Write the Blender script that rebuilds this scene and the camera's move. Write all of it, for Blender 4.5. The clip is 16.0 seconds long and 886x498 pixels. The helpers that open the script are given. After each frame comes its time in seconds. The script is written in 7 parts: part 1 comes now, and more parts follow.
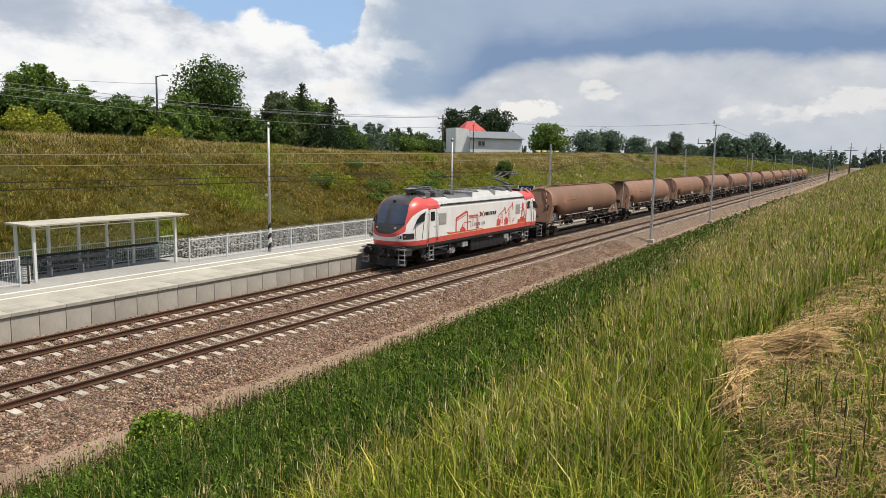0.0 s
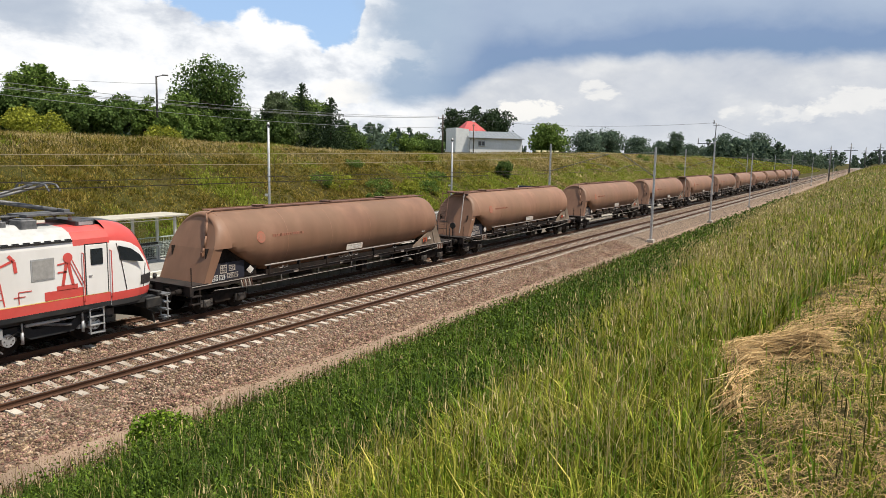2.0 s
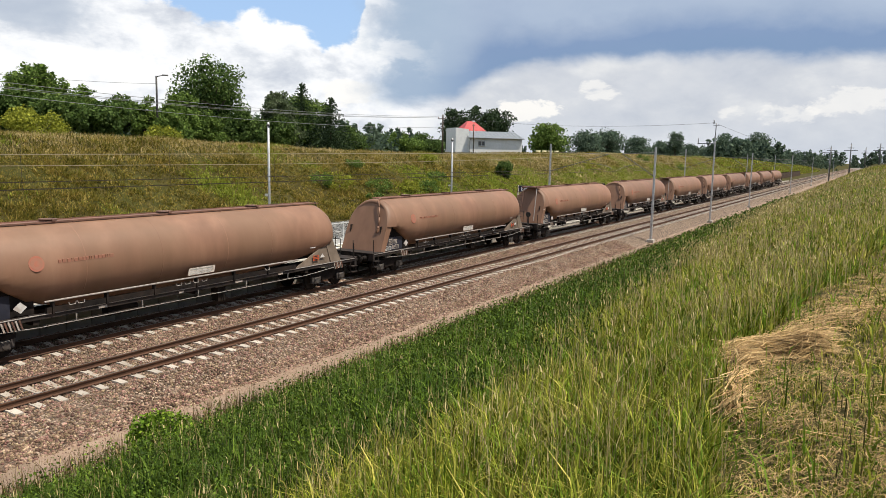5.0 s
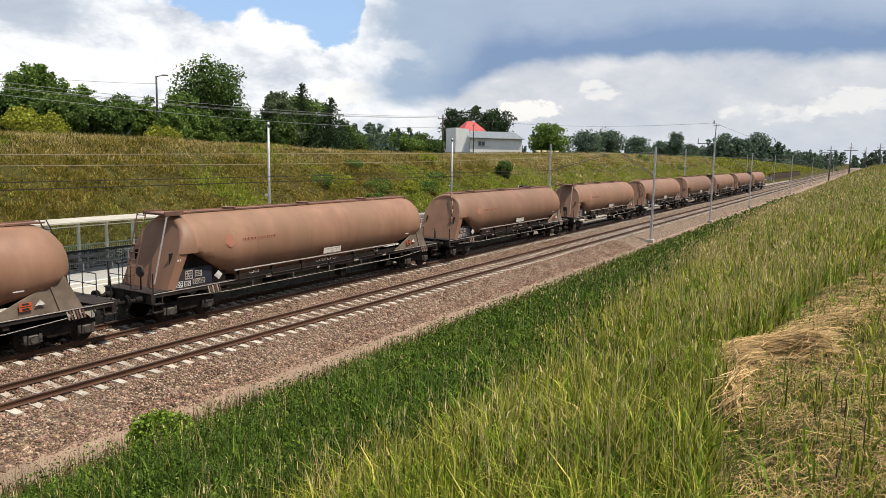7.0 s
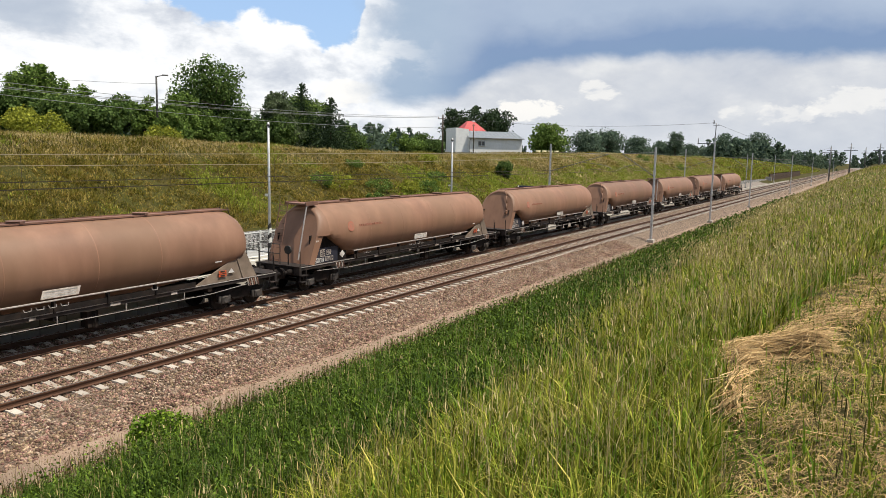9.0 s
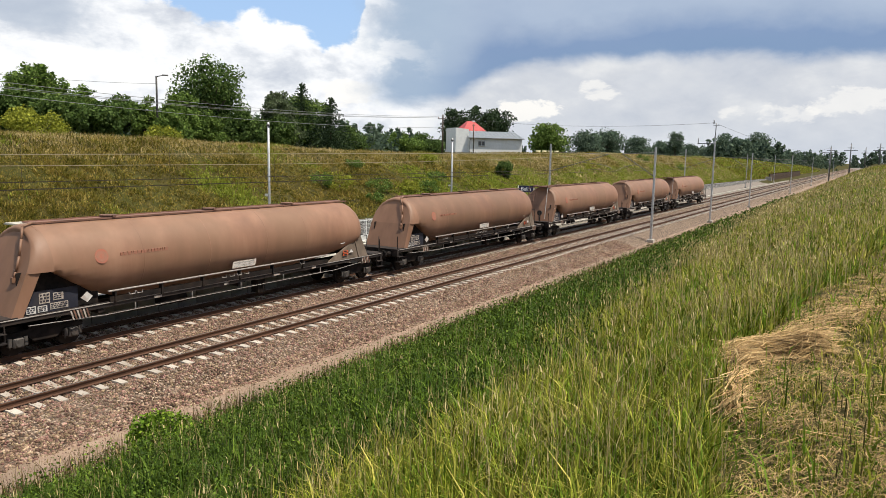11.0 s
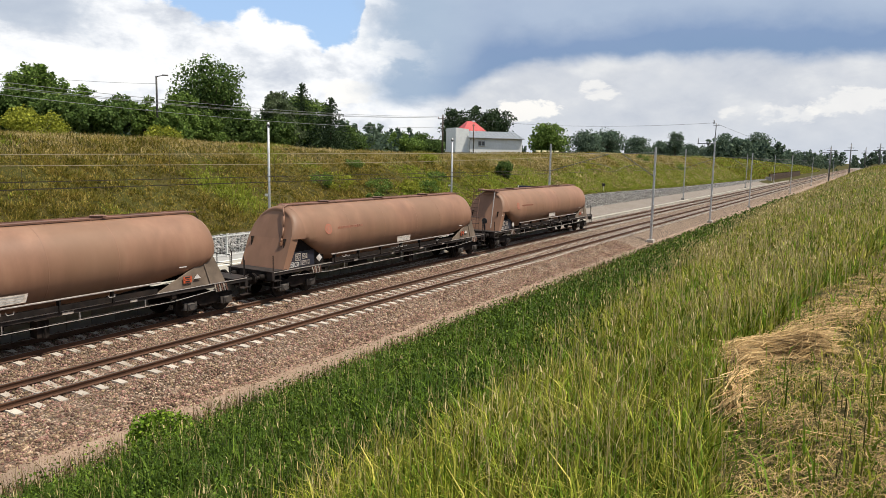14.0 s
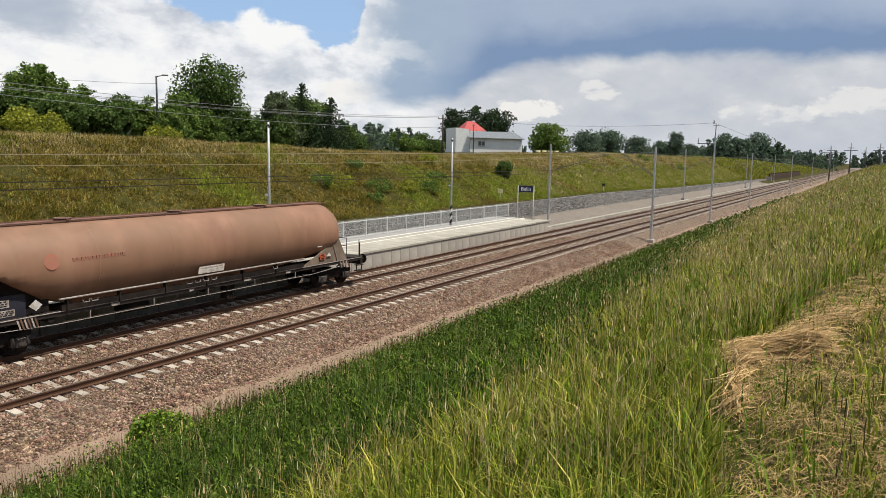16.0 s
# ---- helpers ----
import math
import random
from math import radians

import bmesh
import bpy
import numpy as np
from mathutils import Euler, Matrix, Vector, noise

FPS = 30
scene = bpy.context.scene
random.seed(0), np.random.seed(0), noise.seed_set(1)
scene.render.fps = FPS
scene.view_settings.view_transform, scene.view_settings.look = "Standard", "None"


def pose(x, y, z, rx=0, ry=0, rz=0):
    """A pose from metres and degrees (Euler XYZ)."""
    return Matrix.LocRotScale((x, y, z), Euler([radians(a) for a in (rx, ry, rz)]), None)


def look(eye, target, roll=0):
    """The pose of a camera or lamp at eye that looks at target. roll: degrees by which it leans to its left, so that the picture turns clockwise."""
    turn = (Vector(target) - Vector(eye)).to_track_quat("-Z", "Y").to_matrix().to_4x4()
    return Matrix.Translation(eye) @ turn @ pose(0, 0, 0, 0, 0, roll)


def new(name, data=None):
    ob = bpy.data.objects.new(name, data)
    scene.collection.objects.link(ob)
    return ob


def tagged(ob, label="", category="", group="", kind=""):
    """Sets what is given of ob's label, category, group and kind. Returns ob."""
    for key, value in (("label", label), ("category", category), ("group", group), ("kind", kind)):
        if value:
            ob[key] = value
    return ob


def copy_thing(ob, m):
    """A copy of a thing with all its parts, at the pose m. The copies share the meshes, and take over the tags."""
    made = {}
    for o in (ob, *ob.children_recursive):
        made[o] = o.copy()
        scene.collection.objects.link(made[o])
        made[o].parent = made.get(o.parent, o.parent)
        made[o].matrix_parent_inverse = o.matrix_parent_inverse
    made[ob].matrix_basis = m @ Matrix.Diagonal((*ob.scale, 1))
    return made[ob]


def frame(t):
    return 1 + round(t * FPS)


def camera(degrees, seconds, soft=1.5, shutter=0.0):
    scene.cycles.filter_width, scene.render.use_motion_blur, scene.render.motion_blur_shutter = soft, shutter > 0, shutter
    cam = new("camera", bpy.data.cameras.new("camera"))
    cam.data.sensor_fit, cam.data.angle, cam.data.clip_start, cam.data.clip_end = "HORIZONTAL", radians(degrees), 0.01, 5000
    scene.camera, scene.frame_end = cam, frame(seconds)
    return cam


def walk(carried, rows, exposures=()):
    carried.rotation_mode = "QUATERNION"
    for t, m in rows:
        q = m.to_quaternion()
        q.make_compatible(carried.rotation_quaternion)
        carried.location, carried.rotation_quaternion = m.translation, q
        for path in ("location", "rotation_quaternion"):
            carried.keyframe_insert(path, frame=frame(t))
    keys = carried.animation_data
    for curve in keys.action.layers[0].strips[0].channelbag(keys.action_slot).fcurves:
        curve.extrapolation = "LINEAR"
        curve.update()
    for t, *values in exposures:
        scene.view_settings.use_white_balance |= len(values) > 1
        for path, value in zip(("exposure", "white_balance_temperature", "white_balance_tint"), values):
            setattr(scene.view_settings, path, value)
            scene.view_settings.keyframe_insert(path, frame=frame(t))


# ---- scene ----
cam = camera(63.28, 16.0, soft=0.7)
EYE = (19.414, 0.0, 6.502)
YAW, PITCH = radians(30.767), radians(-7.447)
AIM = (EYE[0] - math.sin(YAW) * math.cos(PITCH), EYE[1] + math.cos(YAW) * math.cos(PITCH), EYE[2] + math.sin(PITCH))
walk(cam, [(0.0, look(EYE, AIM, 1.086)), (16.0, look(EYE, AIM, 1.086))],
     exposures=[(0.0, 0.16), (0.5, 0.18), (2.0, 0.31), (3.5, 0.33), (14.2, 0.34), (15.5, 0.33), (15.8, 0.22), (16.0, 0.14)])

# ---------------------------------------------------------------- light
SUN_ELEV, SUN_AZ = radians(65), radians(75)   # azimuth clockwise from +y
sun = new("sun", bpy.data.lights.new("sun", "SUN"))
sun.data.energy, sun.data.angle, sun.data.color = 5.0, radians(0.6), (1.0, 0.92, 0.79)
sun_dir = Vector((math.sin(SUN_AZ) * math.cos(SUN_ELEV), math.cos(SUN_AZ) * math.cos(SUN_ELEV), math.sin(SUN_ELEV)))
sun.matrix_world = look(sun_dir * 100, (0, 0, 0))


class Nodes:
    """Short hand for building node trees."""
    def __init__(self, tree):
        self.t = tree
        self.t.nodes.clear()

    def add(self, kind, ins=None, **props):
        n = self.t.nodes.new(kind)
        if "operation" in props:
            n.operation = props["operation"]
        if "data_type" in props:
            n.data_type, n.blend_type = props["data_type"], props["blend_type"]
        if "interpolation_type" in props:
            n.interpolation_type = props["interpolation_type"]
        for k, v in (ins or {}).items():
            self.put(n, k, v)
        return n

    def put(self, n, k, v):
        s = n.inputs[k]
        if isinstance(v, bpy.types.NodeSocket):
            self.t.links.new(v, s)
        elif isinstance(v, bpy.types.Node):
            self.t.links.new(v.outputs[0], s)
        else:
            s.default_value = v

    def math(self, op, a, b=0.0, clamp=False):
        n = self.add("ShaderNodeMath", {0: a, 1: b}, operation=op)
        n.use_clamp = clamp
        return n.outputs[0]

    def mix(self, fac, a, b, blend="MIX"):
        n = self.add("ShaderNodeMix", {"Factor": fac}, data_type="RGBA", blend_type=blend)
        self.put(n, 6, a)
        self.put(n, 7, b)
        return n.outputs[2]

    def ramp(self, fac, stops, interp="LINEAR"):
        n = self.add("ShaderNodeValToRGB", {0: fac})
        r = n.color_ramp
        r.interpolation = interp
        while len(r.elements) < len(stops):
            r.elements.new(0.5)
        for e, (p, c) in zip(r.elements, stops):
            e.position = p
            e.color = (*c, 1) if len(c) == 3 else c
        return n.outputs[0]

    def smooth(self, v, lo, hi):
        n = self.add("ShaderNodeMapRange", {0: v, 1: lo, 2: hi}, interpolation_type="SMOOTHSTEP")
        return n.outputs[0]

    def noise(self, vec, scale, detail=4.0, rough=0.55, distort=0.0, fac=True):
        n = self.add("ShaderNodeTexNoise", {"Vector": vec, "Scale": scale, "Detail": detail, "Roughness": rough, "Distortion": distort})
        return n.outputs[0 if fac else 1]


def make_world():
    w = bpy.data.worlds.new("sky")
    scene.world = w
    w.use_nodes = True
    n = Nodes(w.node_tree)
    sky = n.add("ShaderNodeTexSky")
    sky.sky_type, sky.sun_disc, sky.sun_elevation, sky.sun_rotation = "NISHITA", False, SUN_ELEV, SUN_AZ
    sky.altitude, sky.dust_density = 250, 1.6
    co = n.add("ShaderNodeTexCoord").outputs["Generated"]
    sep = n.add("ShaderNodeSeparateXYZ", {0: co})
    x, y, z = sep.outputs
    # bearing from the track's heading (left positive) and height, both in degrees
    az = n.math("MULTIPLY", n.math("ARCTAN2", n.math("MULTIPLY", x, -1.0), y), 57.2958)
    el = n.math("MULTIPLY", n.math("ARCSINE", z), 57.2958)
    flat = n.add("ShaderNodeCombineXYZ", {0: az, 1: n.math("MULTIPLY", el, 1.7), 2: 0.0}).outputs[0]
    puff = n.noise(flat, 0.16, 9.0, 0.58, 0.25)
    big = n.noise(flat, 0.045, 3.0, 0.5)
    wisp = n.noise(flat, 0.5, 6.0, 0.6)
    billow = n.math("SUBTRACT", n.noise(flat, 0.28, 9.0, 0.62, 0.2), 0.5)
    roll = n.math("SUBTRACT", n.noise(flat, 0.10, 4.0, 0.5), 0.5)

    def height(stops):
        """A height in degrees that depends on the bearing (0 to 64 degrees)."""
        return n.math("MULTIPLY", n.ramp(n.math("DIVIDE", az, 64.0), [(a / 64.0, (h / 20.0,) * 3) for a, h in stops]), 20.0)

    # cumulus heads below an open blue gap, broken cloud high above
    top = height([(0, 15), (36.3, 15), (37.6, 9.4), (40.2, 7.6), (42.3, 9.4), (45.0, 10.4), (48.5, 9.2), (51.5, 10.4), (55.0, 11.2), (58.0, 15), (64, 15)])
    low = n.smooth(n.math("ADD", n.math("SUBTRACT", top, el), n.math("MULTIPLY", billow, 4.2)), -0.25, 0.55)
    cover = n.math("ADD", n.math("MULTIPLY", puff, 0.75), n.math("MULTIPLY", big, 0.4))
    mask = n.math("MAXIMUM", low, n.math("MULTIPLY", n.smooth(cover, 0.46, 0.56), n.smooth(el, 13.0, 20.0)))
    lit = n.ramp(n.math("ADD", n.math("ADD", n.math("MULTIPLY", puff, 0.62), n.math("MULTIPLY", wisp, 0.2)), n.math("MULTIPLY", n.noise(flat, 0.075, 3.0, 0.5), 0.18)),
                 [(0.37, (0.47, 0.51, 0.59)), (0.45, (0.63, 0.66, 0.71)), (0.51, (0.80, 0.815, 0.84)), (0.57, (0.90, 0.90, 0.89))])
    blue = n.mix(0.65, n.mix(1.0, sky.outputs[0], (0.13, 0.13, 0.13, 1), "MULTIPLY"), (0.36, 0.54, 0.83, 1))
    c = n.mix(mask, blue, lit)
    # grey bank hanging above the heads
    hang = n.math("MULTIPLY", n.smooth(n.math("ADD", az, n.math("MULTIPLY", billow, 6.0)), 55.5, 58.5), n.smooth(n.math("ADD", el, n.math("MULTIPLY", billow, 4.0)), 6.8, 8.2))
    c = n.mix(n.math("MULTIPLY", hang, 0.75), c, (0.42, 0.48, 0.57, 1))
    # pale layer under the deck
    calm = n.math("MULTIPLY", n.smooth(az, 35.0, 27.0), n.smooth(el, 11.0, 8.0))
    pale = n.ramp(n.math("ADD", n.noise(flat, 0.12, 6.0, 0.55), n.math("MULTIPLY", billow, 0.25)), [(0.36, (0.455, 0.49, 0.555)), (0.52, (0.535, 0.56, 0.605)), (0.66, (0.67, 0.68, 0.69))])
    c = n.mix(n.math("MULTIPLY", calm, 0.86), c, pale)
    # sunlit heads standing in the pale layer
    for a0, e0, wa, we, amount in ((24.2, 3.6, 3.0, 1.1, 0.9), (19.2, 5.0, 2.2, 0.8, 0.6), (1.0, 4.2, 4.0, 1.1, 0.55), (38.0, 4.2, 2.6, 1.6, 0.7), (7.0, 3.4, 3.0, 0.9, 0.5)):
        da = n.math("DIVIDE", n.math("SUBTRACT", az, a0), wa)
        de = n.math("DIVIDE", n.math("SUBTRACT", el, e0), we)
        dist = n.math("ADD", n.math("MULTIPLY", da, da), n.math("MULTIPLY", de, de))
        head = n.smooth(n.math("ADD", dist, n.math("MULTIPLY", billow, 6.0)), 0.75, 0.15)
        c = n.mix(n.math("MULTIPLY", head, amount), c, (0.86, 0.84, 0.80, 1))
    # the heavy grey-blue cloud deck, darkest along its lower edge
    base = height([(0, 6.9), (17, 7.2), (24, 6.9), (27, 5.9), (30, 4.3), (34, 3.7), (38, 3.5), (64, 4.0)])
    edge = n.math("ADD", n.math("SUBTRACT", el, base), n.math("ADD", n.math("MULTIPLY", billow, 1.6), n.math("MULTIPLY", roll, 1.2)))
    fall = n.smooth(n.math("ADD", az, n.math("ADD", n.math("MULTIPLY", billow, 5.0), n.math("MULTIPLY", roll, 3.0))), 38.4, 34.0)
    deck = n.math("MULTIPLY", n.smooth(edge, -0.35, 0.9), fall)
    up = n.math("ADD", n.smooth(edge, 0.3, 4.2), n.math("MULTIPLY", roll, 0.9))
    tone = n.ramp(up, [(0.0, (0.180, 0.275, 0.44)), (0.35, (0.185, 0.275, 0.445)), (0.8, (0.29, 0.37, 0.51)), (1.0, (0.34, 0.42, 0.55))])
    tone = n.mix(n.math("MULTIPLY", n.smooth(az, 27.0, 33.0), 0.75), tone, (0.33, 0.425, 0.545, 1))
    # a thin bright notch at the deck's side
    notch = n.math("MULTIPLY", n.math("MULTIPLY", n.smooth(az, 30.5, 34.5), n.smooth(el, 5.2, 7.0)), n.smooth(el, 9.6, 8.2))
    tone = n.mix(n.math("MULTIPLY", n.math("MULTIPLY", notch, n.smooth(billow, -0.05, 0.10)), 0.6), tone, (0.66, 0.69, 0.73, 1))
    c = n.mix(n.math("MULTIPLY", deck, 0.95), c, tone)
    # pale layered haze near the horizon
    haze = n.smooth(el, 4.0, 0.0)
    c = n.mix(n.math("MULTIPLY", haze, 0.5), c, (0.56, 0.595, 0.65, 1))
    bg = n.add("ShaderNodeBackground", {"Color": c, "Strength": 0.95})
    n.add("ShaderNodeOutputWorld", {0: bg.outputs[0]})


make_world()


# ---------------------------------------------------------------- materials
def surface(name, stops, scale, rough=0.8, metal=0.0, bump=0.3, bump_scale=None, dist=0.02, second=None, vary=0.0, island=0.0, coords="Object", stretch=None, spec=0.3):
    """A procedural surface: a noise ramp over stops, a second large-scale tint (scale, colour, amount), value change per object or island."""
    m = bpy.data.materials.new(name)
    m.use_nodes = True
    n = Nodes(m.node_tree)
    co = n.add("ShaderNodeTexCoord").outputs[coords]
    if stretch:
        co = n.add("ShaderNodeMapping", {"Vector": co, "Scale": stretch}).outputs[0]
    f = n.noise(co, scale, 6.0, 0.6)
    c = n.ramp(f, stops)
    if second:
        s, col, amount = second
        g = n.smooth(n.noise(co, s, 4.0, 0.55), 0.42, 0.66)
        c = n.mix(n.math("MULTIPLY", g, amount), c, (*col, 1))
    if vary:
        r = n.add("ShaderNodeObjectInfo").outputs["Random"]
        c = n.add("ShaderNodeHueSaturation", {"Color": c, "Value": n.math("ADD", 1 - vary, n.math("MULTIPLY", r, 2 * vary))}).outputs[0]
    if island:
        r = n.add("ShaderNodeNewGeometry").outputs["Random Per Island"]
        hue = n.math("ADD", 0.5 - 0.03 * island, n.math("MULTIPLY", n.math("FRACT", n.math("MULTIPLY", r, 7.13)), 0.06 * island))
        c = n.add("ShaderNodeHueSaturation", {"Color": c, "Hue": hue, "Value": n.math("ADD", 1 - 0.5 * island, n.math("MULTIPLY", r, island))}).outputs[0]
    b = n.add("ShaderNodeBsdfPrincipled", {"Base Color": c, "Metallic": metal, "Specular IOR Level": spec})
    rr = n.math("ADD", rough - 0.08, n.math("MULTIPLY", f, 0.16), True)
    n.put(b, "Roughness", rr)
    if bump:
        h = n.noise(co, bump_scale or scale * 3, 6.0, 0.65)
        n.put(b, "Normal", n.add("ShaderNodeBump", {"Height": h, "Strength": bump, "Distance": dist}).outputs[0])
    n.add("ShaderNodeOutputMaterial", {0: b.outputs[0]})
    return m


def paint(name, col, rough=0.45, metal=0.0, dirt=0.25, dirt_col=(0.10, 0.08, 0.06), scale=2.0, bump=0.05):
    a = tuple(v * 0.88 for v in col)
    return surface(name, [(0.3, a), (0.7, col)], scale, rough, metal, bump, scale * 6, 0.004, (scale * 0.7, dirt_col, dirt), spec=0.45)


def leaf(name, stops, island=0.5, trans=0.35, scale=0.35):
    """Thin leaf or blade: diffuse with light passing through it."""
    m = bpy.data.materials.new(name)
    m.use_nodes = True
    n = Nodes(m.node_tree)
    co = n.add("ShaderNodeTexCoord").outputs["Object"]
    r = n.add("ShaderNodeNewGeometry").outputs["Random Per Island"]
    f = n.math("ADD", n.math("MULTIPLY", n.noise(co, scale, 4.0, 0.6), 0.62), n.math("MULTIPLY", r, 0.38))
    c = n.ramp(f, stops)
    c = n.add("ShaderNodeHueSaturation", {"Color": c, "Value": n.math("ADD", 1 - 0.5 * island, n.math("MULTIPLY", n.math("FRACT", n.math("MULTIPLY", r, 9.7)), island))}).outputs[0]
    b = n.add("ShaderNodeBsdfPrincipled", {"Base Color": c, "Roughness": 0.65, "Specular IOR Level": 0.12})
    t = n.add("ShaderNodeBsdfTranslucent", {"Color": c})
    mixer = n.add("ShaderNodeMixShader", {0: trans, 1: b.outputs[0], 2: t.outputs[0]})
    n.add("ShaderNodeOutputMaterial", {0: mixer.outputs[0]})
    return m


def glass(name, tint=(0.85, 0.92, 0.90), clear=0.85, rough=0.03):
    m = bpy.data.materials.new(name)
    m.use_nodes = True
    n = Nodes(m.node_tree)
    t = n.add("ShaderNodeBsdfTransparent", {"Color": (*tint, 1)})
    g = n.add("ShaderNodeBsdfGlossy", {"Color": (1, 1, 1, 1), "Roughness": rough})
    f = n.add("ShaderNodeLayerWeight", {"Blend": 0.5}).outputs["Facing"]
    f = n.math("ADD", n.math("MULTIPLY", n.math("POWER", f, 5.0), 0.4), 1 - clear, True)
    mixer = n.add("ShaderNodeMixShader", {0: f, 1: t.outputs[0], 2: g.outputs[0]})
    n.add("ShaderNodeOutputMaterial", {0: mixer.outputs[0]})
    return m


M = {}
M["soil_grass"] = surface("soil_grass", [(0.3, (0.021, 0.02, 0.005)), (0.5, (0.044, 0.04, 0.01)), (0.7, (0.072, 0.057, 0.015))], 1.3, 0.95, 0, 0.6, 9, 0.06, (0.12, (0.08, 0.07, 0.028), 0.5), spec=0.1)
M["bed"] = surface("bed", [(0.3, (0.12, 0.102, 0.088)), (0.5, (0.20, 0.175, 0.153)), (0.7, (0.30, 0.265, 0.235))], 9, 0.95, 0, 0.9, 30, 0.05, (0.4, (0.15, 0.125, 0.10), 0.4), spec=0.1)
M["sand"] = surface("sand", [(0.3, (0.215, 0.148, 0.104)), (0.7, (0.335, 0.245, 0.180))], 3, 0.95, 0, 0.6, 40, 0.03, (0.5, (0.17, 0.13, 0.095), 0.5), spec=0.1)
M["stone"] = surface("stone", [(0.25, (0.068, 0.041, 0.028)), (0.5, (0.195, 0.124, 0.087)), (0.75, (0.44, 0.315, 0.235))], 5, 0.9, 0, 0.4, 60, 0.01, island=1.2, spec=0.15)
M["stone_grey"] = surface("stone_grey", [(0.25, (0.15, 0.144, 0.137)), (0.5, (0.265, 0.255, 0.242)), (0.75, (0.40, 0.388, 0.37))], 5, 0.9, 0, 0.4, 40, 0.01, island=0.9, vary=0.0, spec=0.15)
M["rail"] = surface("rail", [(0.3, (0.055, 0.028, 0.018)), (0.7, (0.13, 0.065, 0.038))], 4, 0.75, 0.2, 0.3, 40, 0.004, stretch=(1, 0.25, 1))
M["rail_top"] = surface("rail_top", [(0.3, (0.15, 0.12, 0.10)), (0.7, (0.30, 0.27, 0.25))], 9, 0.42, 0.75, 0.05, stretch=(1, 0.1, 1))
M["sleeper"] = surface("sleeper", [(0.3, (0.32, 0.28, 0.235)), (0.7, (0.46, 0.41, 0.35))], 5, 0.9, 0, 0.3, 50, 0.006, (2.5, (0.25, 0.195, 0.145), 0.5), vary=0.18)
M["concrete"] = surface("concrete", [(0.3, (0.32, 0.294, 0.255)), (0.7, (0.45, 0.418, 0.37))], 2.2, 0.9, 0, 0.25, 60, 0.004, (0.9, (0.27, 0.25, 0.22), 0.6), vary=0.09)
M["slab"] = surface("slab", [(0.3, (0.315, 0.295, 0.248)), (0.7, (0.415, 0.391, 0.335))], 3, 0.88, 0, 0.2, 60, 0.003, (0.8, (0.27, 0.248, 0.208), 0.5), vary=0.12)
M["paver"] = surface("paver", [(0.3, (0.25, 0.245, 0.235)), (0.7, (0.35, 0.345, 0.33))], 6, 0.9, 0, 0.3, 30, 0.004, (0.6, (0.26, 0.25, 0.23), 0.5))
M["white_line"] = paint("white_line", (0.76, 0.74, 0.66), 0.8, dirt=0.4, dirt_col=(0.4, 0.38, 0.33), scale=6)
M["galv"] = surface("galv", [(0.3, (0.38, 0.39, 0.40)), (0.7, (0.52, 0.53, 0.54))], 6, 0.5, 0.45, 0.1, 40, 0.002, (1.5, (0.25, 0.24, 0.23), 0.35))
M["galv_dark"] = surface("galv_dark", [(0.3, (0.10, 0.10, 0.105)), (0.7, (0.20, 0.20, 0.205))], 6, 0.55, 0.4, 0.1, 40, 0.002)
M["black"] = surface("black", [(0.3, (0.012, 0.012, 0.013)), (0.7, (0.035, 0.034, 0.033))], 5, 0.6, 0, 0.15, 30, 0.003, (3, (0.07, 0.06, 0.05), 0.4))
M["wire"] = surface("wire", [(0.3, (0.05, 0.045, 0.04)), (0.7, (0.10, 0.09, 0.08))], 5, 0.6, 0.5, 0)
M["wire_pale"] = surface("wire_pale", [(0.3, (0.40, 0.36, 0.26)), (0.7, (0.52, 0.46, 0.35))], 5, 0.5, 0.3, 0)
M["white"] = paint("white", (0.66, 0.66, 0.63), 0.5, dirt=0.3, dirt_col=(0.4, 0.39, 0.36))
M["pure_white"] = paint("pure_white", (0.82, 0.83, 0.82), 0.5, dirt=0.05)
M["fence_steel"] = surface("fence_steel", [(0.3, (0.54, 0.55, 0.54)), (0.7, (0.68, 0.69, 0.68))], 6, 0.5, 0.2, 0.05)
M["bark"] = surface("bark", [(0.3, (0.05, 0.038, 0.028)), (0.7, (0.13, 0.10, 0.075))], 4, 0.95, 0, 0.8, 12, 0.03, stretch=(1, 1, 0.25))
M["leaf_dark"] = leaf("leaf_dark", [(0.25, (0.036, 0.066, 0.017)), (0.5, (0.082, 0.135, 0.034)), (0.75, (0.155, 0.222, 0.058))], 0.7)
M["leaf_mid"] = leaf("leaf_mid", [(0.25, (0.055, 0.098, 0.021)), (0.5, (0.120, 0.186, 0.038)), (0.75, (0.205, 0.285, 0.066))], 0.7)
M["leaf_grey"] = leaf("leaf_grey", [(0.25, (0.05, 0.075, 0.035)), (0.5, (0.095, 0.125, 0.06)), (0.75, (0.16, 0.19, 0.105))])
M["leaf_yellow"] = leaf("leaf_yellow", [(0.25, (0.145, 0.165, 0.020)), (0.5, (0.255, 0.275, 0.034)), (0.75, (0.380, 0.390, 0.056))])
M["needle"] = leaf("needle", [(0.25, (0.016, 0.032, 0.014)), (0.5, (0.034, 0.058, 0.024)), (0.75, (0.06, 0.092, 0.038))], trans=0.15)
# distance haze is mixed into this pale bluish leaf colour
M["hazed_leaf"] = leaf("hazed_leaf", [(0.25, (0.058, 0.091, 0.064)), (0.5, (0.104, 0.15, 0.1)), (0.75, (0.156, 0.208, 0.136))], scale=0.05)
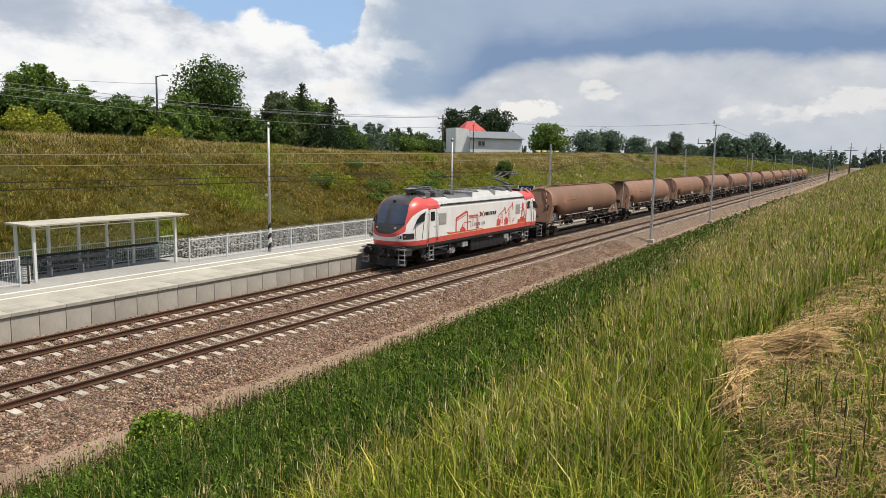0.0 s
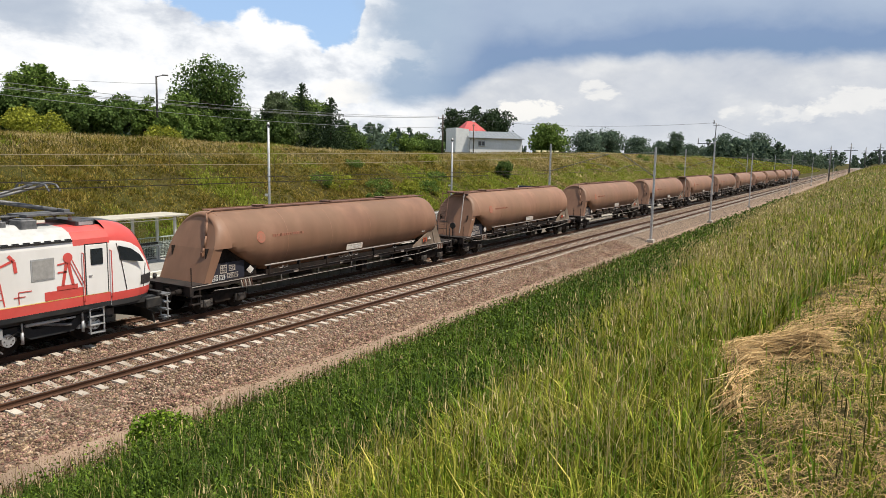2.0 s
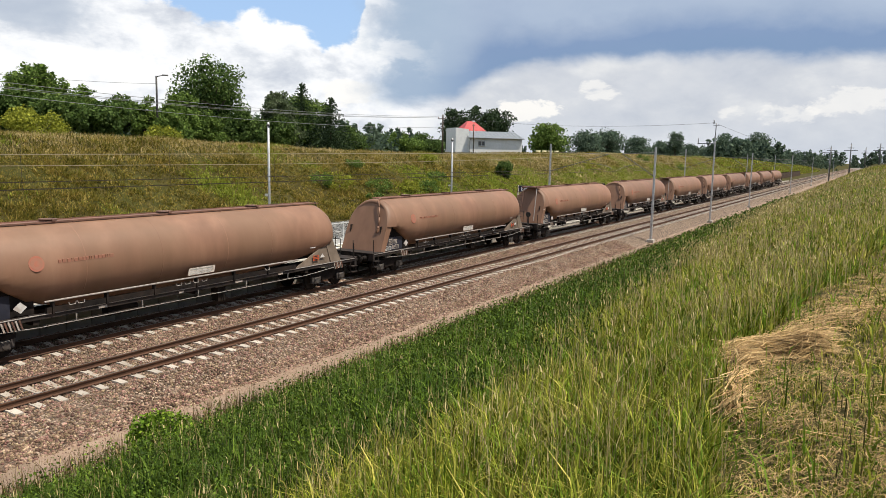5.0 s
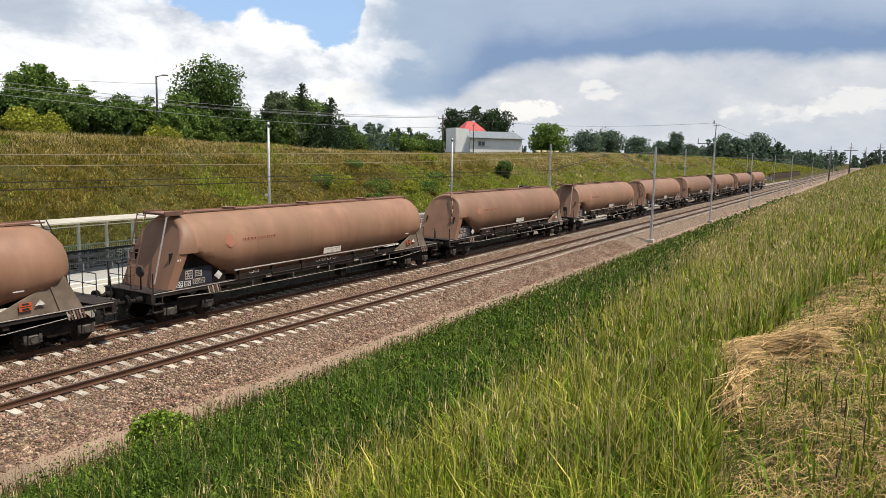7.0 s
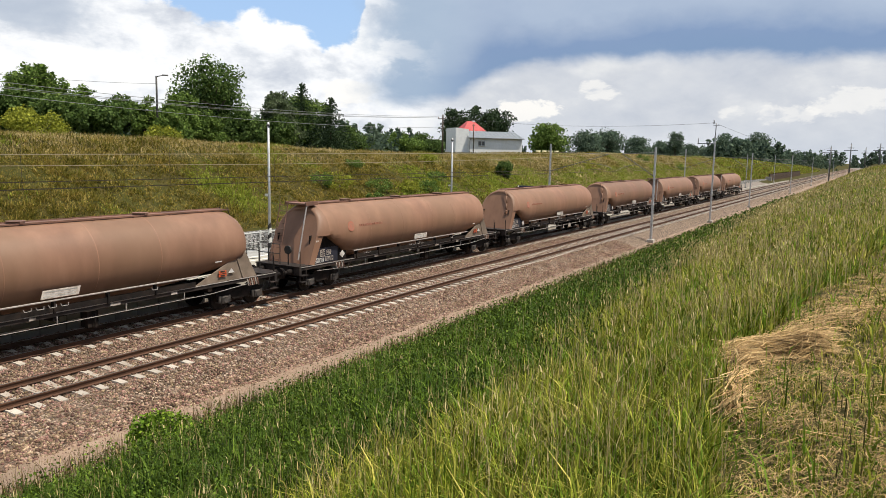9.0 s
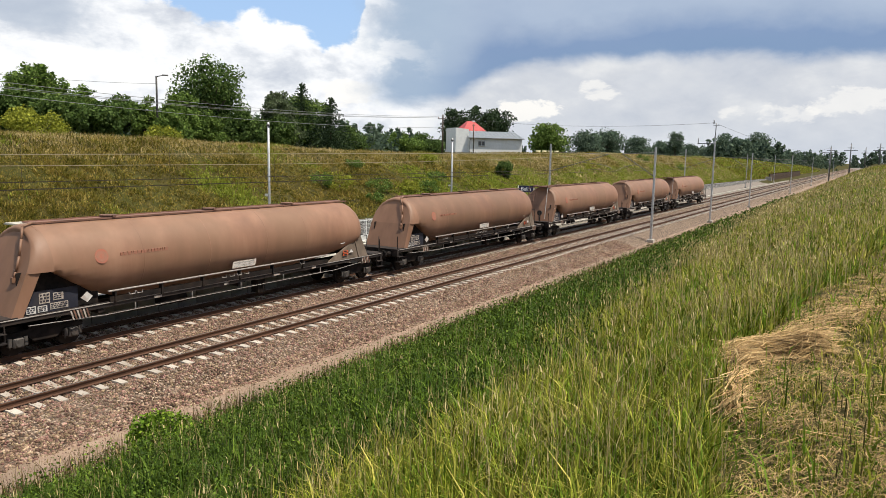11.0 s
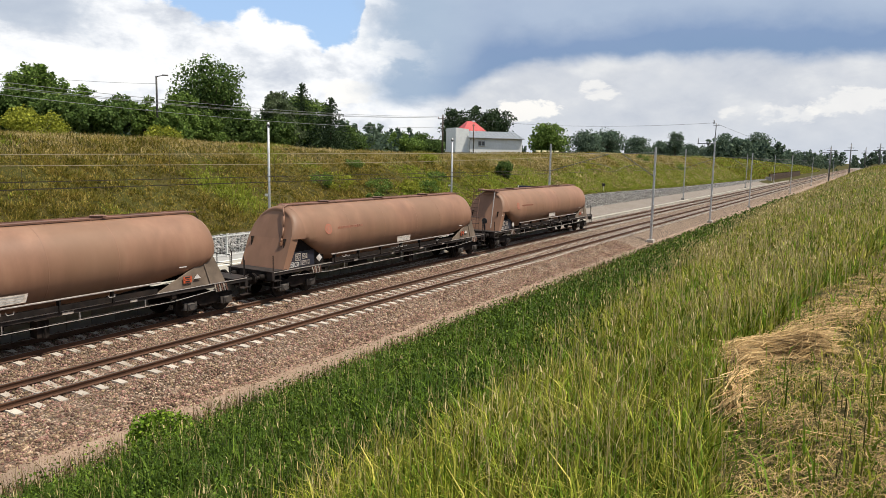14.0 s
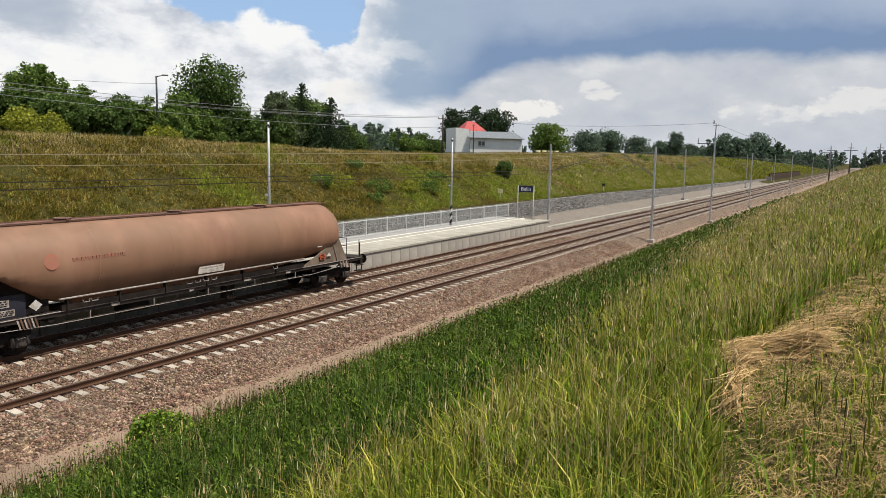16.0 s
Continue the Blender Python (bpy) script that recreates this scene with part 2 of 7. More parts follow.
M["grass_lush"] = leaf("grass_lush", [(0.25, (0.053, 0.105, 0.01)), (0.5, (0.12, 0.203, 0.018)), (0.75, (0.254, 0.349, 0.034))], 1.1, 0.28, 0.6)
M["weed_leaf"] = leaf("weed_leaf", [(0.25, (0.021, 0.045, 0.006)), (0.5, (0.057, 0.100, 0.011)), (0.75, (0.125, 0.178, 0.020))], 1.4, 0.22, 0.7)
M["thatch"] = leaf("thatch", [(0.25, (0.135, 0.100, 0.038)), (0.5, (0.31, 0.215, 0.095)), (0.75, (0.56, 0.405, 0.19))], 0.9, 0.2, 1.2)
M["dark_stalk"] = leaf("dark_stalk", [(0.3, (0.03, 0.032, 0.012)), (0.7, (0.09, 0.075, 0.03))], 0.6, 0.2, 1.0)
M["soil_bank"] = surface("soil_bank", [(0.3, (0.024, 0.021, 0.006)), (0.5, (0.052, 0.043, 0.012)), (0.7, (0.085, 0.064, 0.020))], 1.6, 0.95, 0, 0.8, 6, 0.10, (0.25, (0.05, 0.058, 0.012), 0.6), spec=0.1)
M["grass_mix"] = leaf("grass_mix", [(0.22, (0.066, 0.100, 0.008)), (0.42, (0.176, 0.212, 0.018)), (0.58, (0.318, 0.310, 0.046)), (0.76, (0.480, 0.398, 0.122))], 1.3, 0.25, 0.9)
M["grass_far"] = leaf("grass_far", [(0.24, (0.052, 0.060, 0.010)), (0.42, (0.148, 0.138, 0.020)), (0.56, (0.262, 0.205, 0.042)), (0.74, (0.390, 0.285, 0.092))], 1.0, 0.25, 0.5)
M["straw"] = leaf("straw", [(0.3, (0.17, 0.105, 0.042)), (0.5, (0.36, 0.235, 0.105)), (0.7, (0.58, 0.42, 0.205))], 1.0, 0.2, 2.0)
M["seed"] = leaf("seed", [(0.3, (0.28, 0.205, 0.085)), (0.5, (0.46, 0.355, 0.165)), (0.7, (0.64, 0.52, 0.275))], 0.6, 0.25, 1.0)
M["tank"] = surface("tank", [(0.28, (0.172, 0.090, 0.056)), (0.5, (0.225, 0.120, 0.075)), (0.72, (0.278, 0.155, 0.100))], 1.1, 0.55, 0, 0.12, 14, 0.004, (0.35, (0.160, 0.094, 0.056), 0.6), vary=0.12, stretch=(1.0, 0.9, 0.22), spec=0.35)
M["tank_dark"] = surface("tank_dark", [(0.3, (0.12, 0.062, 0.043)), (0.7, (0.24, 0.125, 0.088))], 2.0, 0.75, 0, 0.15, 14, 0.004, (0.8, (0.085, 0.05, 0.038), 0.6), vary=0.12)
M["under"] = surface("under", [(0.3, (0.007, 0.006, 0.006)), (0.7, (0.022, 0.018, 0.016))], 5, 0.85, 0.0, 0.3, 30, 0.006, (2, (0.045, 0.032, 0.025), 0.5), spec=0.12)
M["frame_steel"] = surface("frame_steel", [(0.3, (0.014, 0.012, 0.012)), (0.7, (0.040, 0.033, 0.030))], 4, 0.75, 0.0, 0.2, 30, 0.004, (1.5, (0.06, 0.042, 0.034), 0.5), spec=0.15)
M["pale_steel"] = surface("pale_steel", [(0.3, (0.27, 0.243, 0.225)), (0.7, (0.432, 0.396, 0.369))], 5, 0.5, 0.3, 0.1)
M["board"] = paint("board", (0.60, 0.58, 0.55), 0.7, dirt=0.5, dirt_col=(0.25, 0.18, 0.14), scale=6)
M["faded_mark"] = paint("faded_mark", (0.315, 0.135, 0.088), 0.7, dirt=0.6, dirt_col=(0.25, 0.135, 0.085), scale=5)
M["orange"] = paint("orange", (0.50, 0.085, 0.025), 0.6, dirt=0.35, scale=6)
M["faded_red"] = paint("faded_red", (0.36, 0.12, 0.075), 0.7, dirt=0.55, dirt_col=(0.265, 0.158, 0.102), scale=5)
M["loco_white"] = surface("loco_white", [(0.3, (0.70, 0.69, 0.67)), (0.7, (0.79, 0.785, 0.77))], 1.2, 0.35, 0, 0.02, 8, 0.002, (0.8, (0.58, 0.55, 0.51), 0.35), stretch=(1, 1, 0.3), spec=0.5)
M["loco_red"] = surface("loco_red", [(0.3, (0.52, 0.062, 0.054)), (0.7, (0.62, 0.092, 0.078))], 1.5, 0.33, 0, 0.02, 8, 0.002, (1.2, (0.40, 0.10, 0.08), 0.3), spec=0.5)
M["loco_roof"] = surface("loco_roof", [(0.3, (0.40, 0.40, 0.39)), (0.7, (0.52, 0.52, 0.51))], 2, 0.5, 0.1, 0.01, 10, 0.001, (3.5, (0.34, 0.33, 0.31), 0.3))
M["loco_grey"] = surface("loco_grey", [(0.3, (0.014, 0.015, 0.017)), (0.7, (0.032, 0.034, 0.037))], 3, 0.6, 0.0, 0.05, 20, 0.003, (2, (0.045, 0.038, 0.032), 0.4), spec=0.2)
M["cab_black"] = surface("cab_black", [(0.3, (0.028, 0.026, 0.028)), (0.7, (0.055, 0.05, 0.052))], 3, 0.4, 0, 0.02)
M["window_dark"] = surface("window_dark", [(0.3, (0.010, 0.013, 0.018)), (0.7, (0.022, 0.027, 0.034))], 1.0, 0.10, 0, 0, spec=0.8)
M["yellow"] = paint("yellow", (0.78, 0.56, 0.10), 0.5, dirt=0.2)
M["lens"] = surface("lens", [(0.3, (0.5, 0.5, 0.48)), (0.7, (0.75, 0.75, 0.72))], 8, 0.15, 0.5, 0, spec=0.7)
M["insulator"] = surface("insulator", [(0.3, (0.17, 0.08, 0.05)), (0.7, (0.28, 0.15, 0.10))], 6, 0.35, 0, 0)
M["glass"] = glass("glass", (0.90, 0.955, 0.925), 0.975)
M["post_pale"] = paint("post_pale", (0.62, 0.62, 0.52), 0.5)
M["sign_navy"] = paint("sign_navy", (0.008, 0.014, 0.06), 0.4, dirt=0.1)
M["cream"] = paint("cream", (0.68, 0.62, 0.36), 0.6)
M["stone_bed"] = surface("stone_bed", [(0.3, (0.06, 0.058, 0.055)), (0.7, (0.15, 0.145, 0.14))], 5, 0.95, 0, 0.6, 20, 0.04)
M["render"] = surface("render", [(0.3, (0.68, 0.675, 0.65)), (0.7, (0.80, 0.795, 0.775))], 1.5, 0.9, 0, 0.1, 30, 0.004, (0.4, (0.60, 0.59, 0.56), 0.4))
M["render_grey"] = surface("render_grey", [(0.3, (0.66, 0.67, 0.66)), (0.7, (0.78, 0.79, 0.78))], 1.5, 0.9, 0, 0.1, 30, 0.004)
M["metal_roof"] = surface("metal_roof", [(0.3, (0.17, 0.19, 0.205)), (0.7, (0.26, 0.28, 0.30))], 1.5, 0.5, 0.3, 0.1, 10, 0.004)
M["red_roof"] = surface("red_roof", [(0.3, (0.34, 0.05, 0.05)), (0.7, (0.46, 0.085, 0.08))], 2, 0.6, 0, 0.1, 10, 0.004)
M["weed"] = leaf("weed", [(0.3, (0.10, 0.06, 0.036)), (0.5, (0.17, 0.115, 0.058)), (0.7, (0.15, 0.145, 0.045))], 0.6, 0.25, 1.0)
M["grass_bright"] = leaf("grass_bright", [(0.25, (0.125, 0.175, 0.020)), (0.5, (0.240, 0.290, 0.036)), (0.75, (0.370, 0.395, 0.070))], 0.8, 0.3, 0.4)
M["gusset"] = surface("gusset", [(0.3, (0.13, 0.10, 0.075)), (0.7, (0.22, 0.17, 0.13))], 2.0, 0.8, 0, 0.15, 14, 0.004, (0.8, (0.09, 0.065, 0.048), 0.6), vary=0.12)
M["dark_board"] = surface("dark_board", [(0.3, (0.012, 0.013, 0.022)), (0.7, (0.026, 0.028, 0.042))], 3, 0.6, 0, 0.1, 20, 0.003, (1.5, (0.05, 0.04, 0.034), 0.5))
M["bogie_steel"] = surface("bogie_steel", [(0.3, (0.045, 0.042, 0.040)), (0.7, (0.12, 0.108, 0.098))], 6, 0.6, 0.25, 0.2, 30, 0.003, (3, (0.06, 0.045, 0.036), 0.5))
M["rust_timber"] = surface("rust_timber", [(0.3, (0.030, 0.018, 0.012)), (0.7, (0.085, 0.050, 0.030))], 3, 0.9, 0, 0.5, 14, 0.02, (0.6, (0.05, 0.035, 0.025), 0.5))
M["dirty_board"] = paint("dirty_board", (0.44, 0.385, 0.335), 0.8, dirt=0.7, dirt_col=(0.12, 0.09, 0.07), scale=8)
# blue of the reflected sky is put into the pane's base colour
M["screen_glass"] = surface("screen_glass", [(0.3, (0.014, 0.020, 0.038)), (0.7, (0.032, 0.046, 0.080))], 1.5, 0.10, 0, 0, spec=0.8)


# ---------------------------------------------------------------- building helpers
def mesh_of(name, verts, faces, mats, index=None, smooth=False):
    me = bpy.data.meshes.new(name)
    me.from_pydata([tuple(v) for v in verts], [], [tuple(f) for f in faces])
    for m in (mats if isinstance(mats, (list, tuple)) else [mats]):
        me.materials.append(m)
    if index is not None:
        me.polygons.foreach_set("material_index", np.asarray(index, dtype=np.int32))
    if smooth:
        me.polygons.foreach_set("use_smooth", np.ones(len(me.polygons), dtype=bool))
    me.update()
    return me


def fast_mesh(name, verts, faces, mats, smooth=False):
    """A mesh from arrays: verts (n, 3), faces (m, k) with k corners each."""
    me = bpy.data.meshes.new(name)
    verts, faces = np.asarray(verts, dtype=np.float32), np.asarray(faces, dtype=np.int32)
    k = faces.shape[1]
    me.vertices.add(len(verts))
    me.vertices.foreach_set("co", verts.ravel())
    me.loops.add(faces.size)
    me.loops.foreach_set("vertex_index", faces.ravel())
    me.polygons.add(len(faces))
    me.polygons.foreach_set("loop_start", np.arange(0, faces.size, k, dtype=np.int32))
    if smooth:
        me.polygons.foreach_set("use_smooth", np.ones(len(faces), dtype=bool))
    for m in (mats if isinstance(mats, (list, tuple)) else [mats]):
        me.materials.append(m)
    me.update(calc_edges=True)
    me.validate()
    return me


class Shape:
    """Collects simple solids into one mesh."""
    def __init__(self):
        self.bm = bmesh.new()

    def box(self, x0, x1, y0, y1, z0, z1, bevel=0.0, mat=0):
        r = bmesh.ops.create_cube(self.bm, size=1.0, matrix=Matrix.Translation(((x0 + x1) / 2, (y0 + y1) / 2, (z0 + z1) / 2)) @ Matrix.Diagonal((abs(x1 - x0), abs(y1 - y0), abs(z1 - z0), 1)))
        fs = {f for v in r["verts"] for f in v.link_faces}
        for f in fs:
            f.material_index = mat
        if bevel:
            es = list({e for v in r["verts"] for e in v.link_edges})
            g = bmesh.ops.bevel(self.bm, geom=es, offset=bevel, segments=1, affect="EDGES")
            for f in g["faces"]:
                f.material_index = mat
        return self

    def tube(self, a, b, r, r2=None, n=8, mat=0, caps=True):
        a, b = Vector(a), Vector(b)
        d = b - a
        m = Matrix.Translation((a + b) / 2) @ d.to_track_quat("Z", "Y").to_matrix().to_4x4()
        g = bmesh.ops.create_cone(self.bm, cap_ends=caps, segments=n, radius1=r, radius2=r if r2 is None else r2, depth=d.length, matrix=m)
        for f in {f for v in g["verts"] for f in v.link_faces}:
            f.material_index = mat
            f.smooth = n > 6 and len(f.verts) == 4
        return self

    def pipe(self, pts, r, n=6, mat=0):
        for a, b in zip(pts, pts[1:]):
            self.tube(a, b, r, n=n, mat=mat)
        return self

    def coil(self, x, y, z0, z1, r, turns, n=10):
        """A coil spring as one ribbed column."""
        rings = []
        for k in range(2 * turns + 1):
            q = r if k % 2 else r * 0.72
            z = z0 + (z1 - z0) * k / (2 * turns)
            rings.append([(x + q * math.cos(math.tau * i / n), y + q * math.sin(math.tau * i / n), z) for i in range(n)])
        return self.loft(rings)

    def loft(self, rings, mat=0, close=True, cap=True, smooth=False):
        """Skin over rings of equally many points."""
        vs = [[self.bm.verts.new(p) for p in ring] for ring in rings]
        k = len(vs[0])
        for r0, r1 in zip(vs, vs[1:]):
            for i in range(k if close else k - 1):
                j = (i + 1) % k
                f = self.bm.faces.new((r0[i], r0[j], r1[j], r1[i]))
                f.material_index, f.smooth = mat, smooth
        if cap:
            for ring in (vs[0][::-1], vs[-1]):
                f = self.bm.faces.new(ring)
                f.material_index = mat
        return self

    def poly(self, pts, mat=0):
        f = self.bm.faces.new([self.bm.verts.new(p) for p in pts])
        f.material_index = mat
        return self

    def plate(self, pts, d, mat=0):
        """A flat outline pts given thickness by the vector d."""
        d = Vector(d)
        a = [Vector(p) for p in pts]
        return self.loft([a, [p + d for p in a]], mat=mat)

    def mesh(self, name, mats):
        bmesh.ops.recalc_face_normals(self.bm, faces=self.bm.faces)
        me = bpy.data.meshes.new(name)
        self.bm.to_mesh(me)
        self.bm.free()
        for m in (mats if isinstance(mats, (list, tuple)) else [mats]):
            me.materials.append(m)
        return me


def part(name, shape, mats, parent, label=""):
    """One mesh object under a thing or a part, from a Shape or a ready mesh."""
    ob = new(name, shape.mesh(name, mats) if isinstance(shape, Shape) else shape)
    ob.parent = parent
    if label:
        ob["label"] = label
    return ob


def thing(name, label, category, at=(0, 0, 0), group="", kind="", rz=0.0):
    ob = new(name)
    ob.empty_display_size = 0.2
    ob.matrix_world = pose(*at, 0, 0, rz)
    return tagged(ob, label, category, group, kind)


def sstep(v, a, b):
    t = np.clip((np.asarray(v, dtype=float) - a) / (b - a), 0, 1)
    return t * t * (3 - 2 * t)


def ripple(x, y, s, seed=0.0):
    """Smooth made-up unevenness."""
    x, y = np.asarray(x, dtype=float), np.asarray(y, dtype=float)
    v = 0
    for k, (a, b, c) in enumerate(((1.0, 0.7, 0.3), (-0.6, 1.3, 1.1), (1.9, -1.1, 2.0), (0.3, 2.3, 4.4), (-2.7, 1.6, 0.9), (3.9, 3.1, 5.0))):
        v = v + np.sin((a * x + b * y) / s + c + seed * (k + 1)) / (1 + 0.5 * k)
    return v / 3.2


# ---------------------------------------------------------------- ground
FAR = -4.155          # axis of the far track; the near one is x = 0


def ground_z(x, y):
    x, y = np.asarray(x, dtype=float), np.asarray(y, dtype=float)
    far = np.interp(x, [-3000, -500, -120, -40, -28, -24.5, -21, -14.4, -13.7, -13.0], [4.0, 5.5, 6.7, 6.8, 7.0, 6.75, 5.4, 1.85, 1.6, 0.1])
    crest = np.interp(y, [-60, 20, 33, 42, 55, 66, 95, 138, 195, 285, 340, 460, 700, 3000], [7.5, 7.3, 7.3, 7.0, 6.75, 6.55, 6.2, 7.4, 7.15, 6.7, 6.2, 4.4, 2.5, 0.0])
    wall = np.interp(y, [100, 145, 230, 300], [1.6, 1.1, 0.7, 0.2])
    far = np.where(far > 1.6, wall + (far - 1.6) * (crest - wall) / 5.4, far * wall / 1.6)
    far = far + (1 - 0.85 * sstep(y, 55, 100)) * sstep(-x, 14.5, 17) * (0.20 * ripple(x, y, 3.1) + 0.17 * ripple(x, y, 1.0, 2.0))
    mid = np.interp(x, [-13.0, -12.2, -10, -7, 3.9, 4.3], [0.1, -0.25, -0.62, -0.75, -0.78, -0.7])
    near = np.interp(x, [4.3, 5.6, 9.0, 13.0, 17.0, 19.2, 21.0, 26.0, 80, 3000], [-0.7, -0.2, 1.25, 2.85, 4.35, 4.85, 5.0, 5.2, 5.4, 4.5])
    lift = 1.15 * sstep(y, 10, 120) * sstep(x, 9, 21) * (1 - sstep(y, 500, 1500))
    near = near + lift + sstep(x, 5, 7) * (0.10 * ripple(x, y, 1.7) + 0.05 * ripple(x, y, 0.6, 1.0))
    return np.where(x < -13.0, far, np.where(x < 4.3, mid, near))


def make_ground():
    xs = np.concatenate([[-3000, -1800, -1100, -700, -450, -300, -220, -160, -120, -90, -70, -55, -45], np.arange(-38, -13.6, 0.7), [-13.7, -13.35, -13.0, -12.2, -11, -10, -8.5, -7, -4, 0, 3, 3.9, 4.3], np.arange(4.9, 26, 0.5), [28, 31, 36, 45, 60, 90, 150, 250, 450, 900, 1700, 3000]])
    ys = np.concatenate([[-800, -400, -200, -100, -60, -40, -25, -15], np.arange(-8, 80, 0.7), np.arange(80, 240, 2.5), np.arange(240, 500, 12), [520, 600, 700, 850, 1000, 1300, 1700, 2300, 3200, 4500]])
    X, Y = np.meshgrid(xs, ys)
    Z = ground_z(X, Y)
    V = np.stack([X.ravel(), Y.ravel(), Z.ravel()], 1)
    nx, ny = len(xs), len(ys)
    i, j = np.meshgrid(np.arange(nx - 1), np.arange(ny - 1))
    a = (j * nx + i).ravel()
    F = np.stack([a, a + 1, a + nx + 1, a + nx], 1)
    me = fast_mesh("ground", V, F, [M["soil_grass"], M["bed"], M["soil_bank"]], smooth=True)
    cx = (xs[:-1] + xs[1:]) / 2
    cy = (ys[:-1] + ys[1:]) / 2
    bare = ((cx > -13.1) & (cx < 4.3))[None, :] & ((cx > -8.6)[None, :] | (cy < 255)[:, None])
    me.polygons.foreach_set("material_index", np.where(bare, 1, np.where((cx < -13.1)[None, :], 2, 0)).ravel().astype(np.int32))
    tagged(new("ground", me), "grassy railway cutting with a trackbed between two slopes", "ground", kind="structure")


make_ground()


# ---------------------------------------------------------------- ballast
def ballast_z(x):
    return np.interp(x, [-8.2, -7.0, -6.3, -5.6, -2.7, -2.0, -1.5, 1.5, 2.0, 3.1, 3.9], [-0.72, -0.5, -0.27, -0.235, -0.235, -0.28, -0.235, -0.235, -0.28, -0.68, -0.78])


def make_ballast():
    xs = np.concatenate([np.arange(-8.2, 3.95, 0.15)])
    ys = np.concatenate([np.arange(-20, 70, 0.35), np.arange(70, 300, 2.0), np.arange(300, 900, 20)])
    X, Y = np.meshgrid(xs, ys)
    Z = ballast_z(X) + 0.025 * ripple(X, Y, 0.23) + 0.02 * ripple(X, Y, 0.9, 3.0)
    nx, ny = len(xs), len(ys)
    i, j = np.meshgrid(np.arange(nx - 1), np.arange(ny - 1))
    a = (j * nx + i).ravel()
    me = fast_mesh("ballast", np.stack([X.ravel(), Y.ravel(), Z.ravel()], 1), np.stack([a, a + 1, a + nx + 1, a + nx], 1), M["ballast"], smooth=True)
    tagged(new("ballast", me), "reddish grey crushed stone ballast bed under two tracks", "ballast", kind="structure")
    # loose stones on top
    rng = np.random.default_rng(4)
    n = 100000
    y = 3 + 55 * rng.random(n) ** 1.5
    x = np.where(rng.random(n) < 0.9, rng.uniform(-7.0, 3.0, n), 2.6 + 0.75 * rng.random(n) ** 1.5)
    keep = ~((np.abs(x) < 0.70) & (rng.random(n) < 0.3))
    x, y = x[keep], y[keep]
    z = np.maximum(ballast_z(x), np.where(x > 2.85, -0.675, -1)) + 0.008
    scatter_stones("ballast_stones", "loose reddish brown crushed stones on the trackbed", x, y, z, 0.024, 0.060, 41)
    # gravel spilled over the sandy verge
    n = 15000
    y = 3 + 60 * rng.random(n) ** 1.4
    x = 2.9 + 3.6 * rng.random(n) ** 1.7
    scatter_stones("spilled_gravel", "small stones spilled over the sandy verge", x, y, verge_z(x), 0.010, 0.034, 42)


def verge_z(x):
    return np.interp(x, [2.85, 3.3, 3.9, 4.3, 5.6, 6.5, 7.2, 8.0], [-0.68, -0.67, -0.67, -0.64, -0.16, 0.22, 0.50, 0.70])


def scatter_stones(name, label, x, y, z, small, large, seed):
    """Angular stones, eight faces each, lying at the given places."""
    rng = np.random.default_rng(seed)
    n = len(x)
    base = np.array([(1, 0, 0), (-1, 0, 0), (0, 1, 0), (0, -1, 0), (0, 0, 1), (0, 0, -1)], dtype=float)
    tri = np.array([(0, 2, 4), (2, 1, 4), (1, 3, 4), (3, 0, 4), (2, 0, 5), (1, 2, 5), (3, 1, 5), (0, 3, 5)])
    V = base[None] * rng.uniform(0.55, 1.25, (n, 6, 1)) * rng.uniform(small, large, (n, 1, 1))
    q = rng.normal(size=(n, 4))
    q /= np.linalg.norm(q, axis=1)[:, None]
    w, a, b, c = q.T
    Rm = np.stack([1 - 2 * (b * b + c * c), 2 * (a * b - c * w), 2 * (a * c + b * w), 2 * (a * b + c * w), 1 - 2 * (a * a + c * c), 2 * (b * c - a * w), 2 * (a * c - b * w), 2 * (b * c + a * w), 1 - 2 * (a * a + b * b)], 1).reshape(n, 3, 3)
    V = np.einsum("nij,nkj->nki", Rm, V) + np.stack([x, y, z], 1)[:, None, :]
    F = tri[None] + 6 * np.arange(n)[:, None, None]
    tagged(new(name, fast_mesh(name, V.reshape(-1, 3), F.reshape(-1, 3), M["stone"])), label, "gravel", kind="stuff")


def ballast_material():
    m = bpy.data.materials.new("ballast")
    m.use_nodes = True
    n = Nodes(m.node_tree)
    co = n.add("ShaderNodeTexCoord").outputs["Object"]
    v = n.add("ShaderNodeTexVoronoi", {"Vector": co, "Scale": 14.0})
    g = n.add("ShaderNodeSeparateColor", {0: v.outputs["Color"]}).outputs[0]
    c = n.ramp(g, [(0.05, (0.080, 0.055, 0.039)), (0.5, (0.235, 0.166, 0.12)), (0.95, (0.45, 0.345, 0.26))])
    # shade in the crevices between stones is painted into the colour
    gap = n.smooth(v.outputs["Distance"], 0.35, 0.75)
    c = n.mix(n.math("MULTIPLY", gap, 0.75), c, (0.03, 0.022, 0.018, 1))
    c = n.mix(n.math("MULTIPLY", n.smooth(n.noise(co, 0.5, 4.0), 0.45, 0.7), 0.35), c, (0.16, 0.115, 0.088, 1))
    b = n.add("ShaderNodeBsdfPrincipled", {"Base Color": c, "Roughness": 0.92, "Specular IOR Level": 0.15})
    h = n.math("SUBTRACT", 1.0, v.outputs["Distance"])
    n.put(b, "Normal", n.add("ShaderNodeBump", {"Height": h, "Strength": 1.0, "Distance": 0.06}).outputs[0])
    n.add("ShaderNodeOutputMaterial", {0: b.outputs[0]})
    return m


M["ballast"] = ballast_material()
make_ballast()


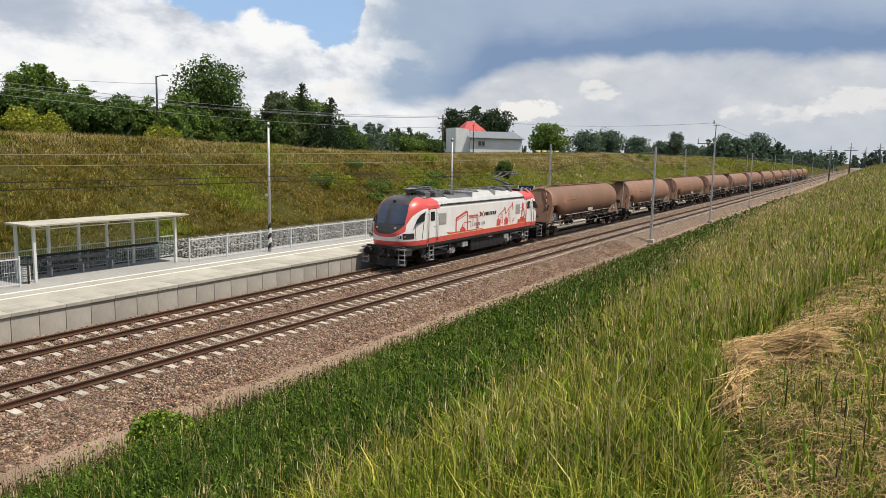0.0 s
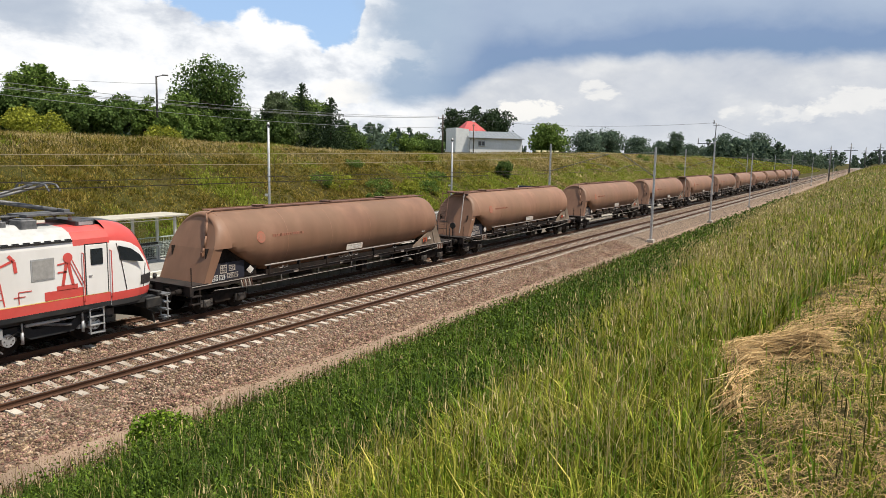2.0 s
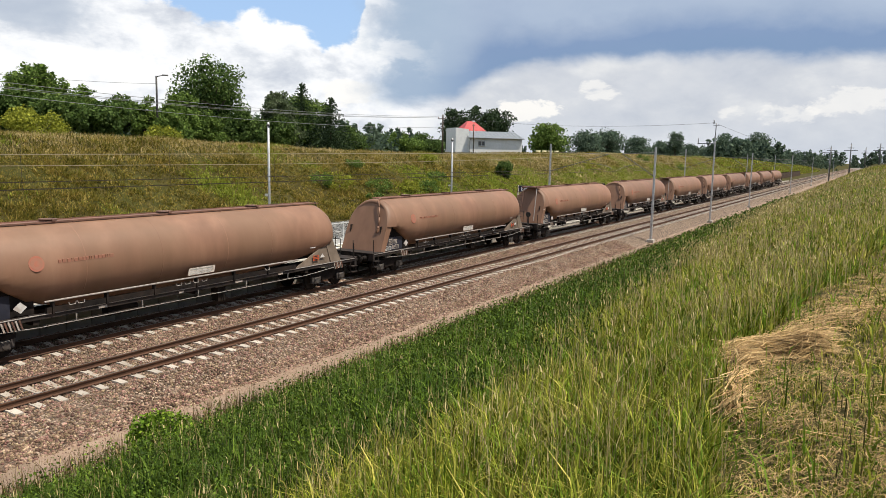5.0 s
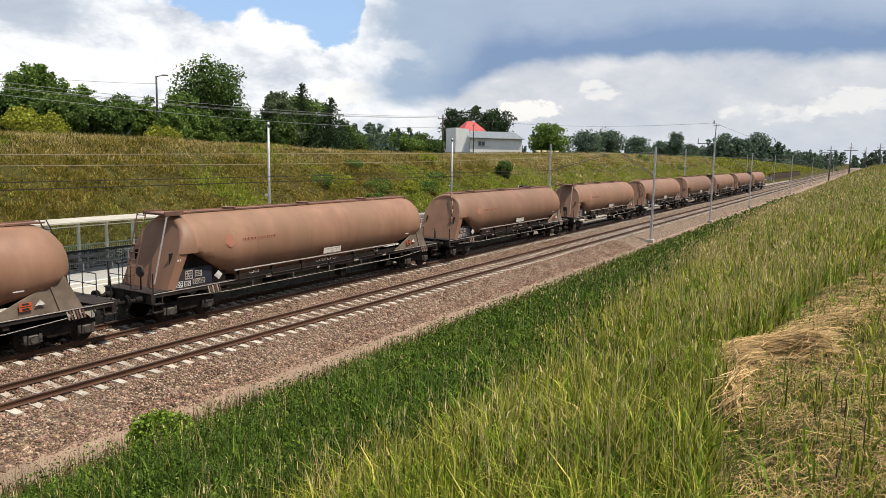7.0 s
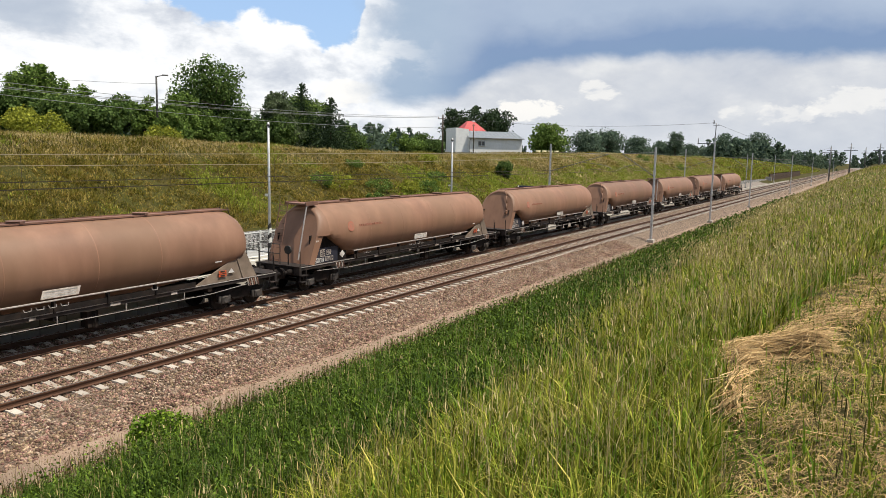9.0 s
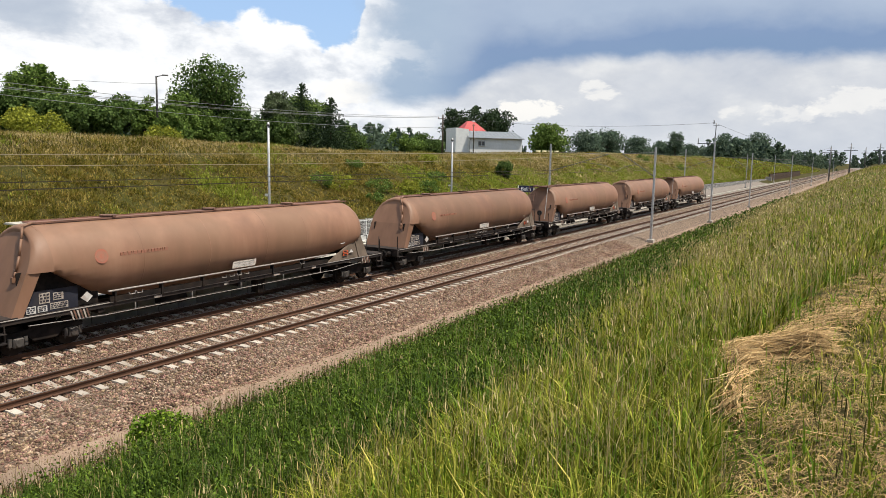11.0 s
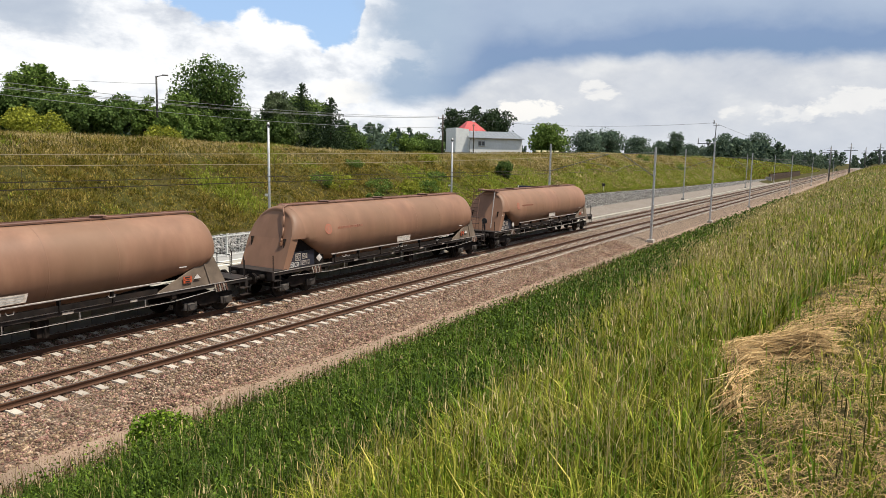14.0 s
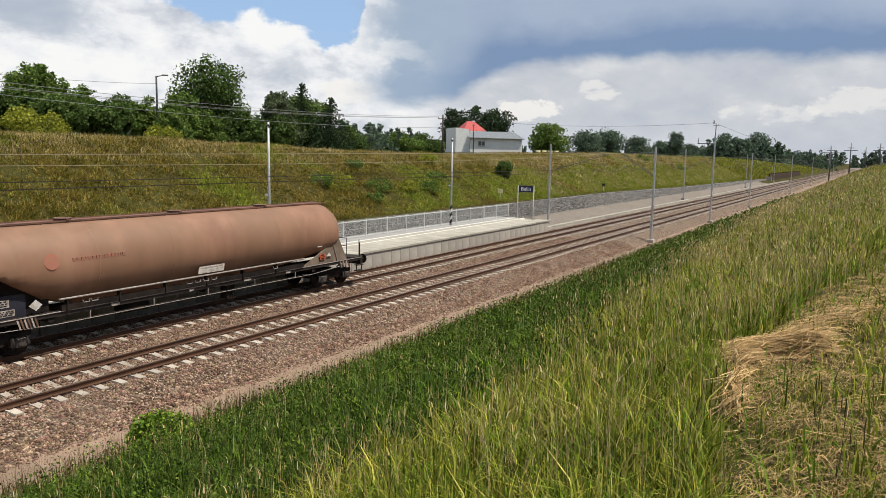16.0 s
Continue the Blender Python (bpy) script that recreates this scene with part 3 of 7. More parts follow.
# sandy path between ballast and grass
def make_path():
    ys = np.concatenate([np.arange(-10, 90, 0.5), np.arange(90, 400, 5)])
    rows = []
    for k, x in enumerate((2.85, 3.3, 3.9, 4.6, 5.2, 5.9, 6.5, 7.2, 8.0)):
        X = x + 0.10 * ripple(ys * 0 + k, ys, 0.8, k) + 0.12 * ripple(ys * 0, ys, 2.6, 1.0)
        rows.append(np.stack([X, ys, float(verge_z(x)) + 0.02 * ripple(X, ys, 0.3)], 1))
    V = np.concatenate(rows)
    n = len(ys)
    a = np.concatenate([np.arange(n - 1) + k * n for k in range(8)])
    tagged(new("sandy_verge", fast_mesh("sandy_verge", V, np.stack([a, a + n, a + n + 1, a + 1], 1), M["sand"], True)), "bare pinkish sandy verge along the ballast", "verge", kind="structure")


make_path()


# ---------------------------------------------------------------- tracks
def rail_mesh(y0, y1):
    """Flat-bottomed rail, its running surface at z = 0."""
    prof = [(-0.075, -0.172), (0.075, -0.172), (0.075, -0.160), (0.012, -0.138), (0.009, -0.052), (0.036, -0.038), (0.036, -0.006), (0.028, 0.0), (-0.028, 0.0), (-0.036, -0.006), (-0.036, -0.038), (-0.009, -0.052), (-0.012, -0.138), (-0.075, -0.160)]
    s = Shape()
    ys = list(np.arange(y0, min(y1, 120), 6.0)) + list(np.arange(120, y1 + 1, 30.0))
    s.loft([[(x, y, z) for x, z in prof] for y in ys])
    for f in s.bm.faces:
        if f.calc_center_median().z > -0.002:
            f.material_index = 1
    return s.mesh("rail", [M["rail"], M["rail_top"]])


def sleeper_mesh():
    s = Shape()
    rings = []
    for x, w, h in ((-1.3, 0.13, -0.195), (-1.0, 0.135, -0.178), (-0.5, 0.13, -0.180), (-0.25, 0.11, -0.215), (0.25, 0.11, -0.215), (0.5, 0.13, -0.180), (1.0, 0.135, -0.178), (1.3, 0.13, -0.195)):
        rings.append([(x, -w, -0.36), (x, w, -0.36), (x, w * 0.82, h), (x, -w * 0.82, h)])
    s.loft(rings)
    for cx in (-0.7525, 0.7525):
        for dx in (-0.115, 0.115):
            s.box(cx + dx - 0.04, cx + dx + 0.04, -0.06, 0.06, -0.18, -0.135, mat=1)
    return s.mesh("sleeper", [M["sleeper"], M["rail"]])


SLEEPER_PHASE = 9.59


def make_tracks():
    sm, rm = sleeper_mesh(), rail_mesh(-30, 900)
    for x0, label in ((0.0, "empty straight track, rusty rails on pale concrete sleepers"), (FAR, "straight track beside the platform, rusty rails on pale concrete sleepers")):
        t = thing("railway_track", label, "railway track", (x0, 0, 0), "tracks", "structure")
        for dx in (-0.7525, 0.7525):
            r = part("rail", rm, None, t)
            r.location.x = dx
        rng = np.random.default_rng(7)
        for i in range(-14, 170):
            o = part("sleeper", sm, None, t)
            o.location = (rng.uniform(-0.015, 0.015), SLEEPER_PHASE + 0.6 * i, rng.uniform(-0.006, 0.004))
            o.rotation_euler.z = rng.uniform(-0.008, 0.008)
        vs = np.array([v.co for v in sm.vertices])
        polys = [tuple(p.vertices) for p in sm.polygons]
        mi = [p.material_index for p in sm.polygons]
        V, F, I = [], [], []
        for k in range(170, 800):
            F += [tuple(j + len(vs) * (k - 170) for j in p) for p in polys]
            I += mi
            V.append(vs + (0, SLEEPER_PHASE + 0.6 * k, 0))
        o = part("distant_sleepers", mesh_of("distant_sleepers", np.concatenate(V), F, [M["sleeper"], M["rail"]], I), None, t)
        o["kind"] = "stuff"


make_tracks()


# ---------------------------------------------------------------- platform
PZ, PE = 0.79, FAR - 1.70


def make_platform():
    p = thing("platform", "concrete railway platform with pale slabs and panelled edge wall", "platform", kind="structure")
    y0, y1 = -12.0, 61.5
    part("core", Shape().box(-11.6, PE - 0.12, y0, y1 - 0.02, -0.75, PZ - 0.09), M["concrete"], p)
    wall = Shape().box(-0.06, 0.06, -0.49, 0.49, -0.6, PZ - 0.16, 0.008).mesh("panel", [M["concrete"]])
    slab = Shape().box(-0.62, 0.62, -0.496, 0.496, -0.14, 0.0, 0.012).mesh("edge_slab", [M["slab"]])
    slab2 = Shape().box(-0.62, 0.62, -0.994, 0.994, -0.085, 0.0, 0.006).mesh("slab", [M["slab"]])
    for k in range(73):
        y = y0 + 0.52 + k
        o = part("wall_panel", wall, None, p)
        o.location = (PE - 0.10, y + 0.27, 0)
        o = part("edge_slab", slab, None, p)
        o.location = (PE - 0.60, y + 0.27, PZ)
    for k in range(36):
        o = part("slab", slab2, None, p)
        o.location = (PE - 1.86, y0 + 1.0 + 2 * k, PZ - 0.002)
    part("tactile_strip", Shape().box(PE - 2.64, PE - 2.49, y0, y1, PZ - 0.09, PZ + 0.002), M["white_line"], p)
    part("paving", Shape().box(PE - 3.42, PE - 2.64, y0, y1, PZ - 0.09, PZ - 0.002), M["slab"], p)
    part("safety_line", Shape().box(PE - 3.64, PE - 3.42, y0, y1, PZ - 0.09, PZ + 0.002), M["white"], p, "broad white safety line")
    part("shelter_base", Shape().box(-12.78, -11.6, 15.4, 25.6, -0.75, PZ - 0.006), M["paver"], p)
    part("back_paving", Shape().box(-11.55, PE - 3.64, y0, y1, PZ - 0.09, PZ - 0.002), M["paver"], p)


make_platform()


def make_fence():
    """Mesh fence behind the platform, bay by bay."""
    post = Shape().box(-0.03, 0.03, -0.03, 0.03, 0, 1.25).box(-0.035, 0.035, -0.035, 0.035, 1.25, 1.27).mesh("post", [M["fence_steel"]])
    s = Shape().box(-0.012, 0.012, 0.03, 2.47, 1.13, 1.19).box(-0.012, 0.012, 0.03, 2.47, 0.10, 0.13).box(-0.008, 0.008, 0.03, 2.47, 0.62, 0.635)
    for y in np.arange(0.1, 2.45, 0.10):
        s.box(-0.004, 0.004, y - 0.004, y + 0.004, 0.12, 1.15)
    bay = s.mesh("mesh_bay", [M["fence_steel"]])
    for x0, y0, n in ((-10.45, 24.74, 15), (-10.45, -8.84, 10), (-12.66, 15.6, 4)):
        f = thing("platform_fence", "galvanized steel mesh fence along the platform back", "fence", (x0, y0, PZ - 0.004), "platform fences")
        for k in range(n):
            o = part("fence_post", post, None, f)
            o.location.y = 2.5 * k
            o = part("mesh_panel", bay, None, f)
            o.location.y = 2.5 * k
        o = part("fence_post", post, None, f)
        o.location.y = 2.5 * n


def make_shelter():
    s0 = thing("platform_shelter", "white steel platform shelter with glass walls and flat roof", "shelter", (0, 0, PZ - 0.004))
    z = 2.46
    s = Shape().box(-12.47, -10.63, 16.75, 24.85, z, z + 0.03, 0.012).box(-12.50, -10.60, 16.72, 24.88, z - 0.05, z + 0.015)
    part("roof", s, M["slab"], s0, "thin flat pale roof")
    for y in np.arange(17.1, 24.5, 1.44):
        part("roof_strut", Shape().tube((-10.86, y, z - 0.06), (-10.86, min(y + 0.72, 24.7), z - 0.20), 0.016, n=6), M["white"], s0)
        part("roof_beam", Shape().box(-12.4, -10.9, y - 0.04, y + 0.04, z - 0.12, z - 0.04), M["galv"], s0)
    part("front_rail", Shape().tube((-10.86, 17.1, z - 0.20), (-10.86, 24.3, z - 0.20), 0.022, n=8), M["white"], s0)
    me = Shape().box(-0.06, 0.06, -0.06, 0.06, 0, z - 0.05, 0.008).mesh("post", [M["white"]])
    for x, y in [(-10.97, 17.1), (-10.97, 24.3)] + [(-12.35, 17.1 + 1.44 * k) for k in range(6)]:
        o = part("post", me, None, s0)
        o.location = (x, y, 0)
    for k in range(5):
        g = part("glass_panel", Shape().box(-12.36, -12.35, 17.18 + 1.44 * k, 18.46 + 1.44 * k, 0.25, 2.2), M["glass"], s0)
        g.visible_shadow = False
    for y in (17.1, 24.3):
        g = part("glass_panel", Shape().box(-12.25, -11.1, y - 0.005, y + 0.005, 0.25, 2.2), M["glass"], s0)
        g.visible_shadow = False
    s = Shape().box(-12.33, -12.28, 17.1, 24.3, 0.86, 0.97)
    part("dark_rail", s, M["black"], s0, "dark horizontal rail across the back glass")
    b = thing("waiting_bench", "long slim steel bench inside the platform shelter", "bench", (0, 0, PZ - 0.004))
    part("seat", Shape().box(-12.1, -11.75, 18.0, 21.6, 0.42, 0.47, 0.01), M["galv_dark"], b)
    part("backrest", Shape().box(-12.15, -12.11, 18.0, 21.6, 0.62, 0.80, 0.01), M["galv_dark"], b)
    for y in (18.3, 19.8, 21.3):
        part("leg", Shape().box(-12.12, -11.78, y - 0.03, y + 0.03, 0, 0.42).box(-12.14, -12.10, y - 0.02, y + 0.02, 0.4, 0.7), M["galv"], b)
    h = thing("leaning_rail", "steel leaning rail on posts inside the shelter", "rail", (0, 0, PZ - 0.004))
    for y in (22.2, 24.0):
        part("post", Shape().box(-11.9, -11.84, y - 0.03, y + 0.03, 0, 0.85), M["galv"], h)
    part("rail", Shape().tube((-11.87, 22.0, 0.85), (-11.87, 24.2, 0.85), 0.03, n=10), M["galv"], h)
    c = thing("litter_bin", "slatted grey litter bin with dark rim beside the shelter", "bin", (-11.1, 16.75, PZ - 0.004))
    part("post", Shape().box(0.2, 0.25, -0.03, 0.03, 0, 0.95), M["black"], c)
    for k in range(9):
        part("slat", Shape().loft([[(0.19 * math.cos(a), 0.19 * math.sin(a), 0.1 + 0.075 * k + dz) for a in np.linspace(0, math.tau, 17)[:-1]] for dz in (0, 0.05)]), M["white"], c)
    part("rim", Shape().tube((0, 0, 0.80), (0, 0, 0.86), 0.22, n=18), M["black"], c)


def text_mesh(word, size, mat):
    cu = bpy.data.curves.new("word", "FONT")
    cu.body, cu.size, cu.extrude, cu.align_x, cu.align_y = word, size, 0.004, "CENTER", "CENTER"
    ob = bpy.data.objects.new("word", cu)
    scene.collection.objects.link(ob)
    me = bpy.data.meshes.new_from_object(ob.evaluated_get(bpy.context.evaluated_depsgraph_get()))
    bpy.data.objects.remove(ob)
    me.materials.clear()
    me.materials.append(mat)
    return me


def make_sign():
    n = thing("station_sign", "dark blue station name sign with white letters on pale posts", "sign", (-8.7, 62.3, -0.62), rz=18)
    for x in (-0.74, 0.74):
        part("post", Shape().tube((x, 0, 0), (x, 0, 4.42), 0.04, n=10), M["post_pale"], n)
    part("board", Shape().box(-0.70, 0.70, -0.03, 0.03, 3.78, 4.40, 0.01), M["sign_navy"], n)
    o = part("lettering", text_mesh("Balin", 0.5, M["pure_white"]), None, n)
    o.matrix_local = pose(0, -0.036, 4.09, 90, 0, 0)
    for at, w, lab in (((-14.3, 68.2, 1.5), 0.55, "small cream board on a post at the bank foot"), ((-14.1, 101.3, 1.3), 0.45, "small dark and yellow marker on a post")):
        b = thing("marker_board", lab, "sign", at, "marker boards", rz=22)
        part("post", Shape().tube((0, 0, -0.3), (0, 0, 1.6), 0.03, n=8), M["post_pale"], b)
        part("board", Shape().box(-w / 2, w / 2, -0.05, -0.02, 1.15, 1.58, 0.01), M["cream"] if w > 0.5 else M["black"], b)


make_fence()
make_shelter()
make_sign()


# ---------------------------------------------------------------- stone facing behind the platform
def stone_variants():
    out = []
    rng = np.random.default_rng(2)
    for k in range(8):
        bm = bmesh.new()
        bmesh.ops.create_icosphere(bm, subdivisions=1, radius=0.5)
        for v in bm.verts:
            c = v.co
            m = max(abs(c.x), abs(c.y), abs(c.z))
            v.co = c * (0.42 / m * 0.55 + 0.45) * rng.uniform(0.85, 1.15)
        me = bpy.data.meshes.new("stone")
        bm.to_mesh(me)
        bm.free()
        me.materials.append(M["stone_grey"])
        out.append(me)
    return out


def make_stone_wall():
    w = thing("stone_facing", "grey rubble stone facing at the foot of the bank", "retaining wall", kind="structure")
    ys = np.concatenate([np.arange(-10, 100, 2.0), np.arange(100, 300, 8.0)])
    top = np.interp(ys, [100, 145, 230, 300], [1.6, 1.1, 0.7, 0.2])
    s = Shape().loft([[(-12.72, y, -0.3), (-13.25, y, t - 0.05), (-13.9, y, t - 0.02), (-13.9, y, -0.3)] for y, t in zip(ys, top)])
    part("backing", s, M["stone_bed"], w)
    rng = np.random.default_rng(5)
    variants = stone_variants()
    vs = [np.array([v.co for v in m.vertices]) for m in variants]
    fs = [np.array([p.vertices for p in m.polygons]) for m in variants]
    V, F, base, count = [], [], 0, 0
    for y in np.concatenate([np.arange(6, 80, 0.125), np.arange(80, 290, 0.34)]):
        t = float(np.interp(y, [100, 145, 230, 300], [1.6, 1.1, 0.7, 0.2]))
        nrow = max(2, int((t + 0.15) / (0.095 if y < 80 else 0.17)))
        for r in range(nrow):
            f = (r + 0.5 + rng.uniform(-0.15, 0.15)) / nrow
            yy, z = y + rng.uniform(-0.12, 0.12) + 0.10 * (r % 2), -0.1 + (t + 0.1) * f + rng.uniform(-0.06, 0.06)
            x = -12.72 - 0.53 * f + rng.uniform(-0.03, 0.05)
            k = int(rng.integers(8))
            sc = rng.uniform(0.7, 1.3, 3) * ((0.14, 0.165, 0.10) if y < 80 else (0.20, 0.26, 0.19))
            e = Euler(rng.uniform(-0.45, 0.45, 3))
            if 27.0 < y < 37.0 and count < 300 and z > 0.85:
                o = part("stone", variants[k], None, w)
                o.matrix_local = Matrix.LocRotScale((x, yy, z), e, sc)
                count += 1
            else:
                m = np.array(e.to_matrix())
                V.append((vs[k] * sc) @ m.T + (x, yy, z))
                F.append(fs[k] + base)
                base += len(vs[k])
    o = part("further_stones", fast_mesh("further_stones", np.concatenate(V), np.concatenate(F), M["stone_grey"]), None, w)
    o["kind"] = "stuff"
    # pale cable trough along the far track, beyond the platform
    t = thing("cable_trough", "pale concrete cable trough beside the far track", "trough", kind="structure")
    lid = Shape().box(-0.22, 0.22, -0.99, 0.99, -0.12, 0.0, 0.01).mesh("trough_lid", [M["slab"]])
    for k in range(110):
        o = part("trough_lid", lid, None, t)
        o.location = (-7.45, 62.6 + 2.0 * k, -0.18 + rng.uniform(-0.01, 0.01))
    part("trough_body", Shape().box(-7.7, -7.2, 61.6, 290, -0.8, -0.31), M["concrete"], t)


make_stone_wall()


# ---------------------------------------------------------------- masts and wires
def lattice_mast(name, label, at, top, group):
    """Steel mast on a concrete foot: two channels joined by battens."""
    x, y = at
    z0 = -0.75 if x > 0 else -0.6
    m = thing(name, label, "mast", (x, y, z0), group)
    h = top - z0
    part("foundation", Shape().box(-0.28, 0.28, -0.28, 0.28, -0.1, 0.35, 0.03), M["concrete"], m)
    for d in (-0.13, 0.13):
        part("channel", Shape().loft([[(-0.075, d - 0.04, 0.3), (0.075, d - 0.04, 0.3), (0.075, d + 0.04, 0.3), (-0.075, d + 0.04, 0.3)], [(-0.06, d * 0.6 - 0.03, h), (0.06, d * 0.6 - 0.03, h), (0.06, d * 0.6 + 0.03, h), (-0.06, d * 0.6 + 0.03, h)]]), M["galv"], m)
    s = Shape()
    k = 0
    for z in np.arange(0.6, h - 0.4, 0.55):
        a = 0.13 * (1 - 0.4 * z / h)
        s.tube((0.07, -a if k % 2 else a, z), (0.07, a if k % 2 else -a, z + 0.5), 0.018, n=5)
        s.box(-0.08, 0.08, -a - 0.03, a + 0.03, z - 0.03, z + 0.03)
        k += 1
    part("bracing", s, M["galv"], m)
    return m, z0


def cantilever(m, z0, sg, reach):
    """Diagonal tube, top tie and steady arm out over the track."""
    zb, zt = 5.0 - z0, 6.9 - z0
    s = Shape().tube((0, 0, zb), (sg * reach, 0, zt), 0.035, n=8)
    part("cantilever_tube", s, M["galv_dark"], m)
    s = Shape().tube((0, 0, zt + 0.15), (sg * reach, 0, zt), 0.022, n=8).tube((sg * reach * 0.55, 0, zb + (zt - zb) * 0.55), (sg * (reach - 0.2), 0, 5.75 - z0), 0.022, n=6)
    part("tie_tube", s, M["galv_dark"], m)
    s = Shape().tube((sg * (reach - 0.2), 0, 5.75 - z0), (sg * (reach + 0.5), 0, 5.42 - z0), 0.015, n=6)
    part("steady_arm", s, M["galv"], m)
    s = Shape()
    for k in range(4):
        s.tube((sg * (0.3 + 0.06 * k), 0, zb + (zt - zb) * (0.3 + 0.06 * k) / reach), (sg * (0.33 + 0.06 * k), 0, zb + (zt - zb) * (0.33 + 0.06 * k) / reach), 0.06, n=8)
    part("insulator", s, M["insulator"], m)


NEAR_MASTS = [(3.19, 62.4, 7.5), (3.05, 119.7, 7.65), (3.15, 180.6, 7.9), (3.1, 243, 7.9), (3.1, 368, 7.9)]
FAR_MASTS = [(-10.7, 72.8, 7.9), (-9.6, 132.0, 8.4), (-9.8, 205.0, 8.5), (-9.8, 266.0, 8.5), (-9.8, 325.0, 8.5)]
for x, y, top in NEAR_MASTS:
    m, z0 = lattice_mast("catenary_mast", "grey galvanized lattice catenary mast beside the ballast", (x, y), top, "catenary masts")
    cantilever(m, z0, -1, 2.9)
for x, y, top in FAR_MASTS:
    m, z0 = lattice_mast("catenary_mast", "grey galvanized catenary mast at the bank foot", (x, y), top, "catenary masts")
    cantilever(m, z0, 1, abs(x - FAR) - 0.2)
for x, y, top in ((3.48, 86.8, 9.3), (4.4, 305.0, 10.6)):
    m, z0 = lattice_mast("feeder_mast", "tall grey feeder mast with a side arm and top pipe", (x, y), top, "feeder masts")
    part("top_pipe", Shape().tube((0, 0, top - z0 - 0.6), (0, 0, top - z0 + 1.4), 0.05, n=8).tube((-0.25, 0, top - z0 + 1.3), (-0.25, 0, top - z0 + 1.75), 0.06, n=8).box(-0.3, 0.45, -0.03, 0.03, top - z0 + 1.1, top - z0 + 1.16), M["galv_dark"], m)
    part("side_arm", Shape().box(-1.9, 0.1, -0.04, 0.04, top - z0 - 1.0, top - z0 - 0.9).tube((-1.85, 0, top - z0 - 0.95), (-1.85, 0, top - z0 - 0.3), 0.05, n=8), M["galv_dark"], m)

for x, y, top in ((-10.22, 30.24, 8.17), (-10.22, 50.95, 7.88)):
    q = thing("camera_post", "slender galvanized post with black and white striped foot", "post", (x, y, PZ - 0.004), "camera posts")
    part("pole", Shape().tube((0, 0, 0), (0, 0, top - PZ), 0.085, 0.06, n=14), M["galv"], q)
    for k in range(5):
        part("stripe", Shape().loft([[(0.105 * math.cos(a), 0.105 * math.sin(a), 0.14 + 0.28 * k + dz + 0.13 * math.cos(a)) for a in np.linspace(0, math.tau, 15)[:-1]] for dz in (0, 0.28)]), M["black"] if k % 2 == 0 else M["white"], q)
    part("camera", Shape().box(-0.28, -0.08, -0.08, 0.08, 3.18, 3.32, 0.02).tube((-0.1, 0, 3.25), (0, 0, 3.25), 0.03), M["white"], q)
    part("collar", Shape().tube((0, 0, top - PZ - 0.25), (0, 0, top - PZ - 0.1), 0.10, n=12), M["galv_dark"], q)


def wire(name, label, pts, r, mat, sag=0.0, steps=10):
    """A sagging wire through the given supports."""
    s = Shape()
    run = []
    for a, b in zip(pts, pts[1:]):
        a, b = Vector(a), Vector(b)
        for k in range(steps):
            t = k / steps
            p = a.lerp(b, t)
            p.z -= sag * 4 * t * (1 - t)
            run.append(p)
    run.append(Vector(pts[-1]))
    rings = [[p + Vector((r * math.cos(a), 0.2 * r * math.cos(a), r * math.sin(a))) for a in (0.8, 2.9, 5.0)] for p in run]
    s.loft(rings)
    return tagged(new(name, s.mesh(name, [mat])), label, "wire")


SUP = [-58, 2, 62.4, 119.7, 180.6, 243, 305, 368]
SUPF = [-46, 14, 72.8, 132, 205, 266, 325]
wire("contact_wire", "thin dark copper contact wire over the near track", [(0, y, 5.38) for y in SUP], 0.016, M["wire"])
wire("contact_wire", "thin dark copper contact wire over the far track", [(FAR, y, 5.38) for y in SUPF], 0.016, M["wire"])
wire("messenger_wire", "pale messenger wire sagging over the near track", [(0, -30, 5.80), (0, 62.4, 6.96), (0, 119.7, 6.96), (0, 180.6, 6.96), (0, 243, 6.96)], 0.012, M["wire_pale"], 0.0)
wire("messenger_wire", "pale messenger wire sagging over the far track", [(FAR, y, 6.95) for y in (-50, 72.8, 132, 205, 266)], 0.012, M["wire_pale"], 1.05)
for x0, sup, zc, sg in ((0, [6, 62.4], 6.6, 0.1), (FAR, [-50, 72.8], 6.95, 1.05)):
    for a, b in zip(sup, sup[1:]):
        for k in range(1, 12):
            t = k / 12
            zz = zc - sg * 4 * t * (1 - t)
            tagged(new("dropper_wire", Shape().tube((x0, a + (b - a) * t, 5.38), (x0, a + (b - a) * t, zz), 0.006, n=4).mesh("dropper_wire", [M["wire"]])), "thin vertical dropper between contact and messenger wires", "wire", "droppers")

# pole line on the far plateau
POLE, LAMP = (-40.0, 99.0), (-40.0, 45.9)
gz0 = float(ground_z(*POLE))
u = thing("utility_pole", "dark wooden utility pole with a short crossarm", "utility pole", (*POLE, gz0 - 0.1), "utility poles")
part("pole", Shape().tube((0, 0, 0), (0, 0, 6.8), 0.15, 0.11, n=10), M["bark"], u)
part("crossarm", Shape().box(-0.9, 0.5, -0.06, 0.06, 6.1, 6.22).box(-0.8, 0.3, -0.05, 0.05, 4.6, 4.7), M["bark"], u)
for k, x in enumerate((-0.8, -0.1, 0.4)):
    part("insulator", Shape().tube((x, 0, 6.2), (x, 0, 6.42), 0.05, n=8), M["insulator"], u)
u2 = thing("utility_pole", "thin dark wooden pole beside the house", "utility pole", (-48.0, 124.0, float(ground_z(-48, 124)) - 0.1), "utility poles")
part("pole", Shape().tube((0, 0, 0), (0, 0, 5.9), 0.12, 0.09, n=10), M["bark"], u2)
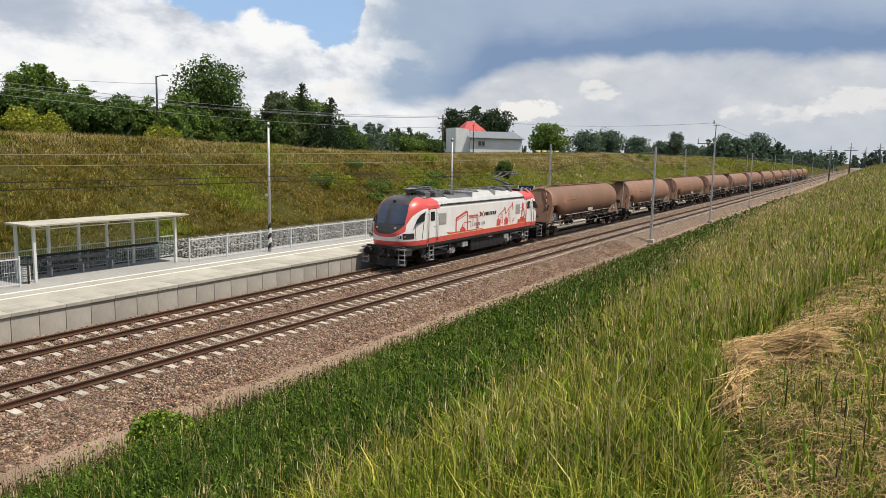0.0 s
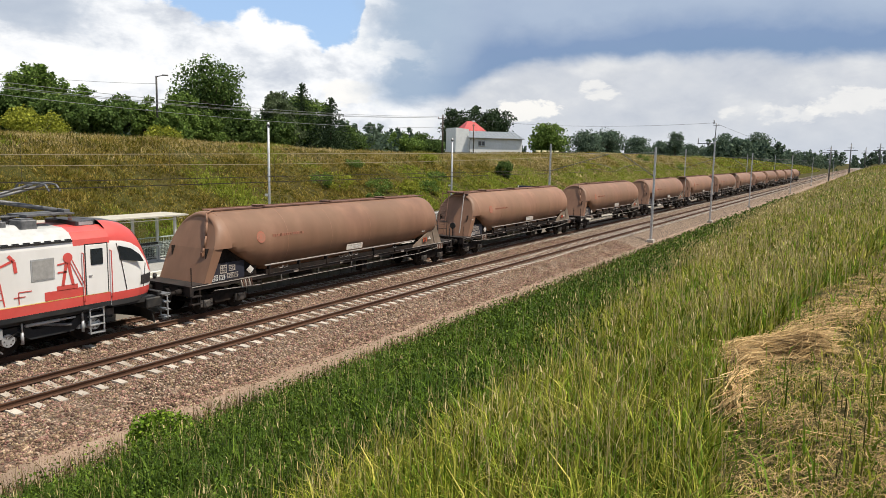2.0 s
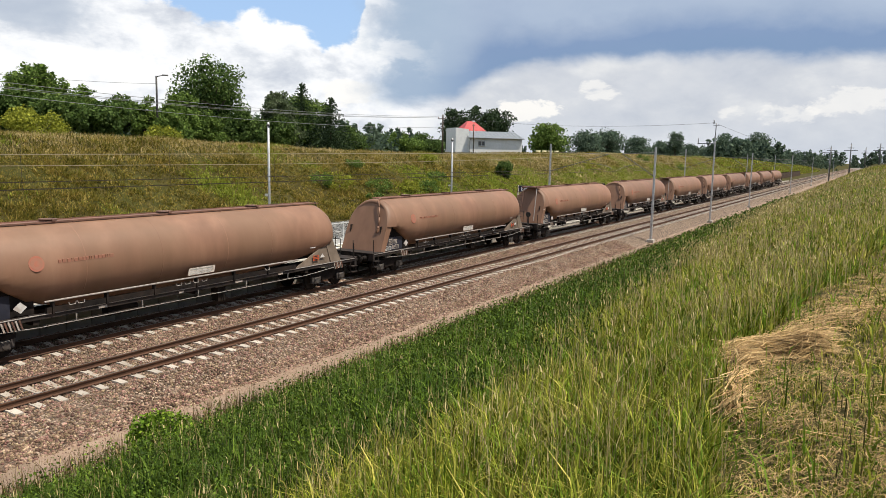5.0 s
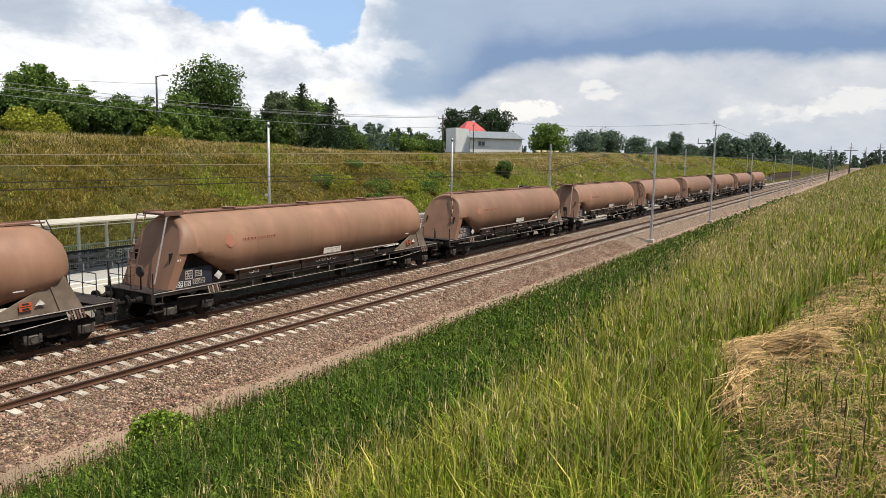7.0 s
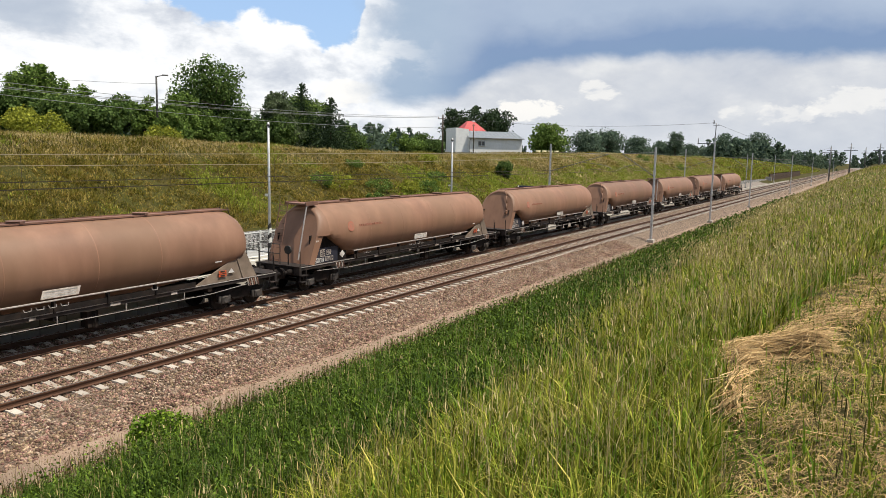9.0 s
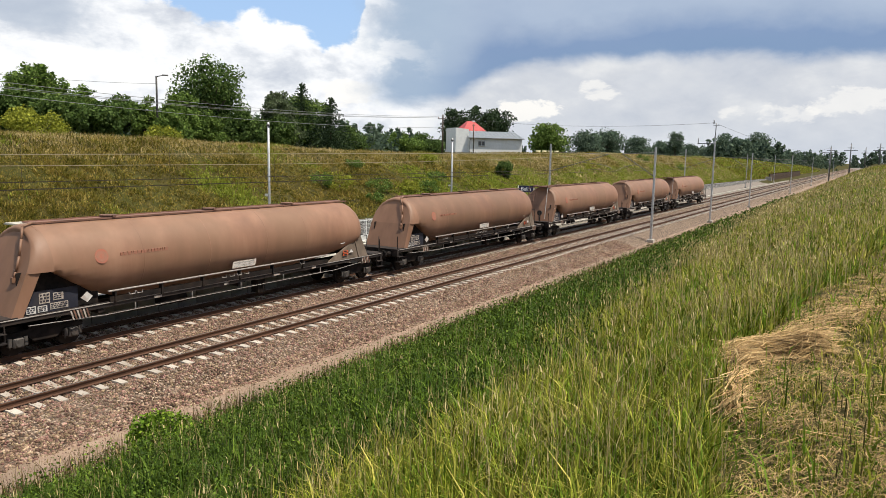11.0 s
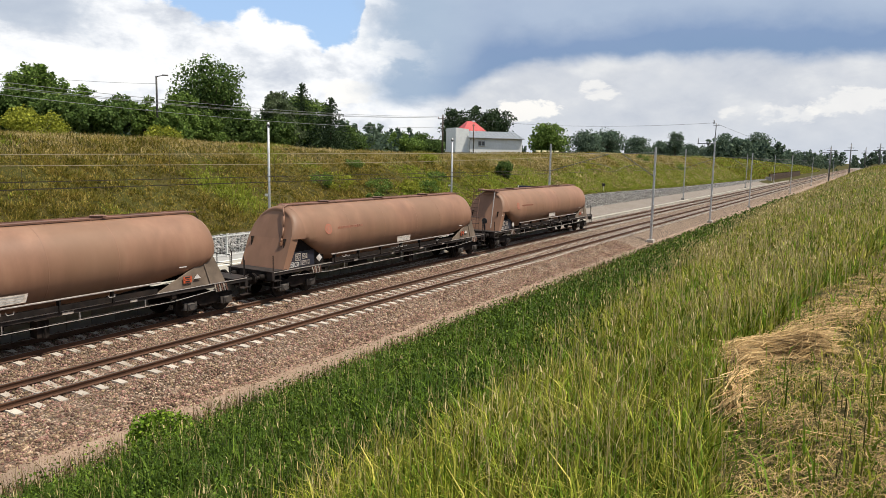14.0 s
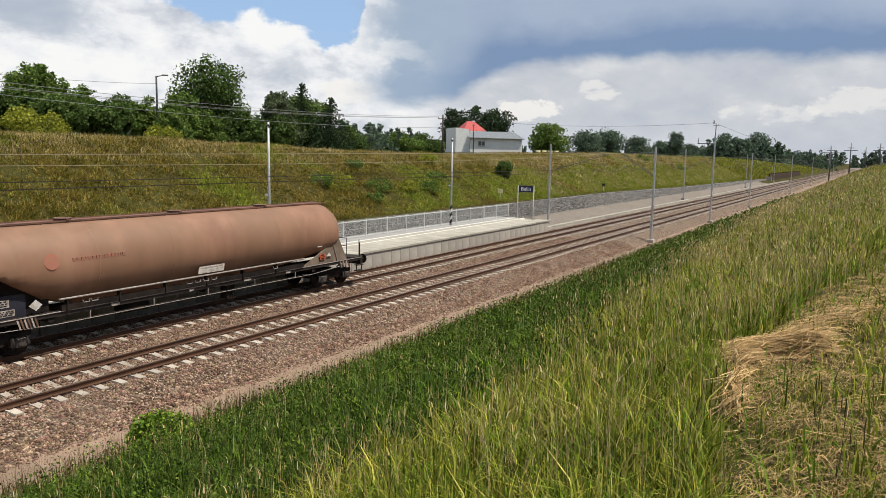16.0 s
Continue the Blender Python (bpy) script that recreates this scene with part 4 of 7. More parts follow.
part("crossarm", Shape().box(-0.3, 0.3, -0.04, 0.04, 5.5, 5.6), M["bark"], u2)
lz = float(ground_z(*LAMP))
la = thing("street_lamp", "dark street lamp on a slim pole above the bank", "street lamp", (*LAMP, lz - 0.1))
part("pole", Shape().tube((0, 0, 0), (0, 0, 6.8), 0.12, 0.08, n=10), M["black"], la)
part("arm", Shape().tube((0, 0, 6.75), (0.35, 0.5, 6.92), 0.04, n=8), M["black"], la)
part("lamp_head", Shape().loft([[(0.3, 0.42, 6.88), (0.42, 0.36, 6.88), (0.42, 0.36, 6.98), (0.3, 0.42, 6.98)], [(0.58, 0.86, 6.86), (0.74, 0.78, 6.86), (0.70, 0.80, 6.98), (0.60, 0.84, 6.98)]]), M["black"], la)
for label, z0, z1, x1 in (("a", 10.75, 6.5, 0.3), ("b", 10.45, 6.4, -0.1), ("c", 10.35, 6.35, -0.7), ("d", 9.95, 4.75, 0.2)):
    wire("overhead_line", "dark overhead line hung from the wooden pole", [(-30.0, 24.1, z0), (POLE[0] + x1, POLE[1], gz0 + z1)], 0.022, M["galv"], 0.75, 16)
wire("overhead_line", "thin dark overhead line to the street lamp", [(-30.0, 22.0, 11.15), (LAMP[0], LAMP[1], lz + 6.0)], 0.014, M["wire"], 0.2, 12)
wire("overhead_line", "long dark feeder line to the tall mast", [(POLE[0], POLE[1], gz0 + 6.5), (3.3, 86.8, 10.7)], 0.016, M["wire"], 0.9, 16)
wire("overhead_line", "dark feeder line between the tall masts", [(3.3, 86.8, 10.7), (4.3, 305, 12.0)], 0.016, M["wire"], 2.2, 16)

# pole line beyond the near slope
for px, py, top, arm in ((6.0, 277.0, 11.7, 2.6), (12.27, 260.0, 12.3, 1.9), (15.5, 330.0, 12.4, 1.6), (20.12, 260.0, 12.4, 1.9)):
    g = float(ground_z(px, py)) - 0.1
    p = thing("utility_pole", "distant grey utility pole with crossarms beyond the slope", "utility pole", (px, py, g), "distant utility poles")
    part("pole", Shape().tube((0, 0, 0), (0, 0, top - g), 0.22, 0.15, n=8), M["galv_dark"], p)
    part("crossarm", Shape().box(-arm, arm, -0.08, 0.08, top - g - 2.1, top - g - 1.9), M["galv_dark"], p)
    part("crossarm", Shape().box(-arm * 0.5, arm * 0.5, -0.08, 0.08, top - g - 1.3, top - g - 1.12), M["galv_dark"], p)
    part("insulator", Shape().tube((0, 0, top - g), (0, 0, top - g + 0.35), 0.09, n=6), M["galv_dark"], p)


# ---------------------------------------------------------------- house
def make_house():
    g = float(ground_z(-56, 142))
    h = thing("house", "pale rendered house with grey metal roof and red hipped roof behind", "house", (-55.5, 143.0, g - 0.4), rz=48)
    # local x runs along the long wall (to the right seen from the track), -y faces the track
    def wall(name, x0, x1, y0, y1, z1, mat):
        return part(name, Shape().box(x0, x1, y0, y1, 0, z1), mat, h)
    wall("main_wall", -3.6, 9.0, 0.0, 8.0, 3.7, M["render"])
    s = Shape().plate([(-6.6, 0.5, 0), (-3.6, 0.5, 0), (-3.6, 0.5, 5.5), (-6.6, 0.5, 5.8)], (0, 7.0, 0))
    part("side_wing", s, M["render_grey"], h, "tall grey flat-topped side wing")
    s = Shape().plate([(-3.9, -0.5, 3.55), (9.3, -0.5, 3.55), (8.6, 4.0, 5.1), (-3.9, 4.0, 5.1)], (0, 0, 0.14))
    s.plate([(-3.9, 8.5, 3.55), (9.3, 8.5, 3.55), (8.6, 4.0, 5.1), (-3.9, 4.0, 5.1)], (0, 0, 0.14))
    r = part("roof", s, M["metal_roof"], h)
    for k in range(14):
        x = -3.6 + 0.93 * k
        part("roof_seam", Shape().tube((x, -0.5, 3.72), (min(x, 8.5), 4.0, 5.26), 0.03, n=4), M["metal_roof"], r)
    part("gutter", Shape().tube((-3.9, -0.55, 3.6), (9.3, -0.55, 3.6), 0.07, n=8), M["galv_dark"], h)
    part("downpipe", Shape().pipe([(-3.4, -0.5, 3.5), (-3.5, -0.1, 3.0), (-3.5, -0.1, 0)], 0.06), M["galv_dark"], h)
    w = part("window", Shape().box(-1.6, 0.1, -0.05, 0.02, 1.9, 3.0), M["white"], h)
    for x in (-1.5, -0.7):
        part("pane", Shape().box(x, x + 0.7, -0.07, -0.04, 2.0, 2.9), M["window_dark"], w)
    part("sill", Shape().box(-1.7, 0.2, -0.14, 0.0, 1.82, 1.90), M["galv"], w)
    u = part("upper_house", Shape().box(-2.4, 2.4, 7.0, 13.0, 0, 5.6), M["render"], h)
    s = Shape().loft([[(-2.8, 6.6, 5.4), (2.8, 6.6, 5.4), (2.8, 13.4, 5.4), (-2.8, 13.4, 5.4)], [(-0.8, 9.6, 7.7), (0.8, 9.6, 7.7), (0.8, 10.4, 7.7), (-0.8, 10.4, 7.7)]])
    part("red_roof", s, M["red_roof"], u, "red hipped roof")
    part("chimney", Shape().box(0.4, 0.9, 9.4, 9.9, 6.2, 7.8).box(0.36, 0.94, 9.36, 9.94, 7.7, 7.85), M["render_grey"], u)
    for k in range(4):
        b = thing("planter", "pale tapered planter on the yard edge", "planter", (-50.2 + 0.9 * k, 160.5 + 1.6 * k, float(ground_z(-50, 160)) - 0.05), "planters")
        part("pot", Shape().tube((0, 0, 0), (0, 0, 1.0), 0.35, 0.6, n=12), M["cream"], b)
        part("soil", Shape().tube((0, 0, 0.9), (0, 0, 1.02), 0.5, n=12), M["bark"], b)


make_house()


# ---------------------------------------------------------------- trees
def leaf_cards(rng, centres, radii, per, size, flat=1.0):
    """Small bent leaf clumps scattered over the clump balls; four corners each."""
    n = len(centres) * per
    c = np.repeat(centres, per, 0)
    r = np.repeat(radii, per)
    d = rng.normal(size=(n, 3))
    d /= np.linalg.norm(d, axis=1)[:, None]
    p = c + d * (r * rng.uniform(0.45, 1.08, n))[:, None] * (1, 1, flat)
    a = rng.normal(size=(n, 3)) + d * 0.8
    a /= np.linalg.norm(a, axis=1)[:, None]
    b = np.cross(a, rng.normal(size=(n, 3)))
    b /= np.linalg.norm(b, axis=1)[:, None]
    e = np.cross(a, b)
    s = (size * rng.uniform(0.5, 1.35, n))[:, None]
    k = rng.uniform(0.5, 0.9, n)[:, None]
    q = np.stack([p - b * s, p - e * s * k + a * s * 0.15, p + b * s, p + e * s * k + a * s * 0.15], 1)
    return q.reshape(-1, 3), np.arange(4 * n).reshape(-1, 4)


def make_tree(name, label, at, height, width, mat, seed, kind="broad", clumps=60, per=70, leaf_size=0.2, group="trees"):
    rng = np.random.default_rng(seed)
    x, y = at
    t = thing(name, label, "tree", (x, y, float(ground_z(x, y)) - 0.15), group)
    H, R = height, width
    s = Shape()
    tips = []
    if kind == "spruce":
        s.tube((0, 0, 0), (0, 0, H * 0.97), 0.03 * H * 0.6, 0.02, n=8)
        cs, rs = [], []
        z = 0.08 * H
        while z < H * 0.985:
            r = R * (1 - z / H) ** 0.9 + 0.04
            m = max(5, int(11 * r / R) + 3)
            for k in range(m):
                a = math.tau * k / m + rng.uniform(-0.35, 0.35)
                l = r * rng.uniform(0.72, 1.12)
                for f in np.linspace(0.12, 1.0, max(2, int(7 * l / R) + 2)):
                    cs.append((l * f * math.cos(a), l * f * math.sin(a), z - l * (0.34 * f - 0.14 * f * f) + rng.uniform(-0.05, 0.05)))
                    rs.append(0.05 * R * (1.25 - 0.75 * f) + 0.03)
            z += 0.042 * H * (1.05 - 0.45 * z / H)
        V, F = leaf_cards(rng, np.array(cs), np.array(rs), max(8, per // 9), leaf_size, 0.6)
    else:
        s.tube((0, 0, 0), (0, 0, H * 0.42), 0.035 * H, 0.024 * H, n=10)
        for k in range(8):
            a = k * 2.4 + rng.uniform(-0.3, 0.3)
            zz = H * rng.uniform(0.28, 0.45)
            e = Vector((R * 0.5 * math.cos(a), R * 0.5 * math.sin(a), H * rng.uniform(0.5, 0.72)))
            m = Vector((0, 0, zz)).lerp(e, 0.5) + Vector((0, 0, 0.05 * H))
            s.tube((0, 0, zz), m, 0.016 * H, 0.011 * H, n=6).tube(m, e, 0.011 * H, 0.004 * H, n=6)
        cs, rs = [], []
        lobes = [(rng.uniform(-0.5, 0.5) * R, rng.uniform(-0.5, 0.5) * R, H * rng.uniform(0.24, 0.74), rng.uniform(0.45, 0.65) * R) for _ in range(10)] + [(0, 0, H * 0.82, 0.42 * R), (0, 0, H * 0.72, 0.55 * R), (0, 0, H * 0.62, 0.7 * R), (0, 0, H * 0.5, 0.8 * R), (0, 0, H * 0.3, 0.85 * R)]
        for _ in range(clumps):
            lx, ly, lz_, lr = lobes[int(rng.integers(len(lobes)))]
            d = rng.normal(size=3)
            d /= np.linalg.norm(d)
            f = rng.uniform(0.55, 1.0)
            cz = lz_ + d[2] * lr * f * min(1.0, 0.9 * H * 0.3 / max(R, 0.1) + 0.45)
            cs.append((lx + d[0] * lr * f, ly + d[1] * lr * f, min(max(cz, 0.06 * H), H * 0.965)))
            rs.append(rng.uniform(0.16, 0.30) * R)
        V, F = leaf_cards(rng, np.array(cs), np.array(rs), per, leaf_size, 0.8)
    part("trunk", s, M["bark"], t)
    part("crown", fast_mesh("crown", V, F, mat), None, t)
    return t


BROAD = [("mid", -40, 34.5, 6.2, 3.1), ("mid", -43, 40.0, 5.2, 2.6), ("dark", -38, 31.0, 3.8, 2.2), ("dark", -46, 46.4, 5.0, 2.8), ("mid", -44, 47.5, 5.2, 2.4), ("dark", -42, 54.5, 9.9, 5.0), ("mid", -40, 48.7, 5.6, 2.7), ("grey", -42, 64.1, 7.4, 2.9), ("mid", -46, 72.5, 7.4, 3.3), ("dark", -38, 54.9, 4.4, 2.4), ("dark", -38, 38.8, 3.6, 2.3), ("dark", -36, 33.6, 3.2, 2.2), ("mid", -36, 44.1, 3.3, 2.0), ("dark", -40, 62.0, 4.4, 2.6), ("mid", -37, 49.5, 3.0, 1.8), ("dark", -47, 54.0, 5.2, 2.8), ("dark", -41, 76.0, 3.8, 2.4), ("mid", -39, 28.0, 4.0, 2.4), ("dark", -44, 68.0, 6.0, 2.8)]
for k, (m, x, y, h, w) in enumerate(BROAD):
    kind_word = {"mid": "leafy green", "dark": "dense dark green", "grey": "silvery green"}[m]
    big = h > 5.5
    make_tree("tree" if h > 4.5 else "shrub", f"{kind_word} broadleaf {'tree' if h > 4.5 else 'shrub'} on top of the bank", (x, y), h, w, M["leaf_" + m], 20 + k, "broad", 260 if big else 120, 75, 0.15 if big else 0.13)
for k, (x, y, h, w) in enumerate([(-43, 69.6, 8.9, 5.0), (-39, 70.4, 7.2, 4.6), (-40, 34.9, 6.6, 2.0)]):
    make_tree("spruce", "pointed dark spruce above the bank", (x, y), h, w, M["needle"], 60 + k, "spruce", per=110, leaf_size=0.085)
FARS = [("mid", -80, 127.4, 3.9, 4.2), ("dark", -82, 138.5, 4.0, 4.6), ("mid", -78, 142.0, 4.2, 4.8), ("dark", -80, 155.0, 4.5, 5.2), ("mid", -70, 117.3, 3.2, 3.6), ("dark", -66, 121.5, 2.9, 3.6), ("mid", -62, 123.8, 2.6, 3.3), ("dark", -60, 129.3, 2.5, 2.8), ("mid", -60, 189.4, 9.2, 6.4), ("far", -110, 361, 14.4, 11), ("far", -112, 399, 17.5, 11), ("far", -80, 349, 10.8, 8), ("far", -75, 403, 17.4, 6.5), ("far", -90, 425, 11.6, 8.5), ("far", -90, 515, 12.6, 10), ("far", -70, 535, 20, 13), ("far", -60, 602, 25, 13), ("far", -85, 538, 12.5, 10), ("far", -120, 330, 10, 9), ("far", -95, 470, 9, 9), ("mid", -64, 200, 4.0, 3.6)]
for k, (m, x, y, h, w) in enumerate(FARS):
    make_tree("tree", "broadleaf tree standing behind the far bank" if m != "far" else "distant hazy green tree beyond the cutting", (x, y), h, w, M["hazed_leaf" if m == "far" else "leaf_" + m], 100 + k, "broad", 130, 45, 0.045 * w + 0.03, "distant trees")
for k, (x, y, h, w) in enumerate([(-85, 181.0, 13.8, 6.0), (-82, 190.2, 15.0, 6.4), (-86, 208.5, 15.4, 6.0)]):
    make_tree("pine", "tall dark pine behind the house", (x, y), h, w, M["needle"], 140 + k, "broad", 120, 60, 0.30, "pines")


def far_woods(name, label, x0, y0, x1, y1, n, h, seed):
    """A belt of woodland too far off to count its trees."""
    rng = np.random.default_rng(seed)
    cs, rs = [], []
    for k in range(n):
        t = rng.random()
        x, y = x0 + (x1 - x0) * t + rng.normal() * 6, y0 + (y1 - y0) * t + rng.normal() * 6
        g = float(ground_z(x, y))
        hh = h * rng.uniform(0.7, 1.15)
        for z in np.linspace(0.1, 1.0, 6):
            cs.append((x + rng.normal() * 1.0, y + rng.normal() * 1.0, g + hh * z))
            rs.append(hh * 0.24 * (1.15 - 0.75 * z))
    V, F = leaf_cards(rng, np.array(cs), np.array(rs), 26, h * 0.075, 1.3)
    tagged(new(name, fast_mesh(name, V, F, M["hazed_leaf"])), label, "woodland", kind="stuff")


far_woods("distant_woods", "dark distant conifer wood beyond the cutting", -66, 510, -48, 580, 100, 14, 1)
far_woods("distant_woods", "dark distant wood beyond the cutting", -48, 560, -22, 700, 110, 9.5, 5)
far_woods("distant_woods", "hazy tree line on the horizon", -60, 1150, 160, 1250, 90, 17, 2)
far_woods("distant_woods", "hazy tree line behind the fields", -420, 520, -160, 620, 80, 13, 3)
far_woods("distant_woods", "green tree belt behind the bank trees", -52, 40, -70, 118, 90, 4.6, 4)


def make_bush(name, label, at, h, w, mat, seed, size=0.05, clumps=40, per=60):
    rng = np.random.default_rng(seed)
    x, y = at
    b = thing(name, label, "bush", (x, y, float(ground_z(x, y)) - 0.03))
    d = rng.normal(size=(clumps, 3))
    d /= np.linalg.norm(d, axis=1)[:, None]
    c = np.stack([d[:, 0] * w * 0.8, d[:, 1] * w * 0.8, h * 0.5 + d[:, 2] * h * 0.42], 1)
    V, F = leaf_cards(rng, c, np.full(clumps, 0.28 * min(h, w)), per, size)
    s = Shape()
    for k in range(7):
        a = k * 0.9
        s.tube((0.03 * math.cos(a), 0.03 * math.sin(a), 0), (w * 0.5 * math.cos(a), w * 0.5 * math.sin(a), h * 0.7), 0.012 * h + 0.004, 0.004, n=5)
    part("stems", s, M["bark"], b)
    part("foliage", fast_mesh("foliage", V, F, mat), None, b)


make_bush("bush", "low leafy bush with yellow-green top at the grass edge", (9.3, 7.7), 0.66, 0.55, M["grass_lush"], 5, 0.03, 70, 80)
make_bush("bush", "dark round shrub on the far bank", (-19.0, 78.7), 2.0, 1.1, M["leaf_dark"], 6, 0.10)
make_bush("bush", "yellow-green bush on the bank crest", (-30.0, 28.5), 1.9, 2.2, M["leaf_yellow"], 7, 0.10, 60, 60)
make_bush("bush", "light green shrub on the bank crest", (-31.0, 39.5), 1.5, 1.5, M["leaf_yellow"], 8, 0.09)
for k, (x, y, h) in enumerate([(-18, 46, 1.3), (-18.4, 44.3, 1.0), (-17.2, 50.5, 1.1), (-17.0, 55.0, 0.9), (-16.5, 57.5, 1.0), (-18.5, 62.0, 1.0), (-22, 66, 0.9), (-15.8, 48.0, 0.7), (-21, 52, 0.8), (-20, 112, 1.4), (-22, 150, 1.5), (-19, 170, 1.2), (-21, 190, 1.8)]):
    make_bush("weed_clump", "bright green weed clump on the far bank", (x, y), h, h * 1.1, M["leaf_mid" if k % 3 else "leaf_yellow"], 200 + k, 0.07, 26, 40)

# brown timber stack beside the far track
bar = thing("timber_barrier", "dark brown low timber barrier beside the far track", "barrier", (-12.5, 276, -0.6))
for k in range(40):
    part("plank_post", Shape().box(-0.15, 0.15, 3.0 * k - 0.12, 3.0 * k + 0.12, 0, 2.75), M["rust_timber"], bar)
for k in range(4):
    part("plank", Shape().box(0.16, 0.30, 0, 118, 0.1 + 0.62 * k, 0.69 + 0.62 * k, 0.02), M["rust_timber"], bar)
part("end_block", Shape().box(-1.0, 1.0, -1.2, -0.3, 0, 1.7, 0.03), M["concrete"], bar)


# ---------------------------------------------------------------- train
WHEELSETS = []


def wheelset_mesh(r):
    s = Shape()
    s.tube((-0.98, 0, 0), (0.98, 0, 0), 0.075, n=10)
    for sx in (-1, 1):
        s.tube((sx * 0.68, 0, 0), (sx * 0.715, 0, 0), r + 0.028, n=28)
        s.tube((sx * 0.715, 0, 0), (sx * 0.82, 0, 0), r, n=28, mat=1)
        s.tube((sx * 0.82, 0, 0), (sx * 0.835, 0, 0), r * 0.78, n=28)
        s.tube((sx * 0.835, 0, 0), (sx * 0.90, 0, 0), r * 0.28, n=14)
        for k in range(5):
            a = k * math.tau / 5
            s.tube((sx * 0.833, math.cos(a) * r * 0.55, math.sin(a) * r * 0.55), (sx * 0.838, math.cos(a) * r * 0.55, math.sin(a) * r * 0.55), r * 0.09, n=8, mat=2)
    return s.mesh("wheelset", [M["under"], M["under"], M["black"]])


def buffers(parent, y_head, y_face, z=1.05):
    """Two round-headed buffers on one end."""
    sg = 1 if y_face > 0 else -1
    s0 = Shape().tube((0, y_head, z), (0, y_head + sg * 0.33, z), 0.13, 0.11, n=14).tube((0, y_head + sg * 0.30, z), (0, y_face - sg * 0.04, z), 0.075, n=12).tube((0, y_face - sg * 0.05, z), (0, y_face, z), 0.24, 0.22, n=22).box(-0.17, 0.17, y_head - 0.02, y_head + 0.02, z - 0.17, z + 0.17)
    me = s0.mesh("buffer", [M["under"]])
    for x in (-0.875, 0.875):
        o = part("buffer", me, None, parent)
        o.location.x = x


def coupling(parent, y_head, sg):
    s = Shape().box(-0.14, 0.14, y_head - 0.05, y_head + 0.05, 0.9, 1.2)
    s.tube((0, y_head, 1.04), (0, y_head + sg * 0.3, 1.02), 0.05, n=8).pipe([(0.06, y_head + sg * 0.28, 1.0), (0.06, y_head + sg * 0.55, 0.82)], 0.022).pipe([(-0.06, y_head + sg * 0.28, 1.0), (-0.06, y_head + sg * 0.55, 0.82)], 0.022)
    s.tube((-0.09, y_head + sg * 0.55, 0.82), (0.09, y_head + sg * 0.55, 0.82), 0.03, n=8)
    part("coupling", s, M["under"], parent)
    for x in (-0.35, 0.35):
        part("brake_hose", Shape().pipe([(x, y_head, 0.95), (x, y_head + sg * 0.18, 0.8), (x * 0.8, y_head + sg * 0.28, 0.55), (x * 0.6, y_head + sg * 0.2, 0.4)], 0.03), M["black"], parent)


WHEEL_W = wheelset_mesh(0.46)


def wagon_bogie(parent, yc):
    b = part("bogie", Shape().box(-0.85, 0.85, -0.2, 0.2, 0.42, 0.72, 0.03).box(-0.14, 0.14, -0.9, 0.9, 0.62, 0.74), M["under"], parent)
    b.location.y = yc
    for sx in (-1, 1):
        x = sx * 1.0
        s = Shape()
        prof = [(-1.28, 0.62), (-0.62, 0.62), (-0.38, 0.40), (0.38, 0.40), (0.62, 0.62), (1.28, 0.62), (1.28, 0.76), (0.55, 0.78), (0.3, 0.88), (-0.3, 0.88), (-0.55, 0.78), (-1.28, 0.76)]
        s.plate([(x - 0.05, y, z) for y, z in prof], (0.10, 0, 0))
        part("side_frame", s, M["under"], b)
        for sy in (-0.9, 0.9):
            a = Shape().box(x - 0.03, x + 0.17, sy - 0.17, sy + 0.17, 0.30, 0.60, 0.03)
            a.tube((x + sx * 0.1, sy, 0.46), (x + sx * 0.20, sy, 0.46), 0.12, n=14).box(x - 0.02, x + 0.12, sy - 0.30, sy - 0.19, 0.34, 0.62).box(x - 0.02, x + 0.12, sy + 0.19, sy + 0.30, 0.34, 0.62)
            part("axle_box", a, M["bogie_steel"], b)
            for d in (-0.245, 0.245):
                part("spring", Shape().coil(x + sx * 0.03, sy + d, 0.39, 0.63, 0.078, 5), M["under"], b)
    for sy in (-0.9, 0.9):
        o = part("wheelset", WHEEL_W, None, b)
        o.location = (0, sy, 0.46)


def tank_shell():
    """Horizontal tank whose belly rises towards both ends."""
    R, zc = 1.42, 2.62
    ys = [-8.0, -7.96, -7.6, -7.0, -6.43, -5.7, -5.0, -3.5, -1.75, 0, 1.75, 3.5, 4.5, 5.0, 5.85, 6.85, 7.65, 8.0, 8.35, 8.63, 8.81, 8.89]
    rings, n = [], 40
    for y in ys:
        if y < -7.96:
            t = (-7.96 - y) / 0.78
        elif y > 7.65:
            t = (y - 7.65) / 1.26
        else:
            t = 0
        r = R * math.sqrt(max(0.02, 1 - t * t))
        zb = float(np.interp(y, [-8.8, -7.96, -6.43, -5.0, 3.65, 5.85, 7.85, 8.95], [2.66, 2.62, 1.66, 1.2, 1.2, 1.52, 2.12, 2.5]))
        ring = []
        for k in range(n):
            a = math.tau * k / n
            z = zc + (0.10 * t if y < 0 else 0) + r * math.sin(a)
            ring.append((r * math.cos(a), y, max(z, zb)))
        rings.append(ring)
    s = Shape().loft(rings, smooth=True)
    return s.mesh("tank", [M["tank"]])


TANK = tank_shell()
SEAM = Shape().loft([[(r * math.cos(math.tau * k / 40), d, 2.62 + r * math.sin(math.tau * k / 40)) for k in range(40)] for d, r in ((-0.03, 1.415), (-0.012, 1.424), (0.012, 1.424), (0.03, 1.415))], cap=False, smooth=True).mesh("weld_seam", [M["tank"]])


